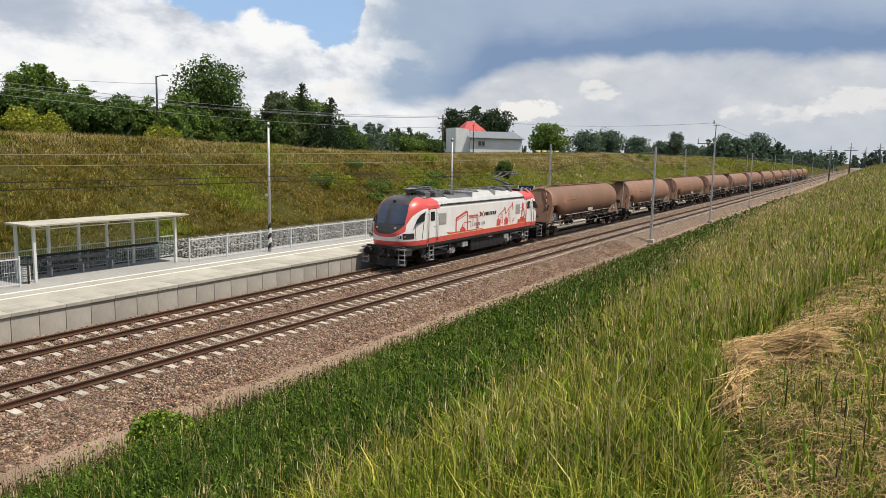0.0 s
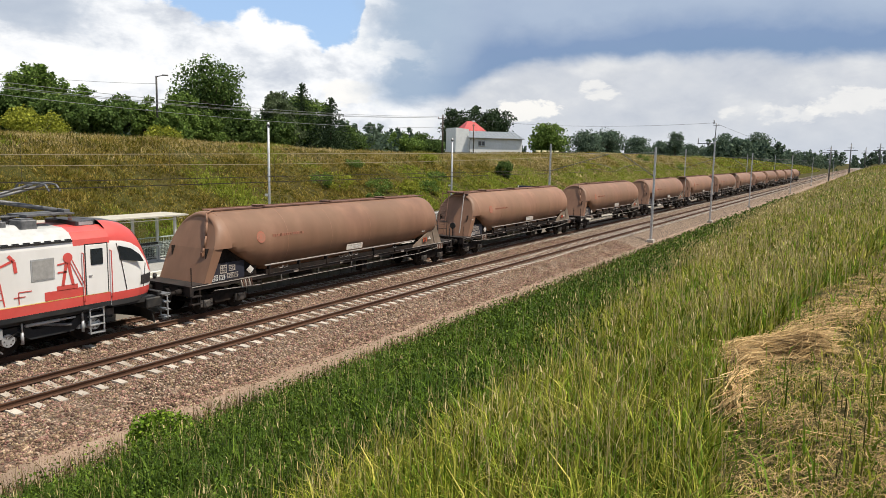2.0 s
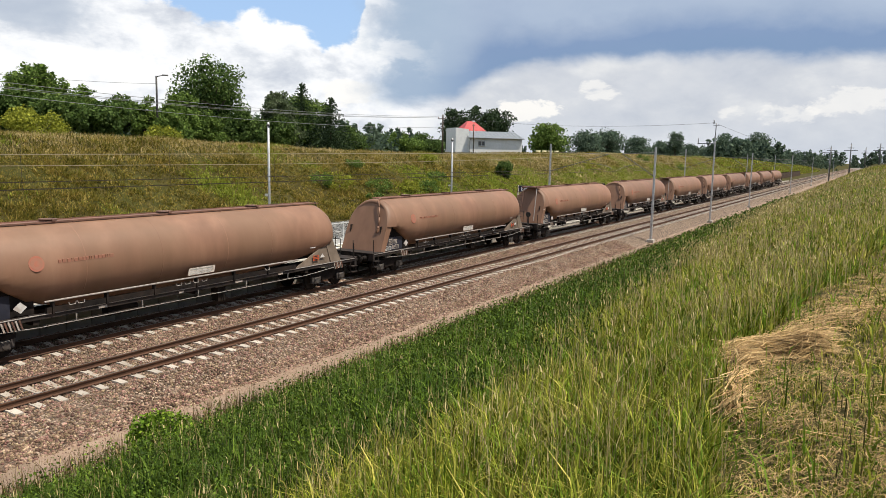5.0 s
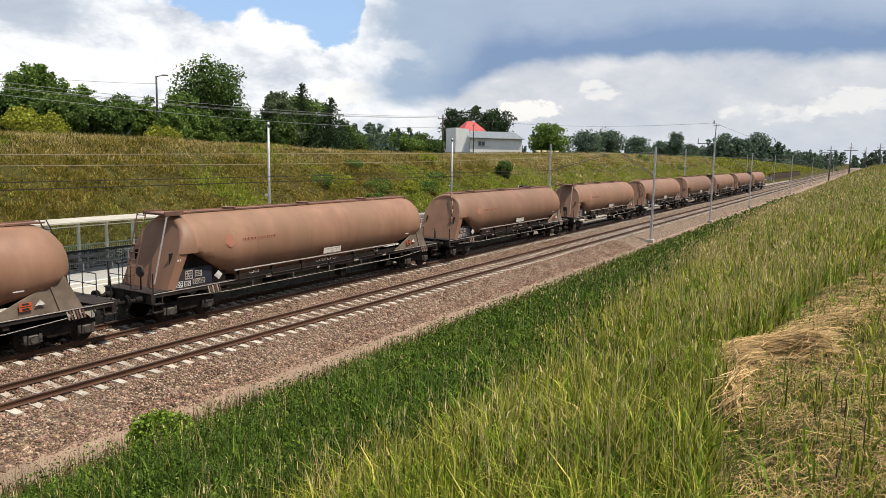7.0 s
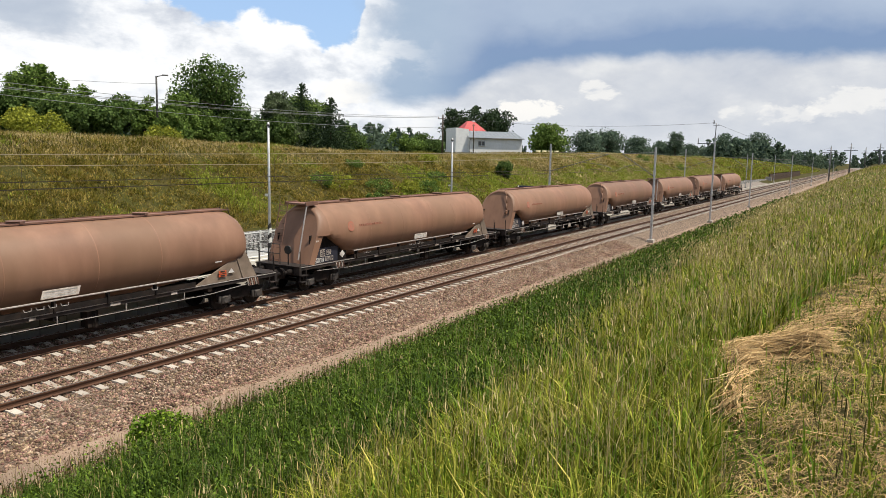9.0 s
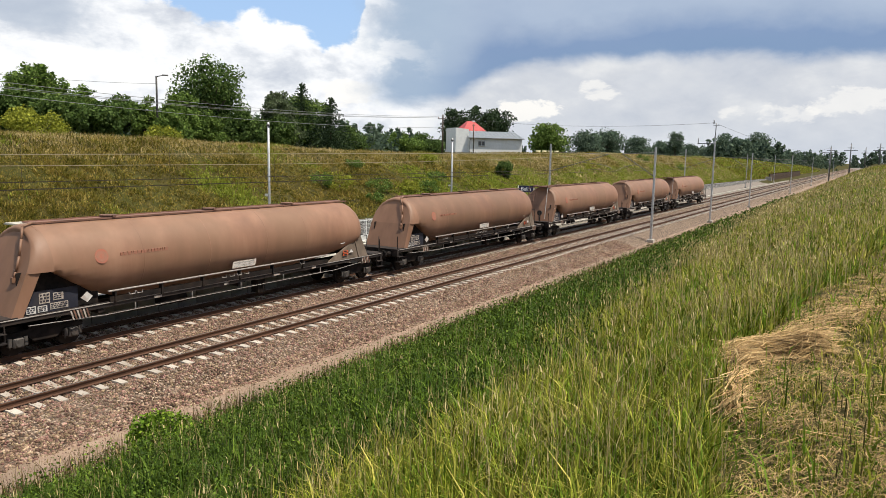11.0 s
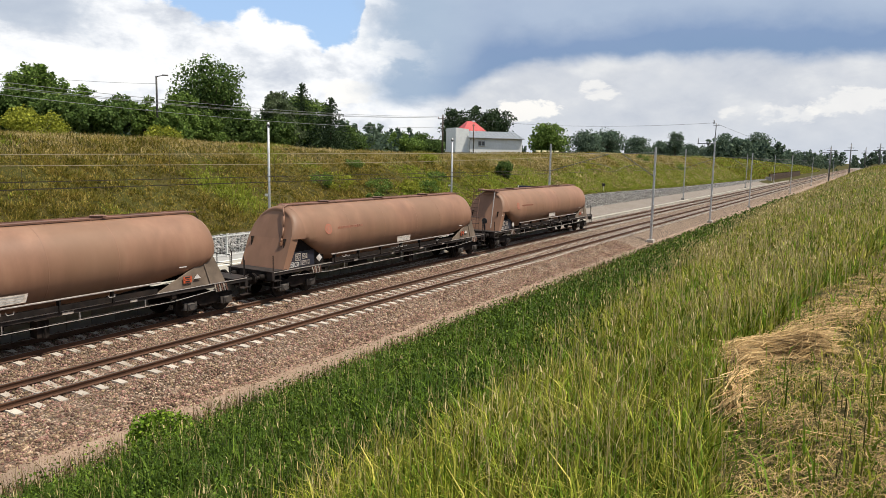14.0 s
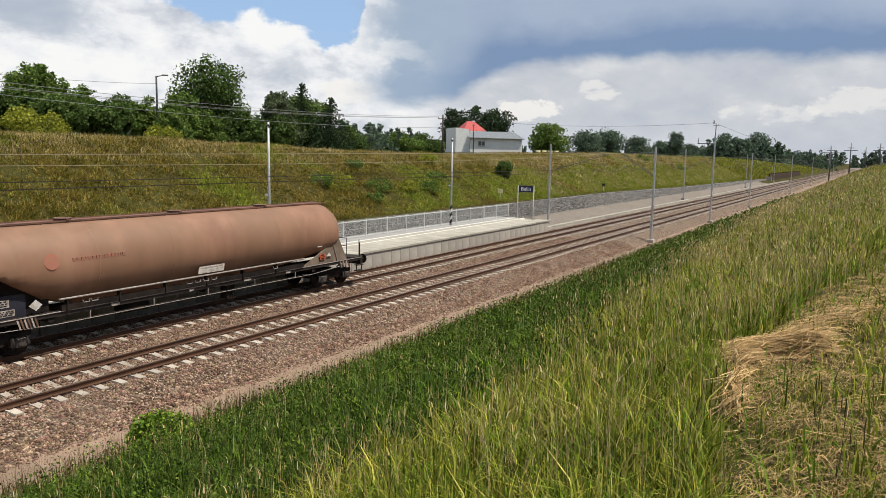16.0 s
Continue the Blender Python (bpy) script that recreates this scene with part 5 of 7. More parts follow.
def bars(parent, x, y0, y1, z0, z1, rows, mat, seed, name="lettering"):
    """Unreadable small writing as rows of short bars on the plane x."""
    rng = random.Random(seed)
    s = Shape()
    h = (z1 - z0) / rows
    for r in range(rows):
        y = y0
        while y < y1 - 0.03:
            w = min(rng.uniform(0.04, 0.13), y1 - y)
            s.box(x - 0.03, x + 0.004, y, y + w, z0 + h * r + 0.25 * h, z0 + h * r + 0.85 * h)
            y += w + rng.uniform(0.02, 0.05)
    return part(name, s, mat, parent)


def make_wagon(ladder_end):
    w = thing("tank_wagon", "dusty brown powder tank wagon with " + ("end ladder and railings" if ladder_end else "bent pipe on its smooth end"), "freight wagon", group="tank wagons of the train")
    part("tank", TANK, None, w)
    for y in (-4.6, -1.6, 1.5, 4.0):
        part("weld_seam", SEAM, None, w).location.y = y
    # slanted end: a plane bulkhead that rounds over into the shell
    def face_y(z):
        return -9.30 + (z - 1.24) * 0.41
    s = Shape().loft([[(-1.30, face_y(1.24), 1.24), (1.30, face_y(1.24), 1.24), (1.30, face_y(1.24) + 0.1, 1.24), (-1.30, face_y(1.24) + 0.1, 1.24)], [(-1.27, face_y(2.6), 2.6), (1.27, face_y(2.6), 2.6), (1.27, face_y(2.6) + 0.1, 2.6), (-1.27, face_y(2.6) + 0.1, 2.6)]])
    for sx in (-1, 1):
        s.plate([(sx * 1.33, face_y(1.24) - 0.01, 1.24), (sx * 1.33, face_y(1.24) + 0.36, 1.24), (sx * 1.36, face_y(2.66) + 0.42, 2.66), (sx * 1.31, face_y(2.66) - 0.01, 2.66)], (-sx * 0.05, 0, 0))
    part("end_bulkhead", s, M["tank"], w)
    angles = np.linspace(0, math.pi, 31)
    rings = []
    for y, rx, rz_, k in ((-7.93, 1.445, 1.445, 0), (-8.12, 1.44, 1.42, 0), (-8.28, 1.41, 1.36, 0.25), (-8.40, 1.36, 1.28, 0.65), (-8.50, 1.30, 1.20, 1.0)):
        rings.append([(rx * math.cos(q), (1 - k) * y + k * face_y(2.6 + rz_ * math.sin(q)), 2.6 + rz_ * math.sin(q)) for q in angles])
    s = Shape().loft(rings, close=False, cap=False, smooth=True)
    s.poly(rings[-1])
    part("end_hood", s, M["tank"], w)
    s = Shape()
    for sx in (-1, 1):
        s.box(sx * 0.98, sx * 1.02, -8.9, -6.2, 1.26, 2.62)
    s.box(-1.0, 1.0, -6.3, -6.2, 1.26, 1.9)
    part("inner_plate", s, M["under"], w)
    # solid gusset plates at the rear
    s = Shape()
    for sx in (-1, 1):
        s.plate([(sx * 1.30, 5.55, 1.26), (sx * 1.30, 8.80, 1.26), (sx * 1.22, 8.20, 2.45), (sx * 1.26, 7.25, 1.98)], (-sx * 0.05, 0, 0))
        s.plate([(sx * 1.34, 8.0, 1.26), (sx * 1.34, 8.1, 1.26), (sx * 1.27, 7.8, 2.22), (sx * 1.27, 7.7, 2.22)], (-sx * 0.04, 0, 0))
    s.plate([(-1.30, 8.80, 1.26), (1.30, 8.80, 1.26), (1.2, 8.20, 2.5), (-1.2, 8.20, 2.5)], (0, -0.05, 0))
    part("gusset", s, M["gusset"], w)
    # underframe
    for sx in (-1, 1):
        s = Shape().box(sx * 1.22, sx * 1.34, -9.95, 9.95, 1.10, 1.26, 0.01).box(sx * 1.16, sx * 1.36, -9.95, 9.95, 1.245, 1.265)
        part("sole_bar", s, M["frame_steel"], w)
        # highlight lines on frame edge and rod are put in as pale colour
        part("sole_edge", Shape().box(sx * 1.345, sx * 1.37, -9.9, 9.9, 1.238, 1.268, 0.004), M["pale_steel"], w, "thin pale highlight strip along the frame edge")
        for y, l in ((-4.2, 0.32), (-0.9, 0.22), (1.9, 0.4), (4.4, 0.28)):
            part("frame_plate", Shape().box(sx * 1.342, sx * 1.352, y, y + l, 1.12, 1.21), M["dirty_board"], w)
        s = Shape().pipe([(sx * 1.36, -8.8, 0.98), (sx * 1.36, -6.2, 0.86), (sx * 1.36, 6.2, 0.86), (sx * 1.36, 8.6, 1.02)], 0.013)
        for y in (-5, -2.5, 0, 2.5, 5):
            s.box(sx * 1.33, sx * 1.36, y - 0.015, y + 0.015, 0.84, 1.12)
        part("truss_rod", s, M["pale_steel"], w, "thin pale steel rod under the frame")
        s = Shape().box(sx * 1.41, sx * 1.47, -6.1, 5.6, 1.645, 1.695, 0.008)
        part("side_rail", s, M["pale_steel"], w, "pale worn handrail beam along the tank")
        s = Shape()
        for y in np.arange(-5.8, 5.6, 1.9):
            s.box(sx * 1.28, sx * 1.44, y - 0.035, y + 0.035, 1.24, 1.64)
        s.box(sx * 1.30, sx * 1.40, -6.0, 5.5, 1.28, 1.46)
        part("rail_bracket", s, M["under"], w)
        hook = Shape().pipe([(sx * 1.47, -0.13, 1.55), (sx * 1.50, -0.10, 1.46), (sx * 1.50, 0.10, 1.46), (sx * 1.47, 0.13, 1.55)], 0.011).mesh("hook", [M["pale_steel"]])
        for y in (-5.2, -4.9, -1.0, -0.6, -0.2, 0.2, 3.6):
            part("hook", hook, None, w).location.y = y
    s = Shape().box(-0.28, 0.28, -9.9, 9.9, 0.92, 1.2).box(-1.3, 1.3, -6.4, -6.2, 0.95, 1.25).box(-1.3, 1.3, 6.2, 6.4, 0.95, 1.25).box(-1.3, 1.3, -0.1, 0.1, 0.95, 1.25)
    s.tube((0.5, -3.4, 0.78), (0.5, -2.2, 0.78), 0.20, n=16).tube((-0.6, 1.0, 0.8), (-0.6, 2.0, 0.8), 0.18, n=16).pipe([(0.9, -5.8, 0.75), (0.9, 5.8, 0.75)], 0.05).box(0.7, 1.1, 1.2, 1.6, 0.45, 1.0).pipe([(1.2, 1.4, 0.95), (1.22, 1.4, 0.45)], 0.03)
    part("centre_sill", s, M["under"], w)
    for sg in (-1, 1):
        s = Shape().box(-1.36, 1.36, sg * 9.82, sg * 10.0, 0.88, 1.28, 0.015).box(-1.36, 1.36, sg * 9.1, sg * 10.05, 1.27, 1.31)
        part("headstock", s, M["frame_steel"], w)
        buffers(w, sg * 10.0, sg * 10.69)
        coupling(w, sg * 10.0, sg)
        wagon_bogie(w, sg * 8.1)
        for sx in (-1, 1):
            s = Shape().box(sx * 1.20, sx * 1.46, sg * 9.5, sg * 9.95, 0.56, 0.60).box(sx * 1.20, sx * 1.46, sg * 9.5, sg * 9.95, 0.86, 0.89).box(sx * 1.32, sx * 1.36, sg * 9.5, sg * 9.54, 0.56, 1.1).box(sx * 1.32, sx * 1.36, sg * 9.91, sg * 9.95, 0.56, 1.1)
            part("step", s, M["frame_steel"], w)
            s = Shape().pipe([(sx * 1.28, sg * 9.86, 1.28), (sx * 1.28, sg * 9.86, 2.0)], 0.022)
            part("grab_rail", s, M["under"], w)
    # roof walkway and hatches
    s = Shape().box(-0.30, 0.30, -7.9, 8.25, 4.045, 4.065).box(-0.32, -0.29, -7.9, 8.25, 4.05, 4.10).box(0.29, 0.32, -7.9, 8.25, 4.03, 4.085)
    for y in np.arange(-7.5, 8.2, 1.6):
        s.box(-0.33, 0.33, y - 0.03, y + 0.03, 3.95, 4.05)
    part("walkway", s, M["tank_dark"], w)
    for y in (-5.0, -0.4, 4.2):
        s = Shape().tube((0, y, 3.98), (0, y, 4.12), 0.26, n=18).tube((0, y, 4.12), (0, y, 4.15), 0.29, n=18).box(0.2, 0.36, y - 0.06, y + 0.06, 4.08, 4.15)
        part("hatch", s, M["tank_dark"], w)
    if ladder_end:
        s = Shape().box(-0.62, 0.62, -8.72, -7.9, 4.02, 4.10).box(-0.66, -0.6, -8.74, -7.9, 4.0, 4.16).box(0.6, 0.66, -8.74, -7.9, 4.0, 4.16)
        part("end_platform", s, M["tank_dark"], w)
        s = Shape()
        for x in (-0.95, -0.45):
            s.pipe([(x, -9.45, 1.28), (x, -8.75, 4.12)], 0.025)
        for k in range(10):
            t = (k + 0.5) / 10
            s.tube((-0.95, -9.45 + 0.70 * t, 1.28 + 2.84 * t), (-0.45, -9.45 + 0.70 * t, 1.28 + 2.84 * t), 0.018, n=6)
        part("ladder", s, M["tank_dark"], w)
        s = Shape()
        s.pipe([(0.75, -9.40, 1.5), (0.62, -8.66, 3.95), (0.5, -8.3, 4.12)], 0.035)
        part("pipe", s, M["pale_steel"], w)
        s = Shape()
        for x in (-1.25, -0.6, 0.1):
            s.pipe([(x, -9.92, 1.3), (x, -9.92, 2.25)], 0.02)
        s.pipe([(-1.25, -9.92, 2.25), (0.1, -9.92, 2.25)], 0.02).pipe([(-1.25, -9.92, 1.8), (0.1, -9.92, 1.8)], 0.016).pipe([(-1.25, -9.92, 2.25), (-1.25, -9.3, 2.25), (-1.25, -9.3, 1.3)], 0.02)
        s.tube((0.45, -9.75, 1.3), (0.45, -9.75, 2.05), 0.03, n=8).tube((0.45, -9.80, 2.0), (0.45, -9.72, 2.0), 0.20, n=16)
        part("railing", s, M["black"], w)
        bars(w, 1.327, -8.78, -8.58, 2.3, 2.42, 1, M["board"], 3)
    else:
        s = Shape().pipe([(0.30, -7.9, 4.08), (0.42, -8.30, 3.98), (0.62, -8.46, 3.62), (0.74, -8.62, 3.1), (0.78, -8.78, 2.62), (0.78, -8.84, 2.45)], 0.04, n=8).box(0.72, 0.84, -8.93, -8.80, 2.28, 2.46)
        part("pipe", s, M["tank"], w)
    # rear platform railing and ladder
    s = Shape()
    for x in (-1.2, -0.4, 0.4, 1.2):
        s.pipe([(x, 9.9, 1.3), (x, 9.9, 2.15)], 0.02)
    s.pipe([(-1.2, 9.9, 2.15), (0.4, 9.9, 2.15)], 0.02).pipe([(-1.2, 9.9, 1.75), (0.4, 9.9, 1.75)], 0.016)
    for x in (-0.6, -0.15):
        s.pipe([(x, 9.25, 1.3), (x, 9.07, 3.0), (x, 8.55, 4.1)], 0.022)
    for z in np.arange(1.5, 4.0, 0.28):
        y = float(np.interp(z, [1.3, 3.0, 4.1], [9.25, 9.07, 8.55]))
        s.tube((-0.6, y, z), (-0.15, y, z), 0.015, n=6)
    part("rear_railing", s, M["black"], w)
    # plates and writing
    for sx in (-1, 1):
        zc = 1.93
        xx = math.sqrt(1.42 ** 2 - (zc - 2.62) ** 2) + 0.012
        s = Shape().plate([(sx * 1.40, -0.45, 2.02), (sx * 1.40, 0.82, 2.02), (sx * 1.455, 0.70, 1.76), (sx * 1.455, -0.57, 1.76)], (sx * 0.015, 0, 0))
        part("data_plate", s, M["dirty_board"], w, "grimy pale data plate")
        s = Shape()
        for r in range(3):
            f = 0.16 + 0.27 * r
            s.plate([(sx * (1.408 + 0.055 * f), -0.38 - 0.12 * f, 2.02 - 0.26 * f), (sx * (1.408 + 0.055 * f), 0.70 - 0.12 * f, 2.02 - 0.26 * f), (sx * (1.408 + 0.055 * (f + 0.14)), 0.70 - 0.12 * (f + 0.14), 2.02 - 0.26 * (f + 0.14)), (sx * (1.408 + 0.055 * (f + 0.14)), -0.38 - 0.12 * (f + 0.14), 2.02 - 0.26 * (f + 0.14))], (sx * 0.012, 0, 0))
        part("lettering", s, M["stone_grey"], w)
        s = Shape().tube((sx * 1.382, -6.25, 2.898), (sx * 1.396, -6.25, 2.9008), 0.25, n=24).tube((sx * 1.382, -6.25, 2.898), (sx * 1.399, -6.25, 2.9014), 0.19, n=24, mat=1).tube((sx * 1.382, -6.25, 2.898), (sx * 1.402, -6.25, 2.902), 0.09, n=12)
        part("round_emblem", s, [M["faded_red"], M["faded_mark"]], w, "faded red ring emblem")
        if sx > 0:
            bars(w, 1.407, -5.55, -3.6, 2.80, 2.98, 1, M["faded_mark"], 5)
            # boards in the open triangle behind the bulkhead leg
            s = Shape().box(1.12, 1.14, -8.75, -7.0, 1.27, 1.98)
            part("label_board", s, M["dark_board"], w)
            for y0, y1, z0, z1, m in ((-8.72, -8.42, 1.29, 1.52, "board"), (-8.30, -7.95, 1.56, 1.90, "dirty_board"), (-8.36, -8.05, 1.30, 1.50, "board"), (-7.84, -7.5, 1.62, 1.86, "dirty_board"), (-7.95, -7.35, 1.33, 1.54, "dirty_board")):
                part("label_plate", Shape().box(1.135, 1.15, y0, y1, z0, z1), M[m], w)
                bars(w, 1.153, y0 + 0.03, y1 - 0.03, z0 + 0.02, z1 - 0.02, 3, M["dark_board"], int(100 * (y1 + z0 + 20)))
            s = Shape().plate([(1.21, -6.95, 1.56), (1.21, -6.72, 1.74), (1.21, -6.52, 1.56), (1.21, -6.72, 1.38)], (0.012, 0, 0))
            part("diamond_sign", s, M["board"], w)
            s = Shape().box(1.335, 1.35, 6.70, 7.10, 1.47, 1.72, mat=0).box(1.348, 1.356, 6.73, 7.07, 1.59, 1.61, mat=1).box(1.348, 1.356, 6.79, 7.01, 1.49, 1.55, mat=1).box(1.348, 1.356, 6.79, 7.01, 1.65, 1.71, mat=1)
            part("hazard_plate", s, [M["orange"], M["black"]], w, "orange hazard plate with dark bars")
            s = Shape().plate([(1.34, 7.2, 1.58), (1.34, 7.36, 1.76), (1.34, 7.52, 1.58)], (0.012, 0, 0))
            part("hazard_sign", s, [M["board"]], w)
            s = Shape().box(1.30, 1.325, 6.55, 6.9, 2.08, 2.2)
            part("small_plate", s, M["board"], w)
    s = Shape()
    for k in range(6):
        y = -7.45 + k * 0.11
        s.plate([(1.39, y, 1.22), (1.39, y + 0.055, 1.22), (1.39, y + 0.14, 0.92), (1.39, y + 0.085, 0.92)], (0.012, 0, 0), mat=k % 2)
    part("striped_plate", s, [M["dirty_board"], M["tank_dark"]], w, "dirty plate with slanted stripes")
    s = Shape()
    for k in range(6):
        y = 8.15 + k * 0.11
        s.plate([(1.39, y, 1.22), (1.39, y + 0.055, 1.22), (1.39, y + 0.14, 0.92), (1.39, y + 0.085, 0.92)], (0.012, 0, 0), mat=k % 2)
    part("striped_plate", s, [M["dirty_board"], M["tank_dark"]], w)
    return w


plain_wagon, ladder_wagon = make_wagon(False), make_wagon(True)
wagons = []
used = set()
for k in range(12):
    src = ladder_wagon if k + 1 in (2, 5, 7, 10, 12) else plain_wagon
    wagons.append(src if src not in used else copy_thing(src, pose(FAR, 60 + 21.4 * k, 0)))
    used.add(src)


# ---------------------------------------------------------------- locomotive
CAB_Z = [1.15, 1.3, 1.45, 1.6, 1.75, 1.9, 2.05, 2.2, 2.35, 2.5, 2.65, 2.8, 2.95, 3.1, 3.25, 3.4, 3.55, 3.66, 3.76, 3.85, 3.94, 4.01, 4.06, 4.09]


def cab_point(a, z, grow=0.0):
    """A point of the cab's skin: a from 0 (one side) over pi/2 (front) to pi."""
    f = float(np.interp(z, [1.15, 1.4, 2.05, 2.45, 3.0, 3.4, 3.7, 3.94, 4.06, 4.09], [2.02, 2.16, 2.25, 2.12, 1.86, 1.62, 1.38, 1.02, 0.6, 0.3])) + grow
    w = float(np.interp(z, [1.15, 1.4, 3.3, 3.6, 3.85, 4.0, 4.09], [1.46, 1.5, 1.5, 1.43, 1.24, 1.04, 0.8])) + grow
    c, d = math.cos(a), math.sin(a)
    return (w * math.copysign(abs(c) ** 0.72, c), -7.28 - f * max(d, 0.0) ** 0.72, z)


def cab_shell():
    """Rounded cab nose, front towards -y."""
    rings = [[cab_point(math.pi * k / 48, z) for k in range(49)] for z in CAB_Z]
    s = Shape().loft(rings, close=False, cap=False, smooth=True)
    s.poly(rings[-1])
    s.poly(rings[0][::-1])
    return s.mesh("cab_shell", [M["cab_paint"]])


def skin_patch(a0, a1, z0, z1, grow, mat, na=14, nz=10):
    """A curved pane that lies just proud of the cab's skin."""
    s = Shape()
    rings = [[cab_point(a0 + (a1 - a0) * k / na, z0 + (z1 - z0) * j / nz, grow) for k in range(na + 1)] for j in range(nz + 1)]
    s.loft(rings, close=False, cap=False, smooth=True)
    return s.mesh("windscreen", [mat])


def cab_paint():
    """The cab's livery: white flanks, red hood and lip, black mask, dark skirt."""
    m = bpy.data.materials.new("cab_paint")
    m.use_nodes = True
    n = Nodes(m.node_tree)
    co = n.add("ShaderNodeTexCoord").outputs["Object"]
    x, y, z = n.add("ShaderNodeSeparateXYZ", {0: co}).outputs
    ax = n.math("ABSOLUTE", x)
    def above(a, b):
        return n.math("GREATER_THAN", a, b)
    cube = lambda k: n.math("POWER", n.math("DIVIDE", ax, k), 3.0)
    arc = n.math("MULTIPLY", n.ramp(n.math("DIVIDE", n.math("ADD", y, 9.4), 2.2), [(0.0, (0.54, 0.54, 0.54)), (0.2, (0.64, 0.64, 0.64)), (0.37, (0.755, 0.755, 0.755)), (0.55, (0.812, 0.812, 0.812)), (0.73, (0.842, 0.842, 0.842)), (0.96, (0.855, 0.855, 0.855))]), 4.0)
    arc = n.math("MULTIPLY", arc, above(ax, 1.12))
    red_low = n.math("ADD", 1.84, n.math("MULTIPLY", cube(1.3), 0.55))
    black_low = n.math("ADD", 2.02, n.math("MULTIPLY", cube(1.0), 0.45))
    red = above(z, n.math("MAXIMUM", red_low, arc))
    half = n.math("SUBTRACT", 1.04, n.math("MULTIPLY", n.math("MAXIMUM", n.math("SUBTRACT", z, 3.3), 0.0), 0.22))
    black = n.math("MULTIPLY", above(z, black_low), above(half, ax))
    grain = n.noise(co, 3.0, 5.0)
    def tone(a, b):
        return n.mix(grain, (*a, 1), (*b, 1))
    c = n.mix(red, tone((0.66, 0.65, 0.63), (0.77, 0.765, 0.75)), tone((0.51, 0.058, 0.050), (0.62, 0.090, 0.076)))
    c = n.mix(black, c, tone((0.022, 0.020, 0.022), (0.05, 0.046, 0.047)))
    c = n.mix(above(1.62, z), c, tone((0.51, 0.058, 0.050), (0.62, 0.090, 0.076)))
    c = n.mix(above(1.34, z), c, tone((0.028, 0.030, 0.033), (0.05, 0.053, 0.057)))
    b = n.add("ShaderNodeBsdfPrincipled", {"Base Color": c, "Roughness": n.math("ADD", 0.28, n.math("MULTIPLY", grain, 0.18)), "Specular IOR Level": 0.5})
    n.add("ShaderNodeOutputMaterial", {0: b.outputs[0]})
    return m


M["cab_paint"] = cab_paint()


def strip(s, pts, w, x=1.508, d=0.006, mat=0):
    """A line of width w drawn with thin solid strips on the body side."""
    for (y0, z0), (y1, z1) in zip(pts, pts[1:]):
        L = math.hypot(y1 - y0, z1 - z0) or 1
        ny, nz = -(z1 - z0) / L * w / 2, (y1 - y0) / L * w / 2
        s.plate([(x, y0 + ny, z0 + nz), (x, y1 + ny, z1 + nz), (x, y1 - ny, z1 - nz), (x, y0 - ny, z0 - nz)], (d, 0, 0), mat)


def pump_jack(s, y, h, fl=1):
    """Nodding oil pump in outline."""
    z = 1.74
    strip(s, [(y - 0.22, z), (y - 0.06, z + h * 0.8)], 0.04)
    strip(s, [(y + 0.22, z), (y + 0.06, z + h * 0.8)], 0.04)
    for k in range(1, 5):
        d = 0.22 - 0.17 * k / 5
        strip(s, [(y - d, z + h * 0.8 * k / 5), (y + d, z + h * 0.8 * k / 5)], 0.025)
    strip(s, [(y - 0.6 * fl, z + h * 0.55), (y, z + h * 0.85), (y + 0.52 * fl, z + h)], 0.07)
    strip(s, [(y + 0.40 * fl, z + h * 1.12), (y + 0.56 * fl, z + h * 0.98), (y + 0.60 * fl, z + h * 0.72)], 0.10)
    s.box(1.508, 1.514, y - 0.75, y - 0.22, z, z + 0.34)
    s.plate([(1.508, y - 0.78, z + 0.34), (1.508, y - 0.48, z + 0.56), (1.508, y - 0.18, z + 0.34)], (0.006, 0, 0))


def pantograph(parent, yb, raised):
    p = part("pantograph", Shape().box(-0.55, 0.55, yb - 0.8, yb + 0.8, 4.30, 4.36).box(-0.45, 0.45, yb + 0.5, yb + 0.7, 4.36, 4.46), M["galv_dark"], parent)
    e, h = ((yb - 1.75, 4.86), (yb - 0.1, 5.28)) if raised else ((yb - 1.5, 4.46), (yb + 0.1, 4.52))
    s = Shape().tube((0, yb + 0.6, 4.4), (0, *e), 0.075, n=8)
    part("lower_arm", s, M["galv_dark"], p)
    s = Shape().tube((-0.2, *e), (-0.3, *h), 0.045, n=8).tube((0.2, *e), (0.3, *h), 0.045, n=8).tube((-0.2, *e), (0.2, *e), 0.055, n=8)
    part("upper_arm", s, M["galv_dark"], p)
    s = Shape()
    for d in (-0.18, 0.18):
        s.pipe([(-0.98, h[0] + d, h[1] - 0.16), (-0.78, h[0] + d, h[1] + 0.03), (-0.5, h[0] + d, h[1] + 0.06), (0.5, h[0] + d, h[1] + 0.06), (0.78, h[0] + d, h[1] + 0.03), (0.98, h[0] + d, h[1] - 0.16)], 0.035)
    s.tube((-0.4, h[0] - 0.18, h[1]), (-0.4, h[0] + 0.18, h[1]), 0.015).tube((0.4, h[0] - 0.18, h[1]), (0.4, h[0] + 0.18, h[1]), 0.015)
    part("collector_head", s, M["galv_dark"], p)
    for x in (-0.45, 0.45):
        for d in (-0.7, 0.7):
            s = Shape()
            for k in range(4):
                s.tube((x, yb + d, 4.10 + 0.05 * k), (x, yb + d, 4.13 + 0.05 * k), 0.075, 0.05, n=10)
            part("insulator", s, M["insulator"], p)


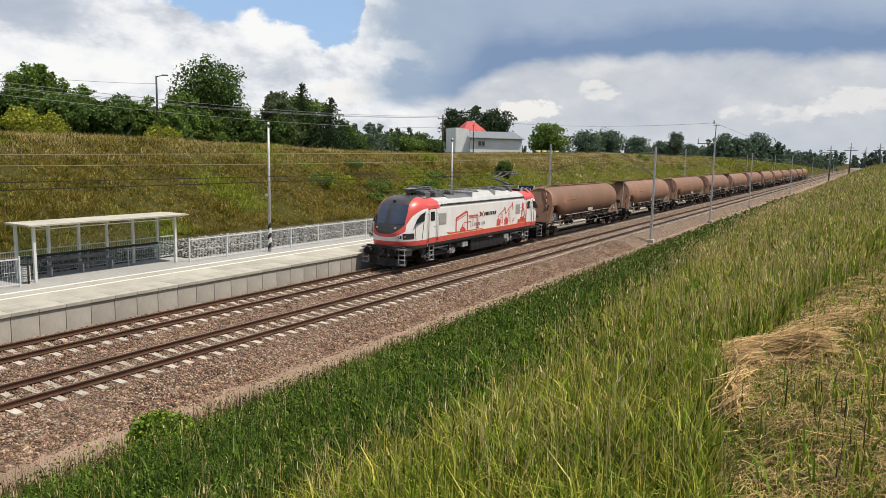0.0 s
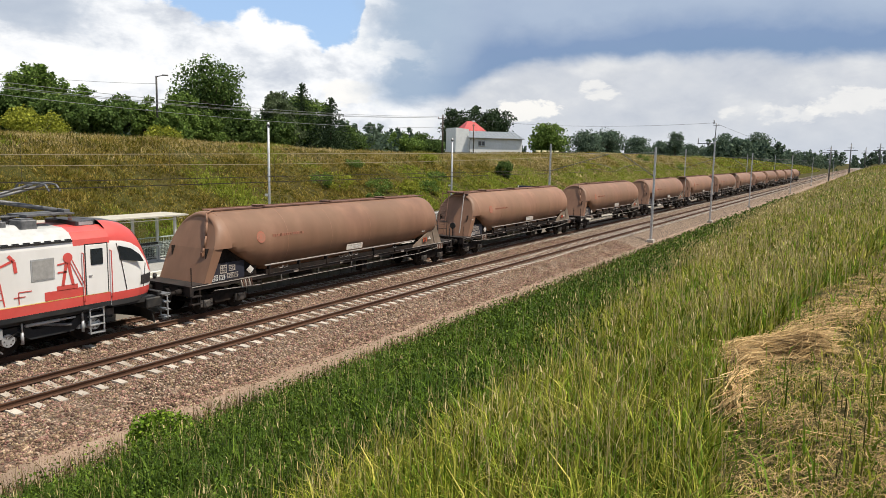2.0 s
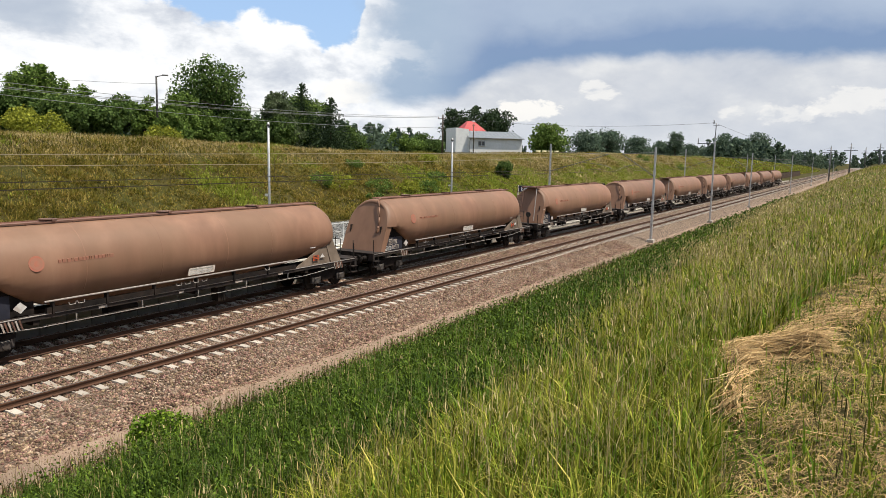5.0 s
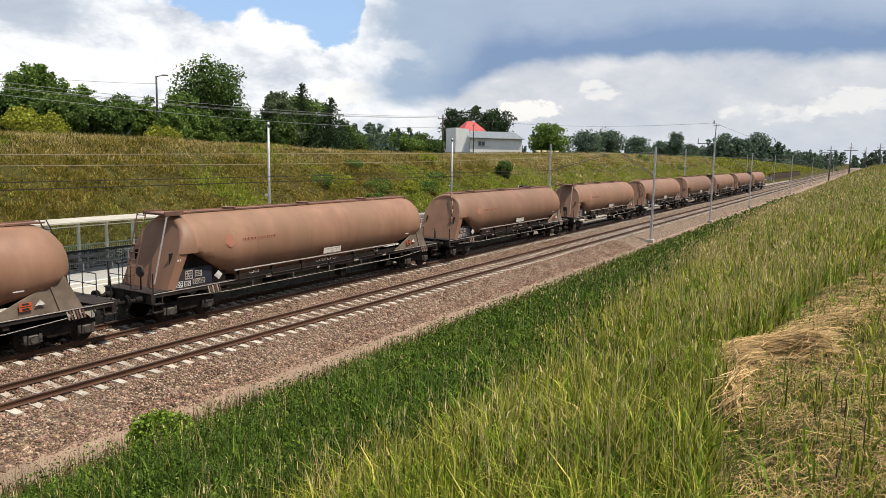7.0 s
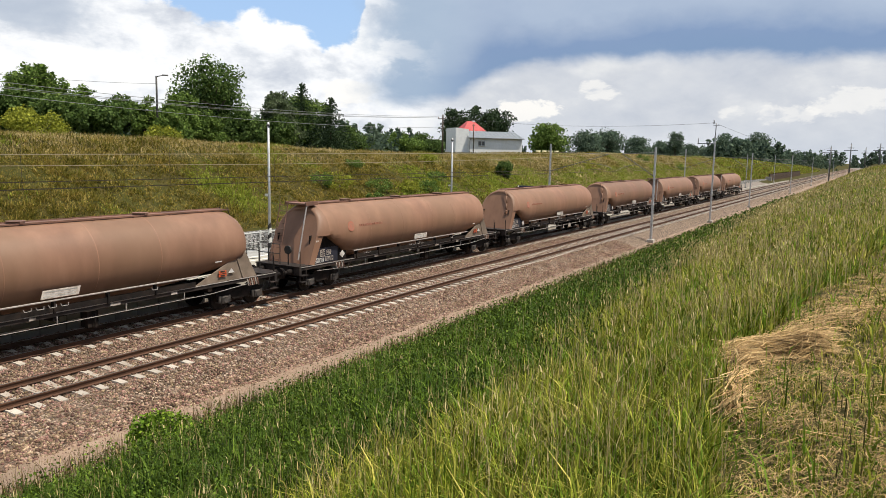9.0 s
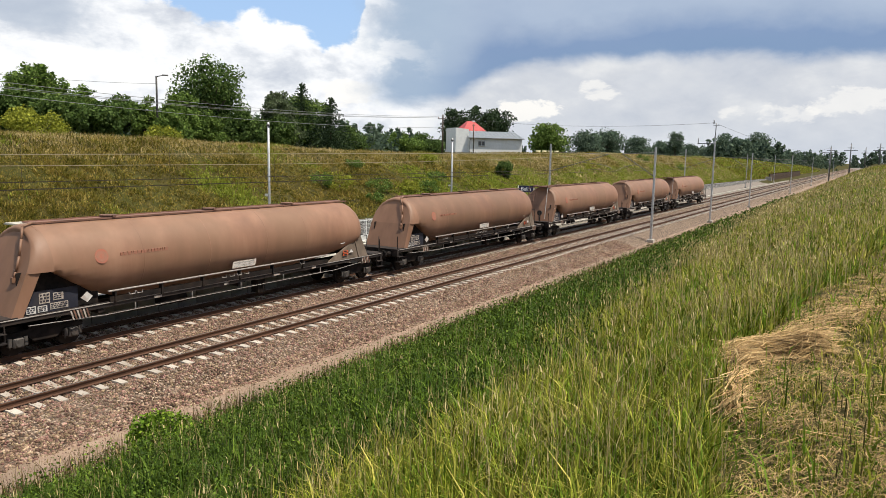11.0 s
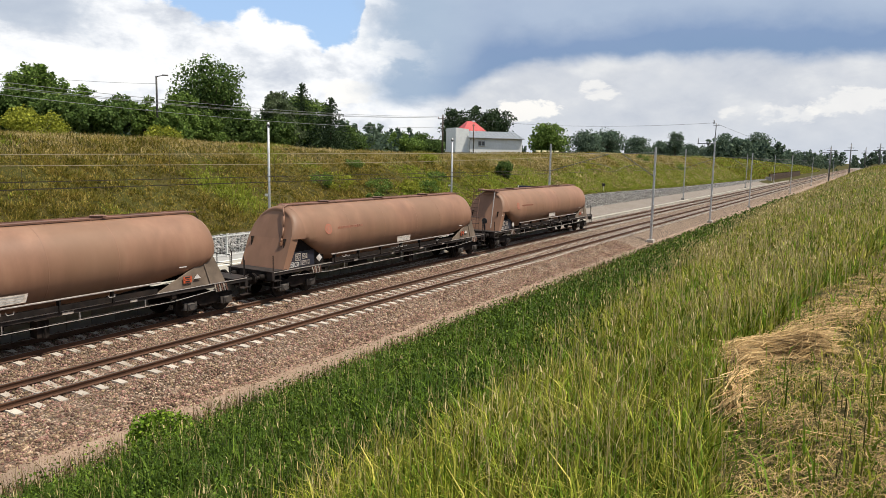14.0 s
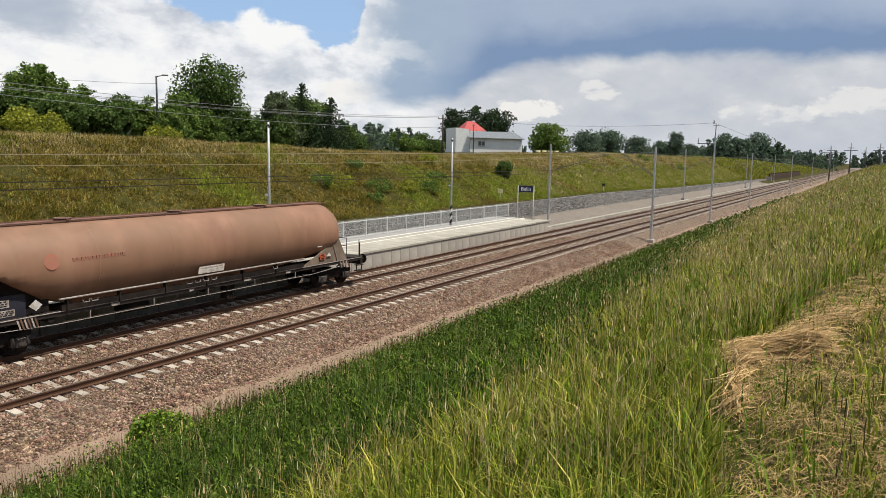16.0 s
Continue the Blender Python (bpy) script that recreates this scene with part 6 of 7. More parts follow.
def make_loco():
    lo = thing("locomotive", "white electric locomotive with red cab hoods, red stripe and oilfield artwork", "locomotive")
    # main body
    prof = [(1.5, 1.20), (1.5, 3.35), (1.47, 3.55), (1.30, 3.78), (0.95, 3.93), (0, 3.98)]
    ring = prof + [(-x, z) for x, z in prof[-2::-1]]
    ys = [-7.30, -6.0, -5.99, 5.99, 6.0, 7.30]
    s = Shape().loft([[(x, y, z) for x, z in ring] for y in ys])
    for f in s.bm.faces:
        c = f.calc_center_median()
        red = abs(c.y) > 6.0 and c.z > 3.3
        f.material_index = 1 if red else (2 if c.z > 3.6 else 0)
    part("body", s, [M["loco_white"], M["loco_red"], M["loco_roof"]], lo)
    for sx in (-1, 1):
        s = Shape().box(sx * 1.499, sx * 1.512, -7.28, 7.28, 1.36, 1.66)
        part("red_stripe", s, M["loco_red"], lo)
        part("sill_panel", Shape().box(sx * 1.497, sx * 1.510, -7.28, 7.28, 1.20, 1.355), M["loco_grey"], lo, "dark grey sill below the stripe")
        s = Shape().box(sx * 1.500, sx * 1.514, -5.9, 7.2, 1.668, 1.684)
        part("yellow_line", s, M["yellow"], lo)
        s = Shape().box(sx * 1.49, sx * 1.52, -5.98, 5.98, 3.50, 3.56)
        for y in np.arange(-5.8, 6, 0.33):
            s.box(sx * 1.46, sx * 1.51, y, y + 0.2, 3.565, 3.60)
        part("gutter", s, M["loco_grey"], lo)
    # cabs
    cab_me = cab_shell()
    for sg in (-1, 1):
        cab = part("cab", cab_me, None, lo)
        if sg > 0:
            cab.rotation_euler.z = math.pi
        for side in (-1, 1):
            lo_a, hi_a = (0.30 * math.pi, 0.493 * math.pi) if side > 0 else (0.507 * math.pi, 0.70 * math.pi)
            part("windscreen", skin_patch(lo_a, hi_a, 2.58, 3.66, 0.012, M["screen_glass"]), None, cab, "raked bluish windscreen pane")
        # side details live in the cab's own space
        for sx in (-1, 1):
            s = Shape().plate([(sx * 1.490, -8.62, 2.56), (sx * 1.492, -8.46, 2.82), (sx * 1.497, -8.1, 3.08), (sx * 1.50, -7.62, 3.22), (sx * 1.50, -7.66, 2.72), (sx * 1.497, -8.2, 2.62)], (sx * 0.012, 0, 0))
            part("side_window", s, M["window_dark"], cab, "dark curved cab side window")
            s = Shape()
            for a, b in (((-8.55, 1.66), (-8.66, 2.5)), ((-7.9, 1.66), (-7.72, 2.7)), ((-7.72, 2.7), (-7.55, 3.3))):
                s.tube((sx * 1.505, a[0], a[1]), (sx * 1.505, b[0], b[1]), 0.014, n=6)
            part("panel_joint", s, M["cab_black"], cab)
            s = Shape().tube((sx * 0.98, -9.40, 1.88), (sx * 1.0, -9.475, 1.88), 0.10, n=18).tube((sx * 1.22, -9.19, 1.90), (sx * 1.25, -9.27, 1.90), 0.085, n=18)
            s.tube((sx * 0.98, -9.47, 1.88), (sx * 0.98, -9.49, 1.88), 0.065, n=18, mat=1).tube((sx * 1.24, -9.26, 1.9), (sx * 1.245, -9.285, 1.9), 0.05, n=18, mat=1)
            part("headlight", s, [M["black"], M["lens"]], cab)
            lo_a, hi_a = (0.15 * math.pi, 0.30 * math.pi) if sx > 0 else (0.70 * math.pi, 0.85 * math.pi)
            part("headlight_housing", skin_patch(lo_a, hi_a, 1.72, 2.06, 0.006, M["cab_black"], 10, 3), None, cab)
            s = Shape().tube((sx * 0.62, -9.33, 2.36), (sx * 0.62, -9.40, 2.36), 0.06, n=16)
            part("upper_lamp", s, M["lens"], cab)
            s = Shape().pipe([(sx * 0.25, -9.32, 2.55), (sx * 0.12, -9.02, 3.25)], 0.015)
            part("wiper", s, M["black"], cab)
        part("roof_lamp", Shape().tube((0, -8.36, 3.86), (0, -8.60, 3.82), 0.08, n=16), M["cab_black"], cab)
        # front skirt, plough, steps
        s = Shape().box(-1.40, 1.40, -9.4, -8.75, 0.80, 1.16, 0.03).box(-1.3, 1.3, -9.48, -9.30, 0.78, 1.34, 0.02)
        part("buffer_beam", s, M["black"], cab)
        buffers(cab, -9.45, -10.0)
        coupling(cab, -9.45, -1)
        s = Shape().plate([(-1.25, -9.2, 0.2), (0, -9.55, 0.2), (0, -9.5, 0.62), (-1.25, -9.1, 0.62)], (0, 0.05, 0)).plate([(1.25, -9.2, 0.2), (0, -9.55, 0.2), (0, -9.5, 0.62), (1.25, -9.1, 0.62)], (0, 0.05, 0))
        part("plough", s, M["black"], cab)
        for sx in (-1, 1):
            for x in (1.02, 1.42):
                part("step_stile", Shape().box(sx * x, sx * (x + 0.04), -9.62, -9.58, 0.32, 1.2), M["galv"], cab)
            for z in (0.34, 0.62, 0.90, 1.16):
                part("step", Shape().box(sx * 1.02, sx * 1.46, -9.72, -9.50, z, z + 0.03), M["galv"], cab)
            s = Shape().box(sx * 0.9, sx * 1.46, -9.75, -9.35, 1.20, 1.24)
            part("shunter_platform", s, M["galv_dark"], cab)
    # doors and windows on both ends of the side
    for sx in (-1, 1):
        for sg in (-1, 1):
            s = Shape().box(sx * 1.498, sx * 1.515, sg * 6.42, sg * 7.18, 1.67, 3.34, 0.01)
            d = part("door", s, M["loco_white"], lo)
            part("door_window", Shape().box(sx * 1.51, sx * 1.522, sg * 6.58, sg * 7.02, 2.66, 3.20, 0.02), M["window_dark"], d)
            part("door_seal", Shape().box(sx * 1.499, sx * 1.506, sg * 6.38, sg * 7.22, 1.66, 3.38), M["loco_grey"], d)
            part("handle", Shape().box(sx * 1.515, sx * 1.54, sg * 6.5, sg * 6.62, 2.3, 2.34), M["galv"], d)
            for y in (6.30, 7.30):
                s = Shape().pipe([(sx * 1.50, sg * y, 3.1), (sx * 1.58, sg * y, 3.08), (sx * 1.58, sg * y, 1.5), (sx * 1.50, sg * y, 1.48)], 0.02)
                part("grab_rail", s, M["loco_red"] if sg > 0 else M["galv_dark"], lo)
            for y in (6.5, 7.0):
                part("step_stile", Shape().box(sx * 1.42, sx * 1.46, sg * y, sg * (y + 0.04), 0.3, 1.4), M["galv"], lo)
            for z in (0.32, 0.6, 0.88, 1.16):
                part("door_step", Shape().box(sx * 1.30, sx * 1.48, sg * 6.5, sg * 7.04, z, z + 0.03), M["galv"], lo)
        for y0, y1 in ((-6.05, -5.2), (4.6, 5.35)):
            s = Shape().box(sx * 1.499, sx * 1.512, y0, y1, 2.36, 3.06, 0.01).box(sx * 1.508, sx * 1.518, y0 + 0.05, y1 - 0.05, 2.41, 3.01, mat=1)
            part("machine_room_window", s, [M["galv"], M["paver"]], lo)
    # underfloor equipment
    s = Shape().box(-1.35, 1.35, -1.75, 3.1, 0.36, 1.36, 0.03)
    part("transformer_box", s, M["loco_grey"], lo)
    s = Shape()
    for y in np.arange(-1.7, 3.1, 0.6):
        s.box(1.345, 1.365, y, y + 0.02, 0.4, 1.3)
    s.box(1.35, 1.37, 0.6, 1.3, 1.02, 1.1, mat=1).box(1.35, 1.37, 0.8, 1.1, 1.15, 1.19, mat=1)
    part("box_covers", s, [M["black"], M["board"]], lo)
    for y in (-2.6, 3.4):
        s = Shape().box(0.9, 1.42, y, y + 0.32, 0.72, 1.05, 0.02).box(0.9, 1.42, y - 0.36, y - 0.04, 0.72, 1.05, 0.02)
        part("air_unit", s, M["galv"], lo)
    part("floor_frame", Shape().box(-1.3, 1.3, -9.2, 9.2, 1.05, 1.22), M["loco_grey"], lo)
    wm = wheelset_mesh(0.62)
    for yb in (-5.35, 5.35):
        b = part("bogie", Shape().box(-0.9, 0.9, -0.3, 0.3, 0.5, 0.95).box(-0.7, 0.7, -2.0, 2.0, 0.55, 0.75), M["under"], lo)
        b.location.y = yb
        for sx in (-1, 1):
            prof = [(-2.15, 0.72), (-1.0, 0.72), (-0.7, 0.5), (0.7, 0.5), (1.0, 0.72), (2.15, 0.72), (2.15, 0.95), (0.9, 1.0), (0.6, 0.8), (-0.6, 0.8), (-0.9, 1.0), (-2.15, 0.95)]
            s = Shape().plate([(sx * 1.08, y, z) for y, z in prof], (sx * 0.14, 0, 0))
            part("side_frame", s, M["loco_grey"], b)
            for sy in (-1.42, 1.42):
                s = Shape().tube((sx * 1.0, sy, 0.62), (sx * 1.30, sy, 0.62), 0.20, n=18).box(sx * 1.05, sx * 1.22, sy - 0.55, sy + 0.2, 0.52, 0.68, 0.02)
                part("axle_box", s, M["galv"], b)
                for d in (-0.38, 0.38):
                    part("spring", Shape().coil(sx * 1.16, sy + d, 0.66, 0.97, 0.10, 6, 12), M["loco_grey"], b)
            for sy in (-0.35, 0.35):
                part("secondary_spring", Shape().coil(sx * 1.16, sy, 0.8, 1.2, 0.14, 7, 12), M["loco_grey"], b)
            part("yaw_damper", Shape().tube((sx * 1.30, -0.9, 0.98), (sx * 1.30, 0.2, 0.98), 0.055, n=10).tube((sx * 1.30, 0.2, 0.98), (sx * 1.30, 0.75, 0.98), 0.035, n=8), M["galv"], b)
            for sy in (-1.0, 1.0):
                part("vertical_damper", Shape().tube((sx * 1.29, sy, 0.42), (sx * 1.29, sy, 0.80), 0.05, n=10).tube((sx * 1.29, sy, 0.80), (sx * 1.29, sy, 1.10), 0.03, n=8), M["galv"], b)
            for sy in (-2.0, 2.0):
                part("sand_box", Shape().box(sx * 1.02, sx * 1.30, sy - 0.16, sy + 0.16, 0.82, 1.12, 0.02), M["bogie_steel"], b)
            for sy in (-1.42, 1.42):
                s = Shape().box(sx * 1.22, sx * 1.27, sy - 0.26, sy + 0.26, 0.56, 0.68, 0.015)
                for q in range(6):
                    s.tube((sx * 1.29, sy + 0.13 * math.cos(q * 1.047), 0.62 + 0.13 * math.sin(q * 1.047)), (sx * 1.32, sy + 0.13 * math.cos(q * 1.047), 0.62 + 0.13 * math.sin(q * 1.047)), 0.022, n=6)
                part("axle_cover", s, M["bogie_steel"], b)
                part("cable_loop", Shape().pipe([(sx * 1.31, sy, 0.70), (sx * 1.33, sy + 0.25, 0.86), (sx * 1.30, sy + 0.45, 0.80), (sx * 1.26, sy + 0.6, 1.05)], 0.018), M["black"], b)
            s = Shape().pipe([(sx * 1.24, -2.1, 0.9), (sx * 1.26, -1.9, 0.5), (sx * 1.26, -1.6, 0.25)], 0.03).pipe([(sx * 1.24, -0.5, 0.95), (sx * 1.28, 0.6, 0.75)], 0.05)
            part("sand_pipe", s, M["galv_dark"], b)
        for sy in (-1.42, 1.42):
            o = part("wheelset", wm, None, b)
            o.location = (0, sy, 0.62)
    # roof gear
    for y0, y1, z, m in ((-1.4, 1.7, 4.14, "loco_roof"), (1.9, 4.6, 4.08, "loco_roof"), (-4.4, -1.6, 4.05, "galv_dark")):
        s = Shape().loft([[(x * k, y, 3.80 + (z - 3.80) * q) for x, q in ((-1.22, 0), (1.22, 0), (0.9, 0.8), (0.75, 1), (-0.75, 1), (-0.9, 0.8))] for y, k in ((y0, 1.0), (y1, 1.0))])
        part("roof_hatch", s, M[m], lo)
    for y in (-1.5, 1.8):
        part("roof_rib", Shape().box(-1.24, 1.24, y - 0.05, y + 0.05, 3.8, 4.18, 0.02), M["loco_roof"], lo)
    rng = random.Random(8)
    for y in np.arange(-5.6, 5.8, 0.55):
        x = rng.uniform(-0.6, 0.6)
        z0 = 4.08
        s = Shape()
        for k in range(3):
            s.tube((x, y, z0 + 0.05 * k), (x, y, z0 + 0.03 + 0.05 * k), 0.07, 0.05, n=10)
        part("insulator", s, M["insulator"], lo)
    s = Shape().pipe([(-0.3, -5.8, 4.32), (0.3, -3.0, 4.32), (0.1, 0, 4.32), (-0.2, 3.0, 4.3), (0.2, 5.6, 4.3)], 0.025).pipe([(0.5, -5.6, 4.26), (0.5, 1.0, 4.26)], 0.02)
    part("busbar", s, M["galv_dark"], lo)
    for y in list(np.arange(-5.9, -1.4, 0.36)) + list(np.arange(2.6, 5.9, 0.42)):
        x = rng.uniform(-0.8, 0.3)
        s = Shape().box(x - 0.16, x + 0.16, y - 0.13, y + 0.13, 3.95, 4.16 + rng.uniform(0.02, 0.14), 0.015).tube((x, y, 4.1), (x + 0.5, y + rng.uniform(-0.3, 0.3), 4.2 + rng.uniform(0, 0.12)), 0.025, n=6)
        part("roof_fitting", s, M["galv_dark"] if rng.random() < 0.6 else M["cab_black"], lo)
    for y, l, h in ((-5.0, 0.9, 0.20), (-3.4, 0.5, 0.16), (-0.5, 1.2, 0.10), (3.9, 0.8, 0.16), (-6.3, 0.6, 0.22), (5.0, 0.5, 0.16)):
        s = Shape().box(0.15, 0.85, y - l / 2, y + l / 2, 3.9, 4.06 + h, 0.02).box(0.25, 0.75, y - l / 2 + 0.06, y + l / 2 - 0.06, 4.05 + h, 4.10 + h)
        part("roof_box", s, M["galv_dark"], lo)
    for sg in (-1, 1):
        s = Shape().box(-0.9, 0.9, sg * 6.5, sg * 7.2, 3.9, 4.10, 0.03).box(0.86, 0.92, sg * 6.6, sg * 7.1, 3.95, 4.06, mat=1)
        part("air_conditioner", s, [M["cab_black"], M["galv"]], lo)
    pantograph(lo, 5.9, True)
    pantograph(lo, -5.9, False)
    # artwork and markings on the side
    s = Shape()
    s.plate([(1.508, -5.15, 1.86), (1.508, -4.9, 1.72), (1.508, -0.4, 1.71), (1.508, -0.4, 1.75), (1.508, -4.6, 1.80)], (0.006, 0, 0))
    strip(s, [(-4.0, 1.78), (-4.0, 2.62), (-2.7, 2.98), (-2.55, 2.86), (-2.55, 1.78)], 0.13)
    strip(s, [(-3.9, 2.48), (-2.8, 2.78)], 0.05)
    strip(s, [(-2.4, 2.66), (-1.15, 2.66), (-1.15, 1.86)], 0.10)
    strip(s, [(-2.4, 2.54), (-1.3, 2.54), (-1.3, 1.86)], 0.05)
    strip(s, [(-3.0, 1.78), (-3.0, 2.3), (-2.1, 2.3), (-2.1, 1.9)], 0.06)
    strip(s, [(-1.85, 2.5), (-1.85, 2.0), (-1.7, 2.0), (-1.7, 2.5)], 0.02)
    s.box(1.508, 1.514, -1.40, -1.0, 1.80, 1.88).box(1.508, 1.514, -3.5, -2.8, 1.78, 1.94).box(1.508, 1.514, -3.36, -3.0, 1.94, 2.04).box(1.508, 1.514, -3.22, -3.14, 2.04, 2.2)
    pump_jack(s, 2.35, 1.1)
    pump_jack(s, 3.55, 1.35)
    strip(s, [(4.2, 1.74), (4.2, 2.1), (4.6, 2.1)], 0.03)
    strip(s, [(4.05, 1.95), (4.4, 1.95)], 0.03)
    s.box(1.508, 1.514, 5.0, 6.3, 1.70, 1.98).box(1.508, 1.514, 5.4, 6.1, 1.96, 2.12)
    strip(s, [(5.6, 2.1), (5.78, 3.0), (5.95, 2.1)], 0.10)
    strip(s, [(5.85, 2.9), (6.25, 2.05)], 0.03)
    strip(s, [(5.95, 2.9), (6.35, 2.05)], 0.03)
    strip(s, [(5.45, 2.55), (5.75, 2.55)], 0.05)
    strip(s, [(5.45, 2.8), (5.75, 2.85)], 0.05)
    s.tube((1.508, 5.80, 3.0), (1.516, 5.80, 3.0), 0.16, n=20)
    part("artwork", s, M["loco_red"], lo, "red oilfield pumps and gantry artwork")
    for k, w in enumerate((0.17, 0.22, 0.13, 0.17, 0.18, 0.16, 0.24)):
        y = -0.28 + k * 0.245
        s = Shape().plate([(1.508, y, 2.56), (1.508, y + w, 2.56), (1.508, y + w + 0.05, 2.80), (1.508, y + 0.05, 2.80)], (0.006, 0, 0))
        part("mark_bar", s, M["black"], lo, "dark slanted bar of a company mark")
    s = Shape()
    strip(s, [(-0.92, 2.86), (-0.72, 2.70), (-0.92, 2.52)], 0.09)
    s2 = Shape()
    strip(s2, [(-0.36, 2.86), (-0.58, 2.70), (-0.40, 2.52)], 0.09)
    strip(s2, [(-0.66, 2.80), (-0.66, 2.58)], 0.07)
    part("company_mark", s, M["black"], lo, "dark chevron of a company mark")
    part("company_emblem", s2, M["loco_red"], lo)
    s = Shape()
    for k in range(9):
        if k != 5:
            y = -1.6 + k * 0.165
            s.box(1.508, 1.513, y, y + 0.10, 1.98, 2.18)
    part("number_bars", s, M["metal_roof"], lo, "row of plain grey bars")
    return lo


loco = make_loco()


# ---------------------------------------------------------------- grass
def blades(name, label, x, y, height, width, mat, seed, lean=0.35, category="grass", z=None, bend=0.5, toward=None):
    """Bent tapering blades standing at the given places, leaning out of their tuft where toward is given."""
    rng = np.random.default_rng(seed)
    n = len(x)
    z = ground_z(x, y) - 0.02 if z is None else z
    b = rng.uniform(0, math.tau, n) if toward is None else toward + rng.normal(0, 0.6, n)
    a = b + math.pi / 2 + rng.normal(0, 0.6, n)
    side = np.stack([np.cos(a), np.sin(a), 0 * a], 1)
    out = np.stack([np.cos(b), np.sin(b), 0 * b], 1)
    l = np.minimum(np.abs(rng.normal(0, lean, n)), 0.5 + 0.5 * lean)[:, None]
    up = np.array([0, 0, 1.0])
    h, w = height[:, None], width[:, None]
    p0 = np.stack([x, y, z], 1)
    p1 = p0 + up * h * 0.55 + out * h * l * 0.30
    p2 = p0 + up * h * np.maximum(0.3, 1 - bend * l * 0.6) + out * h * l * (0.6 + bend)
    # far blades are plain slivers, near ones bend
    m = np.hypot(x - 19.4, y) < 24
    near = np.stack([p0 - side * w * 0.5, p0 + side * w * 0.5, p1 + side * w * 0.42, p1 - side * w * 0.42, p2], 1)[m]
    far = np.stack([p0 - side * w * 0.6, p0 + side * w * 0.6, p2], 1)[~m]
    k = 5 * np.arange(len(near))[:, None]
    q = 5 * len(near) + 3 * np.arange(len(far))[:, None]
    V = np.concatenate([near.reshape(-1, 3), far.reshape(-1, 3)])
    F = np.concatenate([np.concatenate([k + np.array([[0, 1, 2]]), k + np.array([[0, 2, 3]]), k + np.array([[3, 2, 4]])], 1).reshape(-1, 3), q + np.array([[0, 1, 2]])])
    return tagged(new(name, fast_mesh(name, V, F, mat)), label, category, kind="stuff")


def scatter_near(n, seed, dmin, dmax, power, per=1):
    """Places on the near slope, denser near the standpoint, in tufts of per blades."""
    rng = np.random.default_rng(seed)
    m = n // per
    d = dmin + (dmax - dmin) * rng.random(m) ** power
    a = rng.uniform(radians(-12), radians(80), m)
    x, y = np.repeat(19.4 - d * np.sin(a), per), np.repeat(d * np.cos(a), per)
    size = np.repeat(rng.uniform(0.45, 1.5, m), per)
    toward = rng.uniform(0, math.tau, m * per)
    r = np.abs(rng.normal(0, 1, m * per)) * (0.03 + 0.0028 * np.repeat(d, per))
    x, y = x + r * np.cos(toward), y + r * np.sin(toward)
    return rng, x, y, np.hypot(x - 19.4, y), size, toward


def lush_zone(x, y):
    """1 low on the slope where dark leafy growth stands, 0 in the meadow above it."""
    v = x + 0.55 * ripple(x, y, 1.6) + 0.3 * ripple(x, y, 0.5, 2.0)
    edge = np.interp(y, [0, 4, 7, 12, 25, 60, 120], [15.9, 16.1, 16.4, 15.8, 14.2, 12.0, 9.8])
    return 1 - sstep(v - edge - 0.25 + 0.6 * ripple(x, y, 0.9, 5.0), -0.6, 0.6)


def mown_zone(x, y):
    v = x + 0.16 * ripple(x, y, 0.5) + 0.08 * ripple(x, y, 0.17, 3.0)
    edge = np.interp(y, [0, 4, 5.5, 7, 9, 12, 18, 40], [18.95, 18.80, 18.62, 18.42, 18.8, 19.2, 19.9, 23])
    return sstep(v - edge, -0.08, 0.12)


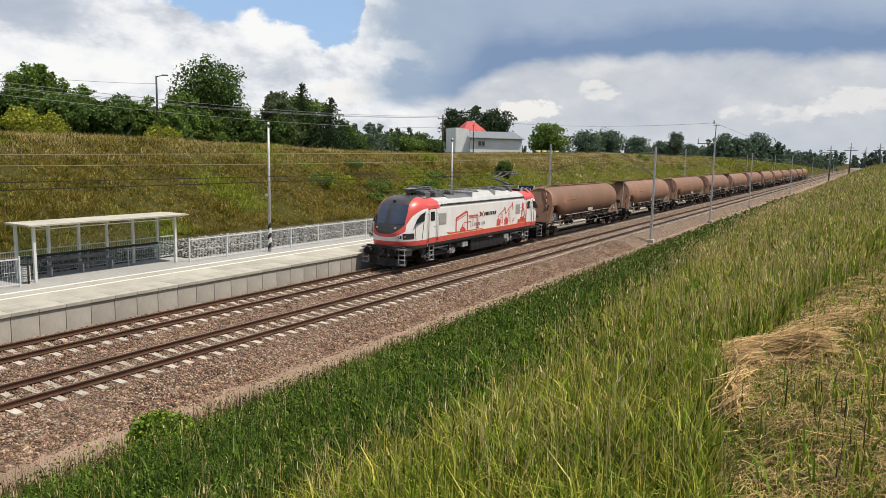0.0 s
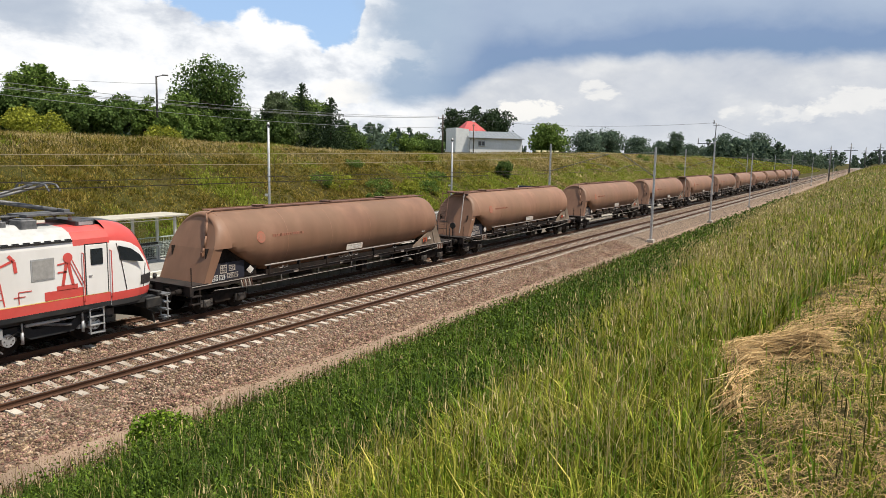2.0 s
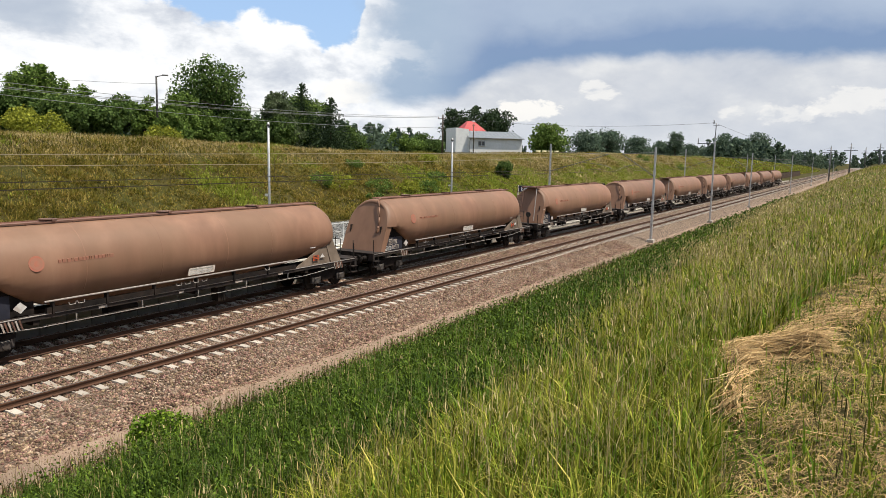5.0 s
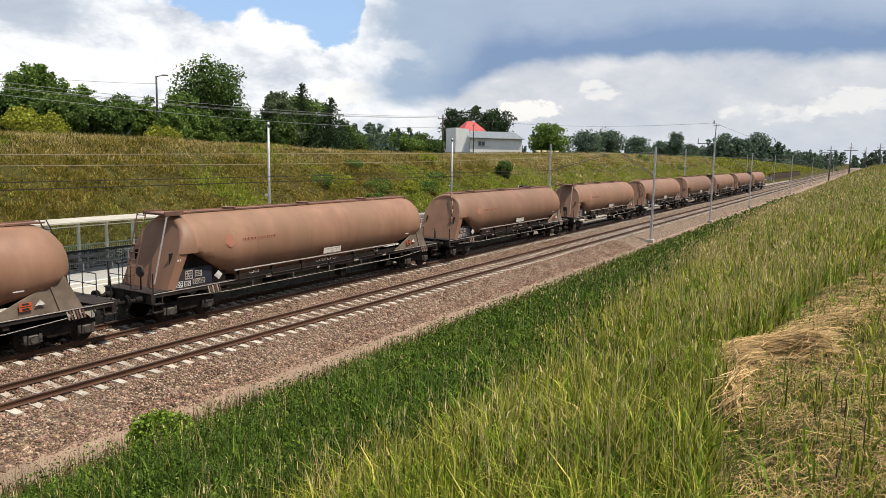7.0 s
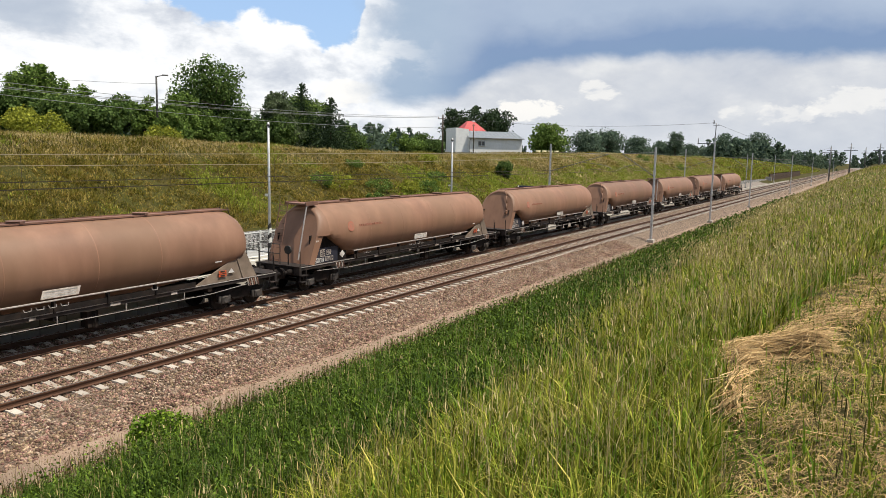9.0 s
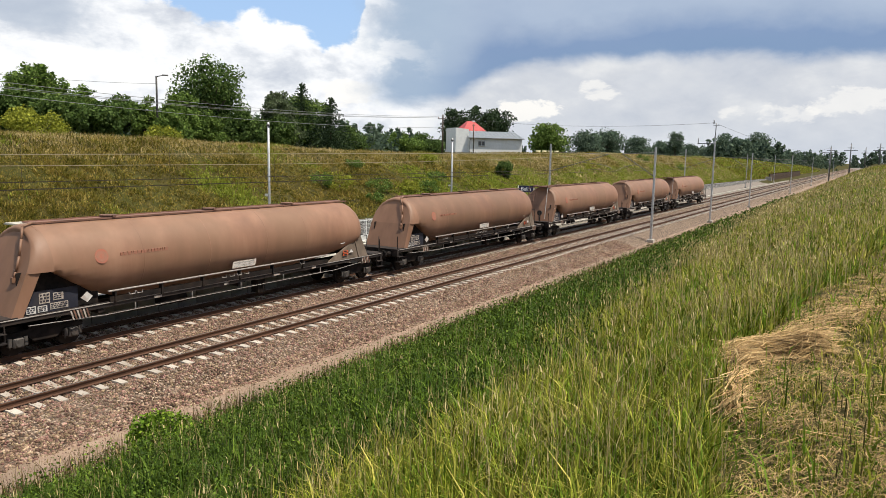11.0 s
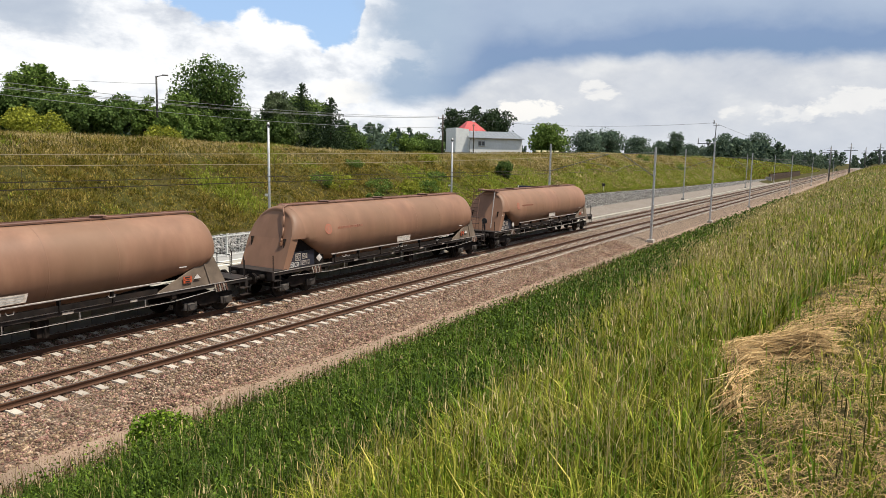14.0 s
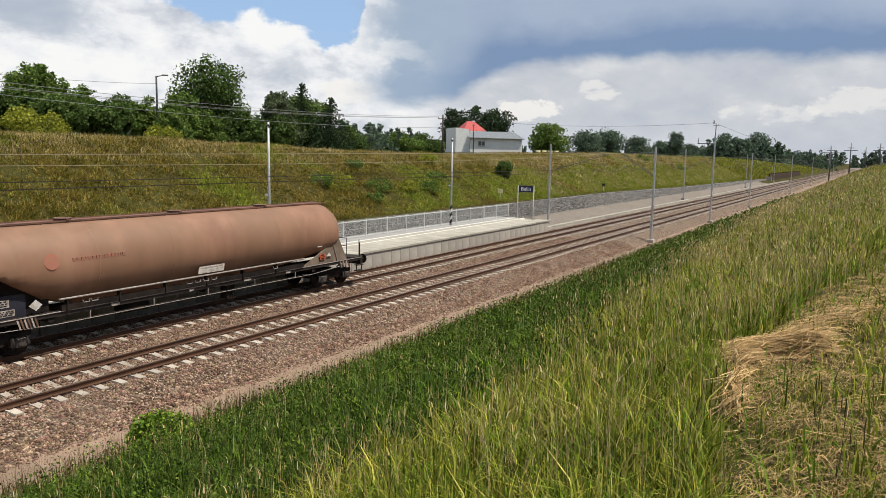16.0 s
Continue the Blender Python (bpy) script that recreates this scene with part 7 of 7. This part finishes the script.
def make_grass():
    rng, x, y, d, size, tw = scatter_near(560000, 1, 2.0, 125, 1.6, 14)
    edge = 7.25 + 0.3 * ripple(x, y, 0.8) + 2.0 * (1 - sstep(y, 6.5, 12.5))
    lush, mown = lush_zone(x, y), mown_zone(x, y)
    ok = (x > edge) & (y > 1.2) & (rng.random(len(x)) > 0.25 * mown)
    pick = rng.random(len(x)) < lush
    hgt = rng.uniform(0.16, 0.38, len(x)) * size * (1 - 0.35 * sstep(d, 9, 40)) * (0.35 + 0.65 * sstep(x, 6.9, 8.6))
    wid = (0.0085 + 0.00068 * d) * rng.uniform(0.5, 1.4, len(x))
    hgt = hgt * (1 - 0.66 * mown)
    wid = wid * (1 - 0.35 * mown)
    k = ok & pick
    blades("lush_grass", "dense dark green grass low on the near slope", x[k], y[k], hgt[k] * 0.85, wid[k] * 1.2, M["weed_leaf"], 2, 0.6, toward=tw[k])
    k = ok & ~pick
    blades("meadow_grass", "mixed green and straw-coloured meadow grass on the near slope", x[k], y[k], hgt[k] * 0.92, wid[k], M["grass_mix"], 3, 0.5, toward=tw[k])
    # leafy weeds low on the slope
    rng, x, y, d, size, tw = scatter_near(330000, 31, 4.0, 110, 1.55, 10)
    k = (x > 7.3 + 0.3 * ripple(x, y, 0.8) + 2.0 * (1 - sstep(y, 6.5, 12.5))) & (rng.random(len(x)) < lush_zone(x, y)) & (y > 1.2)
    x, y, d, size = x[k], y[k], d[k], size[k]
    cen = np.stack([x, y, ground_z(x, y) + rng.uniform(0.03, 0.42, len(x)) * size * (0.4 + 0.6 * sstep(x, 6.9, 8.4))], 1)
    V, F = leaf_cards(rng, cen, np.full(len(x), 0.03), 1, 1.0)
    q = V.reshape(-1, 4, 3)
    m = q.mean(1, keepdims=True)
    q = m + (q - m) * (0.0085 + 0.0009 * d)[:, None, None]
    tagged(new("leafy_weeds", fast_mesh("leafy_weeds", q.reshape(-1, 3), F, M["weed_leaf"])), "leafy dark green weeds low on the near slope", "weeds", kind="stuff")
    # bright fresh tufts
    rng, x, y, d, size, tw = scatter_near(130000, 5, 2.2, 75, 1.5, 12)
    up = sstep(x, 16.2, 17.6)
    k = (x > 14) & (y > 1.2) & (ripple(x, y, 0.9, 4.0) > 0.15 - 0.65 * up * (1 - sstep(y, 6, 14)) - 0.35 * up) & (rng.random(len(x)) > 0.95 * mown_zone(x, y))
    blades("green_tufts", "fresh green grass tufts on the near slope", x[k], y[k], rng.uniform(0.14, 0.36, k.sum()) * size[k] ** 0.5, 0.0085 + 0.0007 * d[k], M["grass_lush"], 6, 0.6, toward=tw[k])
    # tall seed stalks
    rng, x, y, d, size, tw = scatter_near(90000, 7, 3.6, 110, 1.25)
    k = (x > 9.5) & (y > 1.5) & (rng.random(len(x)) > 0.97 * mown_zone(x, y)) & (rng.random(len(x)) > 0.85 * lush_zone(x, y)) & (rng.random(len(x)) < 0.35 + 0.65 * sstep(ripple(x, y, 2.0, 6.0), -0.1, 0.3))
    x, y, d = x[k], y[k], d[k]
    h = rng.uniform(0.36, 0.70, len(x)) * (1 - 0.25 * sstep(d, 20, 60))
    blades("seed_stalks", "thin pale dry grass stalks above the meadow", x, y, h, 0.0028 + 0.00034 * d, M["seed"], 8, 0.22)
    # feathery heads on the stalks near by
    m = d < 70
    hx, hy = x[m], y[m]
    r2 = np.random.default_rng(9)
    blades("seed_heads", "pale feathery seed heads in the meadow", hx + r2.normal(0, 0.05, len(hx)), hy + r2.normal(0, 0.05, len(hx)), 0.05 + 0.0014 * d[m], 0.0035 + 0.0008 * d[m], M["seed"], 10, 0.5, z=ground_z(hx, hy) + h[m] * 0.85)
    # reddish dry weeds along the sandy verge
    r3 = np.random.default_rng(11)
    y = 4 + 70 * r3.random(6500) ** 1.3
    x = 5.7 + 1.6 * r3.random(6500) ** 0.7 + 0.2 * ripple(y * 0, y, 1.2)
    blades("verge_weeds", "sparse reddish dry weeds on the sandy verge", x, y, r3.uniform(0.15, 0.62, 6500), 0.008 + 0.0006 * np.hypot(x - 19.4, y), M["weed"], 12, 0.3, z=ground_z(x, y) - 0.02)
    # far bank: tussocks that lie over one another, with patches of other growth
    r4 = np.random.default_rng(13)
    per, n = 16, 680000
    yc = 4 + 300 * r4.random(n // per) ** 2.0
    xc = -14.0 - 15.5 * r4.random(n // per) ** 1.1
    tall = np.clip(0.85 + 0.7 * ripple(xc, yc, 1.4, 3.0), 0.3, 1.7) * r4.uniform(0.6, 1.3, n // per)
    x, y, tall = np.repeat(xc, per), np.repeat(yc, per), np.repeat(tall, per)
    tw = r4.uniform(0, math.tau, n)
    r = np.abs(r4.normal(0, 1, n)) * (0.11 + 0.001 * y)
    x, y = np.minimum(x + r * np.cos(tw), -13.9), y + r * np.sin(tw)
    d = np.hypot(x - 19.4, y)
    h = r4.uniform(0.14, 0.38, n) * tall
    fresh = sstep(ripple(x, y, 2.6, 5.0) + 0.9 * sstep(y, 40, 75) * sstep(x, -22, -18) + 0.2 * sstep(y, 85, 120), 0.12, 0.70) * 0.8
    k = r4.random(n) < fresh
    blades("bank_grass", "rough olive and straw grass on the far bank", x[~k], y[~k], h[~k], 0.020 + 0.0006 * d[~k], M["grass_far"], 14, 1.1, toward=tw[~k])
    blades("bank_weeds", "brighter green weed patches on the far bank", x[k], y[k], h[k] * 1.1, 0.022 + 0.0006 * d[k], M["grass_bright"], 15, 0.9, toward=tw[k])
    # pale dry stalks over the far part of the bank
    n = 30000
    y = 82 + 200 * r4.random(n) ** 1.3
    x = -14.5 - 12 * r4.random(n)
    blades("pale_bank_grass", "pale dry grass over the far end of the bank", x, y, r4.uniform(0.2, 0.45, n), 0.0008 * np.hypot(x - 19.4, y), M["seed"], 75, 0.9)
    # rough ground where the bank runs out
    n = 70000
    y = 230 + 330 * r4.random(n) ** 1.2
    x = -13.8 - 60 * r4.random(n) ** 1.3
    k = r4.random(n) < 0.55
    d = np.hypot(x - 19.4, y)
    blades("far_verge_grass", "rough olive grass where the cutting runs out", x[k], y[k], r4.uniform(0.4, 1.1, k.sum()), 0.0016 * d[k], M["grass_far"], 73, 0.8)
    blades("far_verge_weeds", "fresh green growth where the cutting runs out", x[~k], y[~k], r4.uniform(0.4, 1.2, (~k).sum()), 0.0016 * d[~k], M["grass_bright"], 74, 0.8)
    # crest beside and behind the far plateau
    y = 5 + 240 * r4.random(40000) ** 1.6
    x = -26 - 24 * r4.random(40000)
    k = r4.random(40000) < 0.5
    blades("plateau_grass", "tall pale grass on the plateau above the bank", x[k], y[k], r4.uniform(0.25, 0.5, k.sum()), 0.010 + 0.0004 * np.hypot(x - 19, y)[k], M["seed"], 16, 0.75)
    blades("plateau_green", "rough green grass on the plateau above the bank", x[~k], y[~k], r4.uniform(0.25, 0.55, (~k).sum()), 0.025 + 0.0006 * np.hypot(x - 19, y)[~k], M["grass_far"], 17, 0.6)
    # pale seed tops along the crest
    y = 5 + 200 * r4.random(30000) ** 1.7
    x = -21.5 - 6.0 * r4.random(30000)
    blades("crest_stalks", "pale seeding stalks along the bank crest", x, y, r4.uniform(0.25, 0.55, 30000), 0.006 + 0.00035 * np.hypot(x - 19, y), M["seed"], 18, 0.75)


def make_surrounding_grass():
    """The meadow goes on beside and behind the standpoint."""
    rng = np.random.default_rng(71)
    n = 70000
    d = 0.2 + 33 * rng.random(n) ** 1.5
    a = rng.uniform(0, math.tau, n)
    x, y = 19.4 - d * np.sin(a), d * np.cos(a)
    k = (x > 7.2) & ((y < 1.3) | (d < 2.2) | (np.degrees(a) > 340))
    x, y, d = x[k], y[k], d[k]
    blades("rear_meadow_grass", "mixed meadow grass behind the viewpoint", x, y, rng.uniform(0.10, 0.34, len(x)), 0.012 + 0.0012 * d, M["grass_mix"], 72, 0.6)


def strewn(name, label, x, y, z, ang, length, width, mat, seed, curl=0.6):
    """Loose bent stems lying about."""
    rng = np.random.default_rng(seed)
    n = len(x)
    nx, ny = -np.sin(ang) * width, np.cos(ang) * width
    cv, tip = rng.normal(0, curl, n), rng.normal(0, 0.10, n)
    rows = []
    for t in (-0.5, 0.0, 0.5):
        px, py = x + length * t * np.cos(ang + cv * t), y + length * t * np.sin(ang + cv * t)
        pz = z + ground_z(px, py) + 0.06 * (0.25 - t * t) + tip * length * t + rng.normal(0, 0.006, n)
        rows += [np.stack([px - nx, py - ny, pz], 1), np.stack([px + nx, py + ny, pz + width * 0.6], 1)]
    V = np.stack(rows, 1).reshape(-1, 3)
    k = 6 * np.arange(n)[:, None]
    F = np.concatenate([k + np.array([[0, 1, 3, 2]]), k + np.array([[2, 3, 5, 4]])], 1).reshape(-1, 4)
    tagged(new(name, fast_mesh(name, V, F, mat)), label, "straw", kind="stuff")


def make_hay():
    """Mown straw left lying, thickest where the swath begins."""
    rng = np.random.default_rng(21)
    # (count, from, to, half width, depth, heading, spread)
    heaps = ((1150, (18.46, 6.75), (19.15, 7.0), 0.12, 0.20, 0.3, 0.55), (520, (18.42, 6.9), (18.62, 6.2), 0.09, 0.16, 1.2, 0.8), (620, (18.56, 6.3), (18.74, 4.7), 0.045, 0.24, 1.72, 0.35), (420, (18.75, 7.6), (19.5, 8.8), 0.22, 0.08, 0.6, 1.1), (480, (19.2, 8.8), (20.1, 12.5), 0.26, 0.05, 0.8, 1.2))
    cols = []
    for n, p, q, hw, dep, head, spread in heaps:
        t = rng.random(n)
        off = rng.normal(0, hw, n)
        dx, dy = q[0] - p[0], q[1] - p[1]
        l = math.hypot(dx, dy)
        x, y = p[0] + dx * t - dy / l * off, p[1] + dy * t + dx / l * off
        z = 0.02 + dep * np.exp(-(off / hw) ** 2 / 2) * rng.random(n)
        cols.append(np.stack([x, y, z, rng.normal(head, spread, n), rng.uniform(0.14, 0.46, n), rng.uniform(0.0014, 0.0036, n)], 1))
    c = np.concatenate(cols)
    strewn("straw_swath", "golden mown straw lying in a loose swath on the grass", *c.T, M["straw"], 22)
    n = 52000
    x, y = rng.uniform(18.3, 21.5, n), 3.2 + 13 * rng.random(n) ** 1.5
    k = rng.random(n) < mown_zone(x, y) * (0.35 + 0.65 * sstep(ripple(x, y, 0.45, 1.0), -0.3, 0.25))
    x, y = x[k], y[k]
    strewn("thatch", "brown dead grass lying on the mown verge", x, y, 0.03 + 0.03 * rng.random(len(x)), rng.uniform(0, math.tau, len(x)), rng.uniform(0.04, 0.15, len(x)), rng.uniform(0.0008, 0.0022, len(x)), M["thatch"], 23)
    # low green herbs growing back through it
    n = 30000
    x, y = rng.uniform(18.3, 22.0, n), 2.6 + 14 * rng.random(n) ** 1.5
    k = rng.random(n) < mown_zone(x, y) * sstep(ripple(x, y, 0.5, 7.0), -0.35, 0.3)
    x, y = x[k], y[k]
    V, F = leaf_cards(rng, np.stack([x, y, ground_z(x, y) + rng.uniform(0.01, 0.07, len(x))], 1), np.full(len(x), 0.02), 1, 0.013)
    tagged(new("low_herbs", fast_mesh("low_herbs", V, F, M["grass_lush"])), "small green herbs growing through the mown verge", "weeds", kind="stuff")
    # single long stems and dark standing stalks
    n = 26
    strewn("fallen_stems", "single pale stems fallen across the mown verge", rng.uniform(18.7, 19.7, n), rng.uniform(4.3, 6.6, n), np.full(n, 0.10), rng.normal(-0.1, 0.5, n), rng.uniform(0.25, 0.6, n), np.full(n, 0.002), M["straw"], 24, 0.3)
    x = np.concatenate([rng.uniform(19.15, 19.7, 22), rng.uniform(17.7, 18.4, 14)])
    y = np.concatenate([rng.uniform(3.7, 4.9, 22), rng.uniform(8.5, 11.5, 14)])
    h = rng.uniform(0.2, 0.5, len(x))
    blades("dark_stalks", "tall dark dry stalks standing in the verge", x, y, h, np.full(len(x), 0.004), M["dark_stalk"], 25, 0.25)
    blades("dark_heads", "narrow dark seed heads on dry stalks", x, y, np.full(len(x), 0.09), np.full(len(x), 0.007), M["dark_stalk"], 26, 0.1, z=ground_z(x, y) + h * 0.6)


make_grass()
make_surrounding_grass()
make_hay()


# ---------------------------------------------------------------- movement
LOCO_LEN, WAGON_LEN = 20.0, 21.4
GAP = 52.6     # where the coupling behind the locomotive is at the start
RUN = [(0.5 * i, 17.465 * 0.5 * i) for i in range(33)]


def motions():
    walk(loco, [(t, pose(FAR, GAP - s - LOCO_LEN / 2, 0)) for t, s in RUN])
    for k, w in enumerate(wagons):
        walk(w, [(t, pose(FAR, GAP - s + WAGON_LEN * (k + 0.5), 0)) for t, s in RUN])
    # turning wheels, a row for every thirtieth of a second
    ticks = [i / FPS for i in range(16 * FPS + 1)]
    ts, ss = [r[0] for r in RUN], [r[1] for r in RUN]
    way = np.interp(ticks, ts, ss)
    for train in (loco, *wagons):
        for o in train.children_recursive:
            if o.name.split(".")[0] == "wheelset":
                r = o.location.z
                y, z = o.location.y, r
                walk(o, [(t, pose(0, y, z, math.degrees(s / r))) for t, s in zip(ticks, way)])


motions()
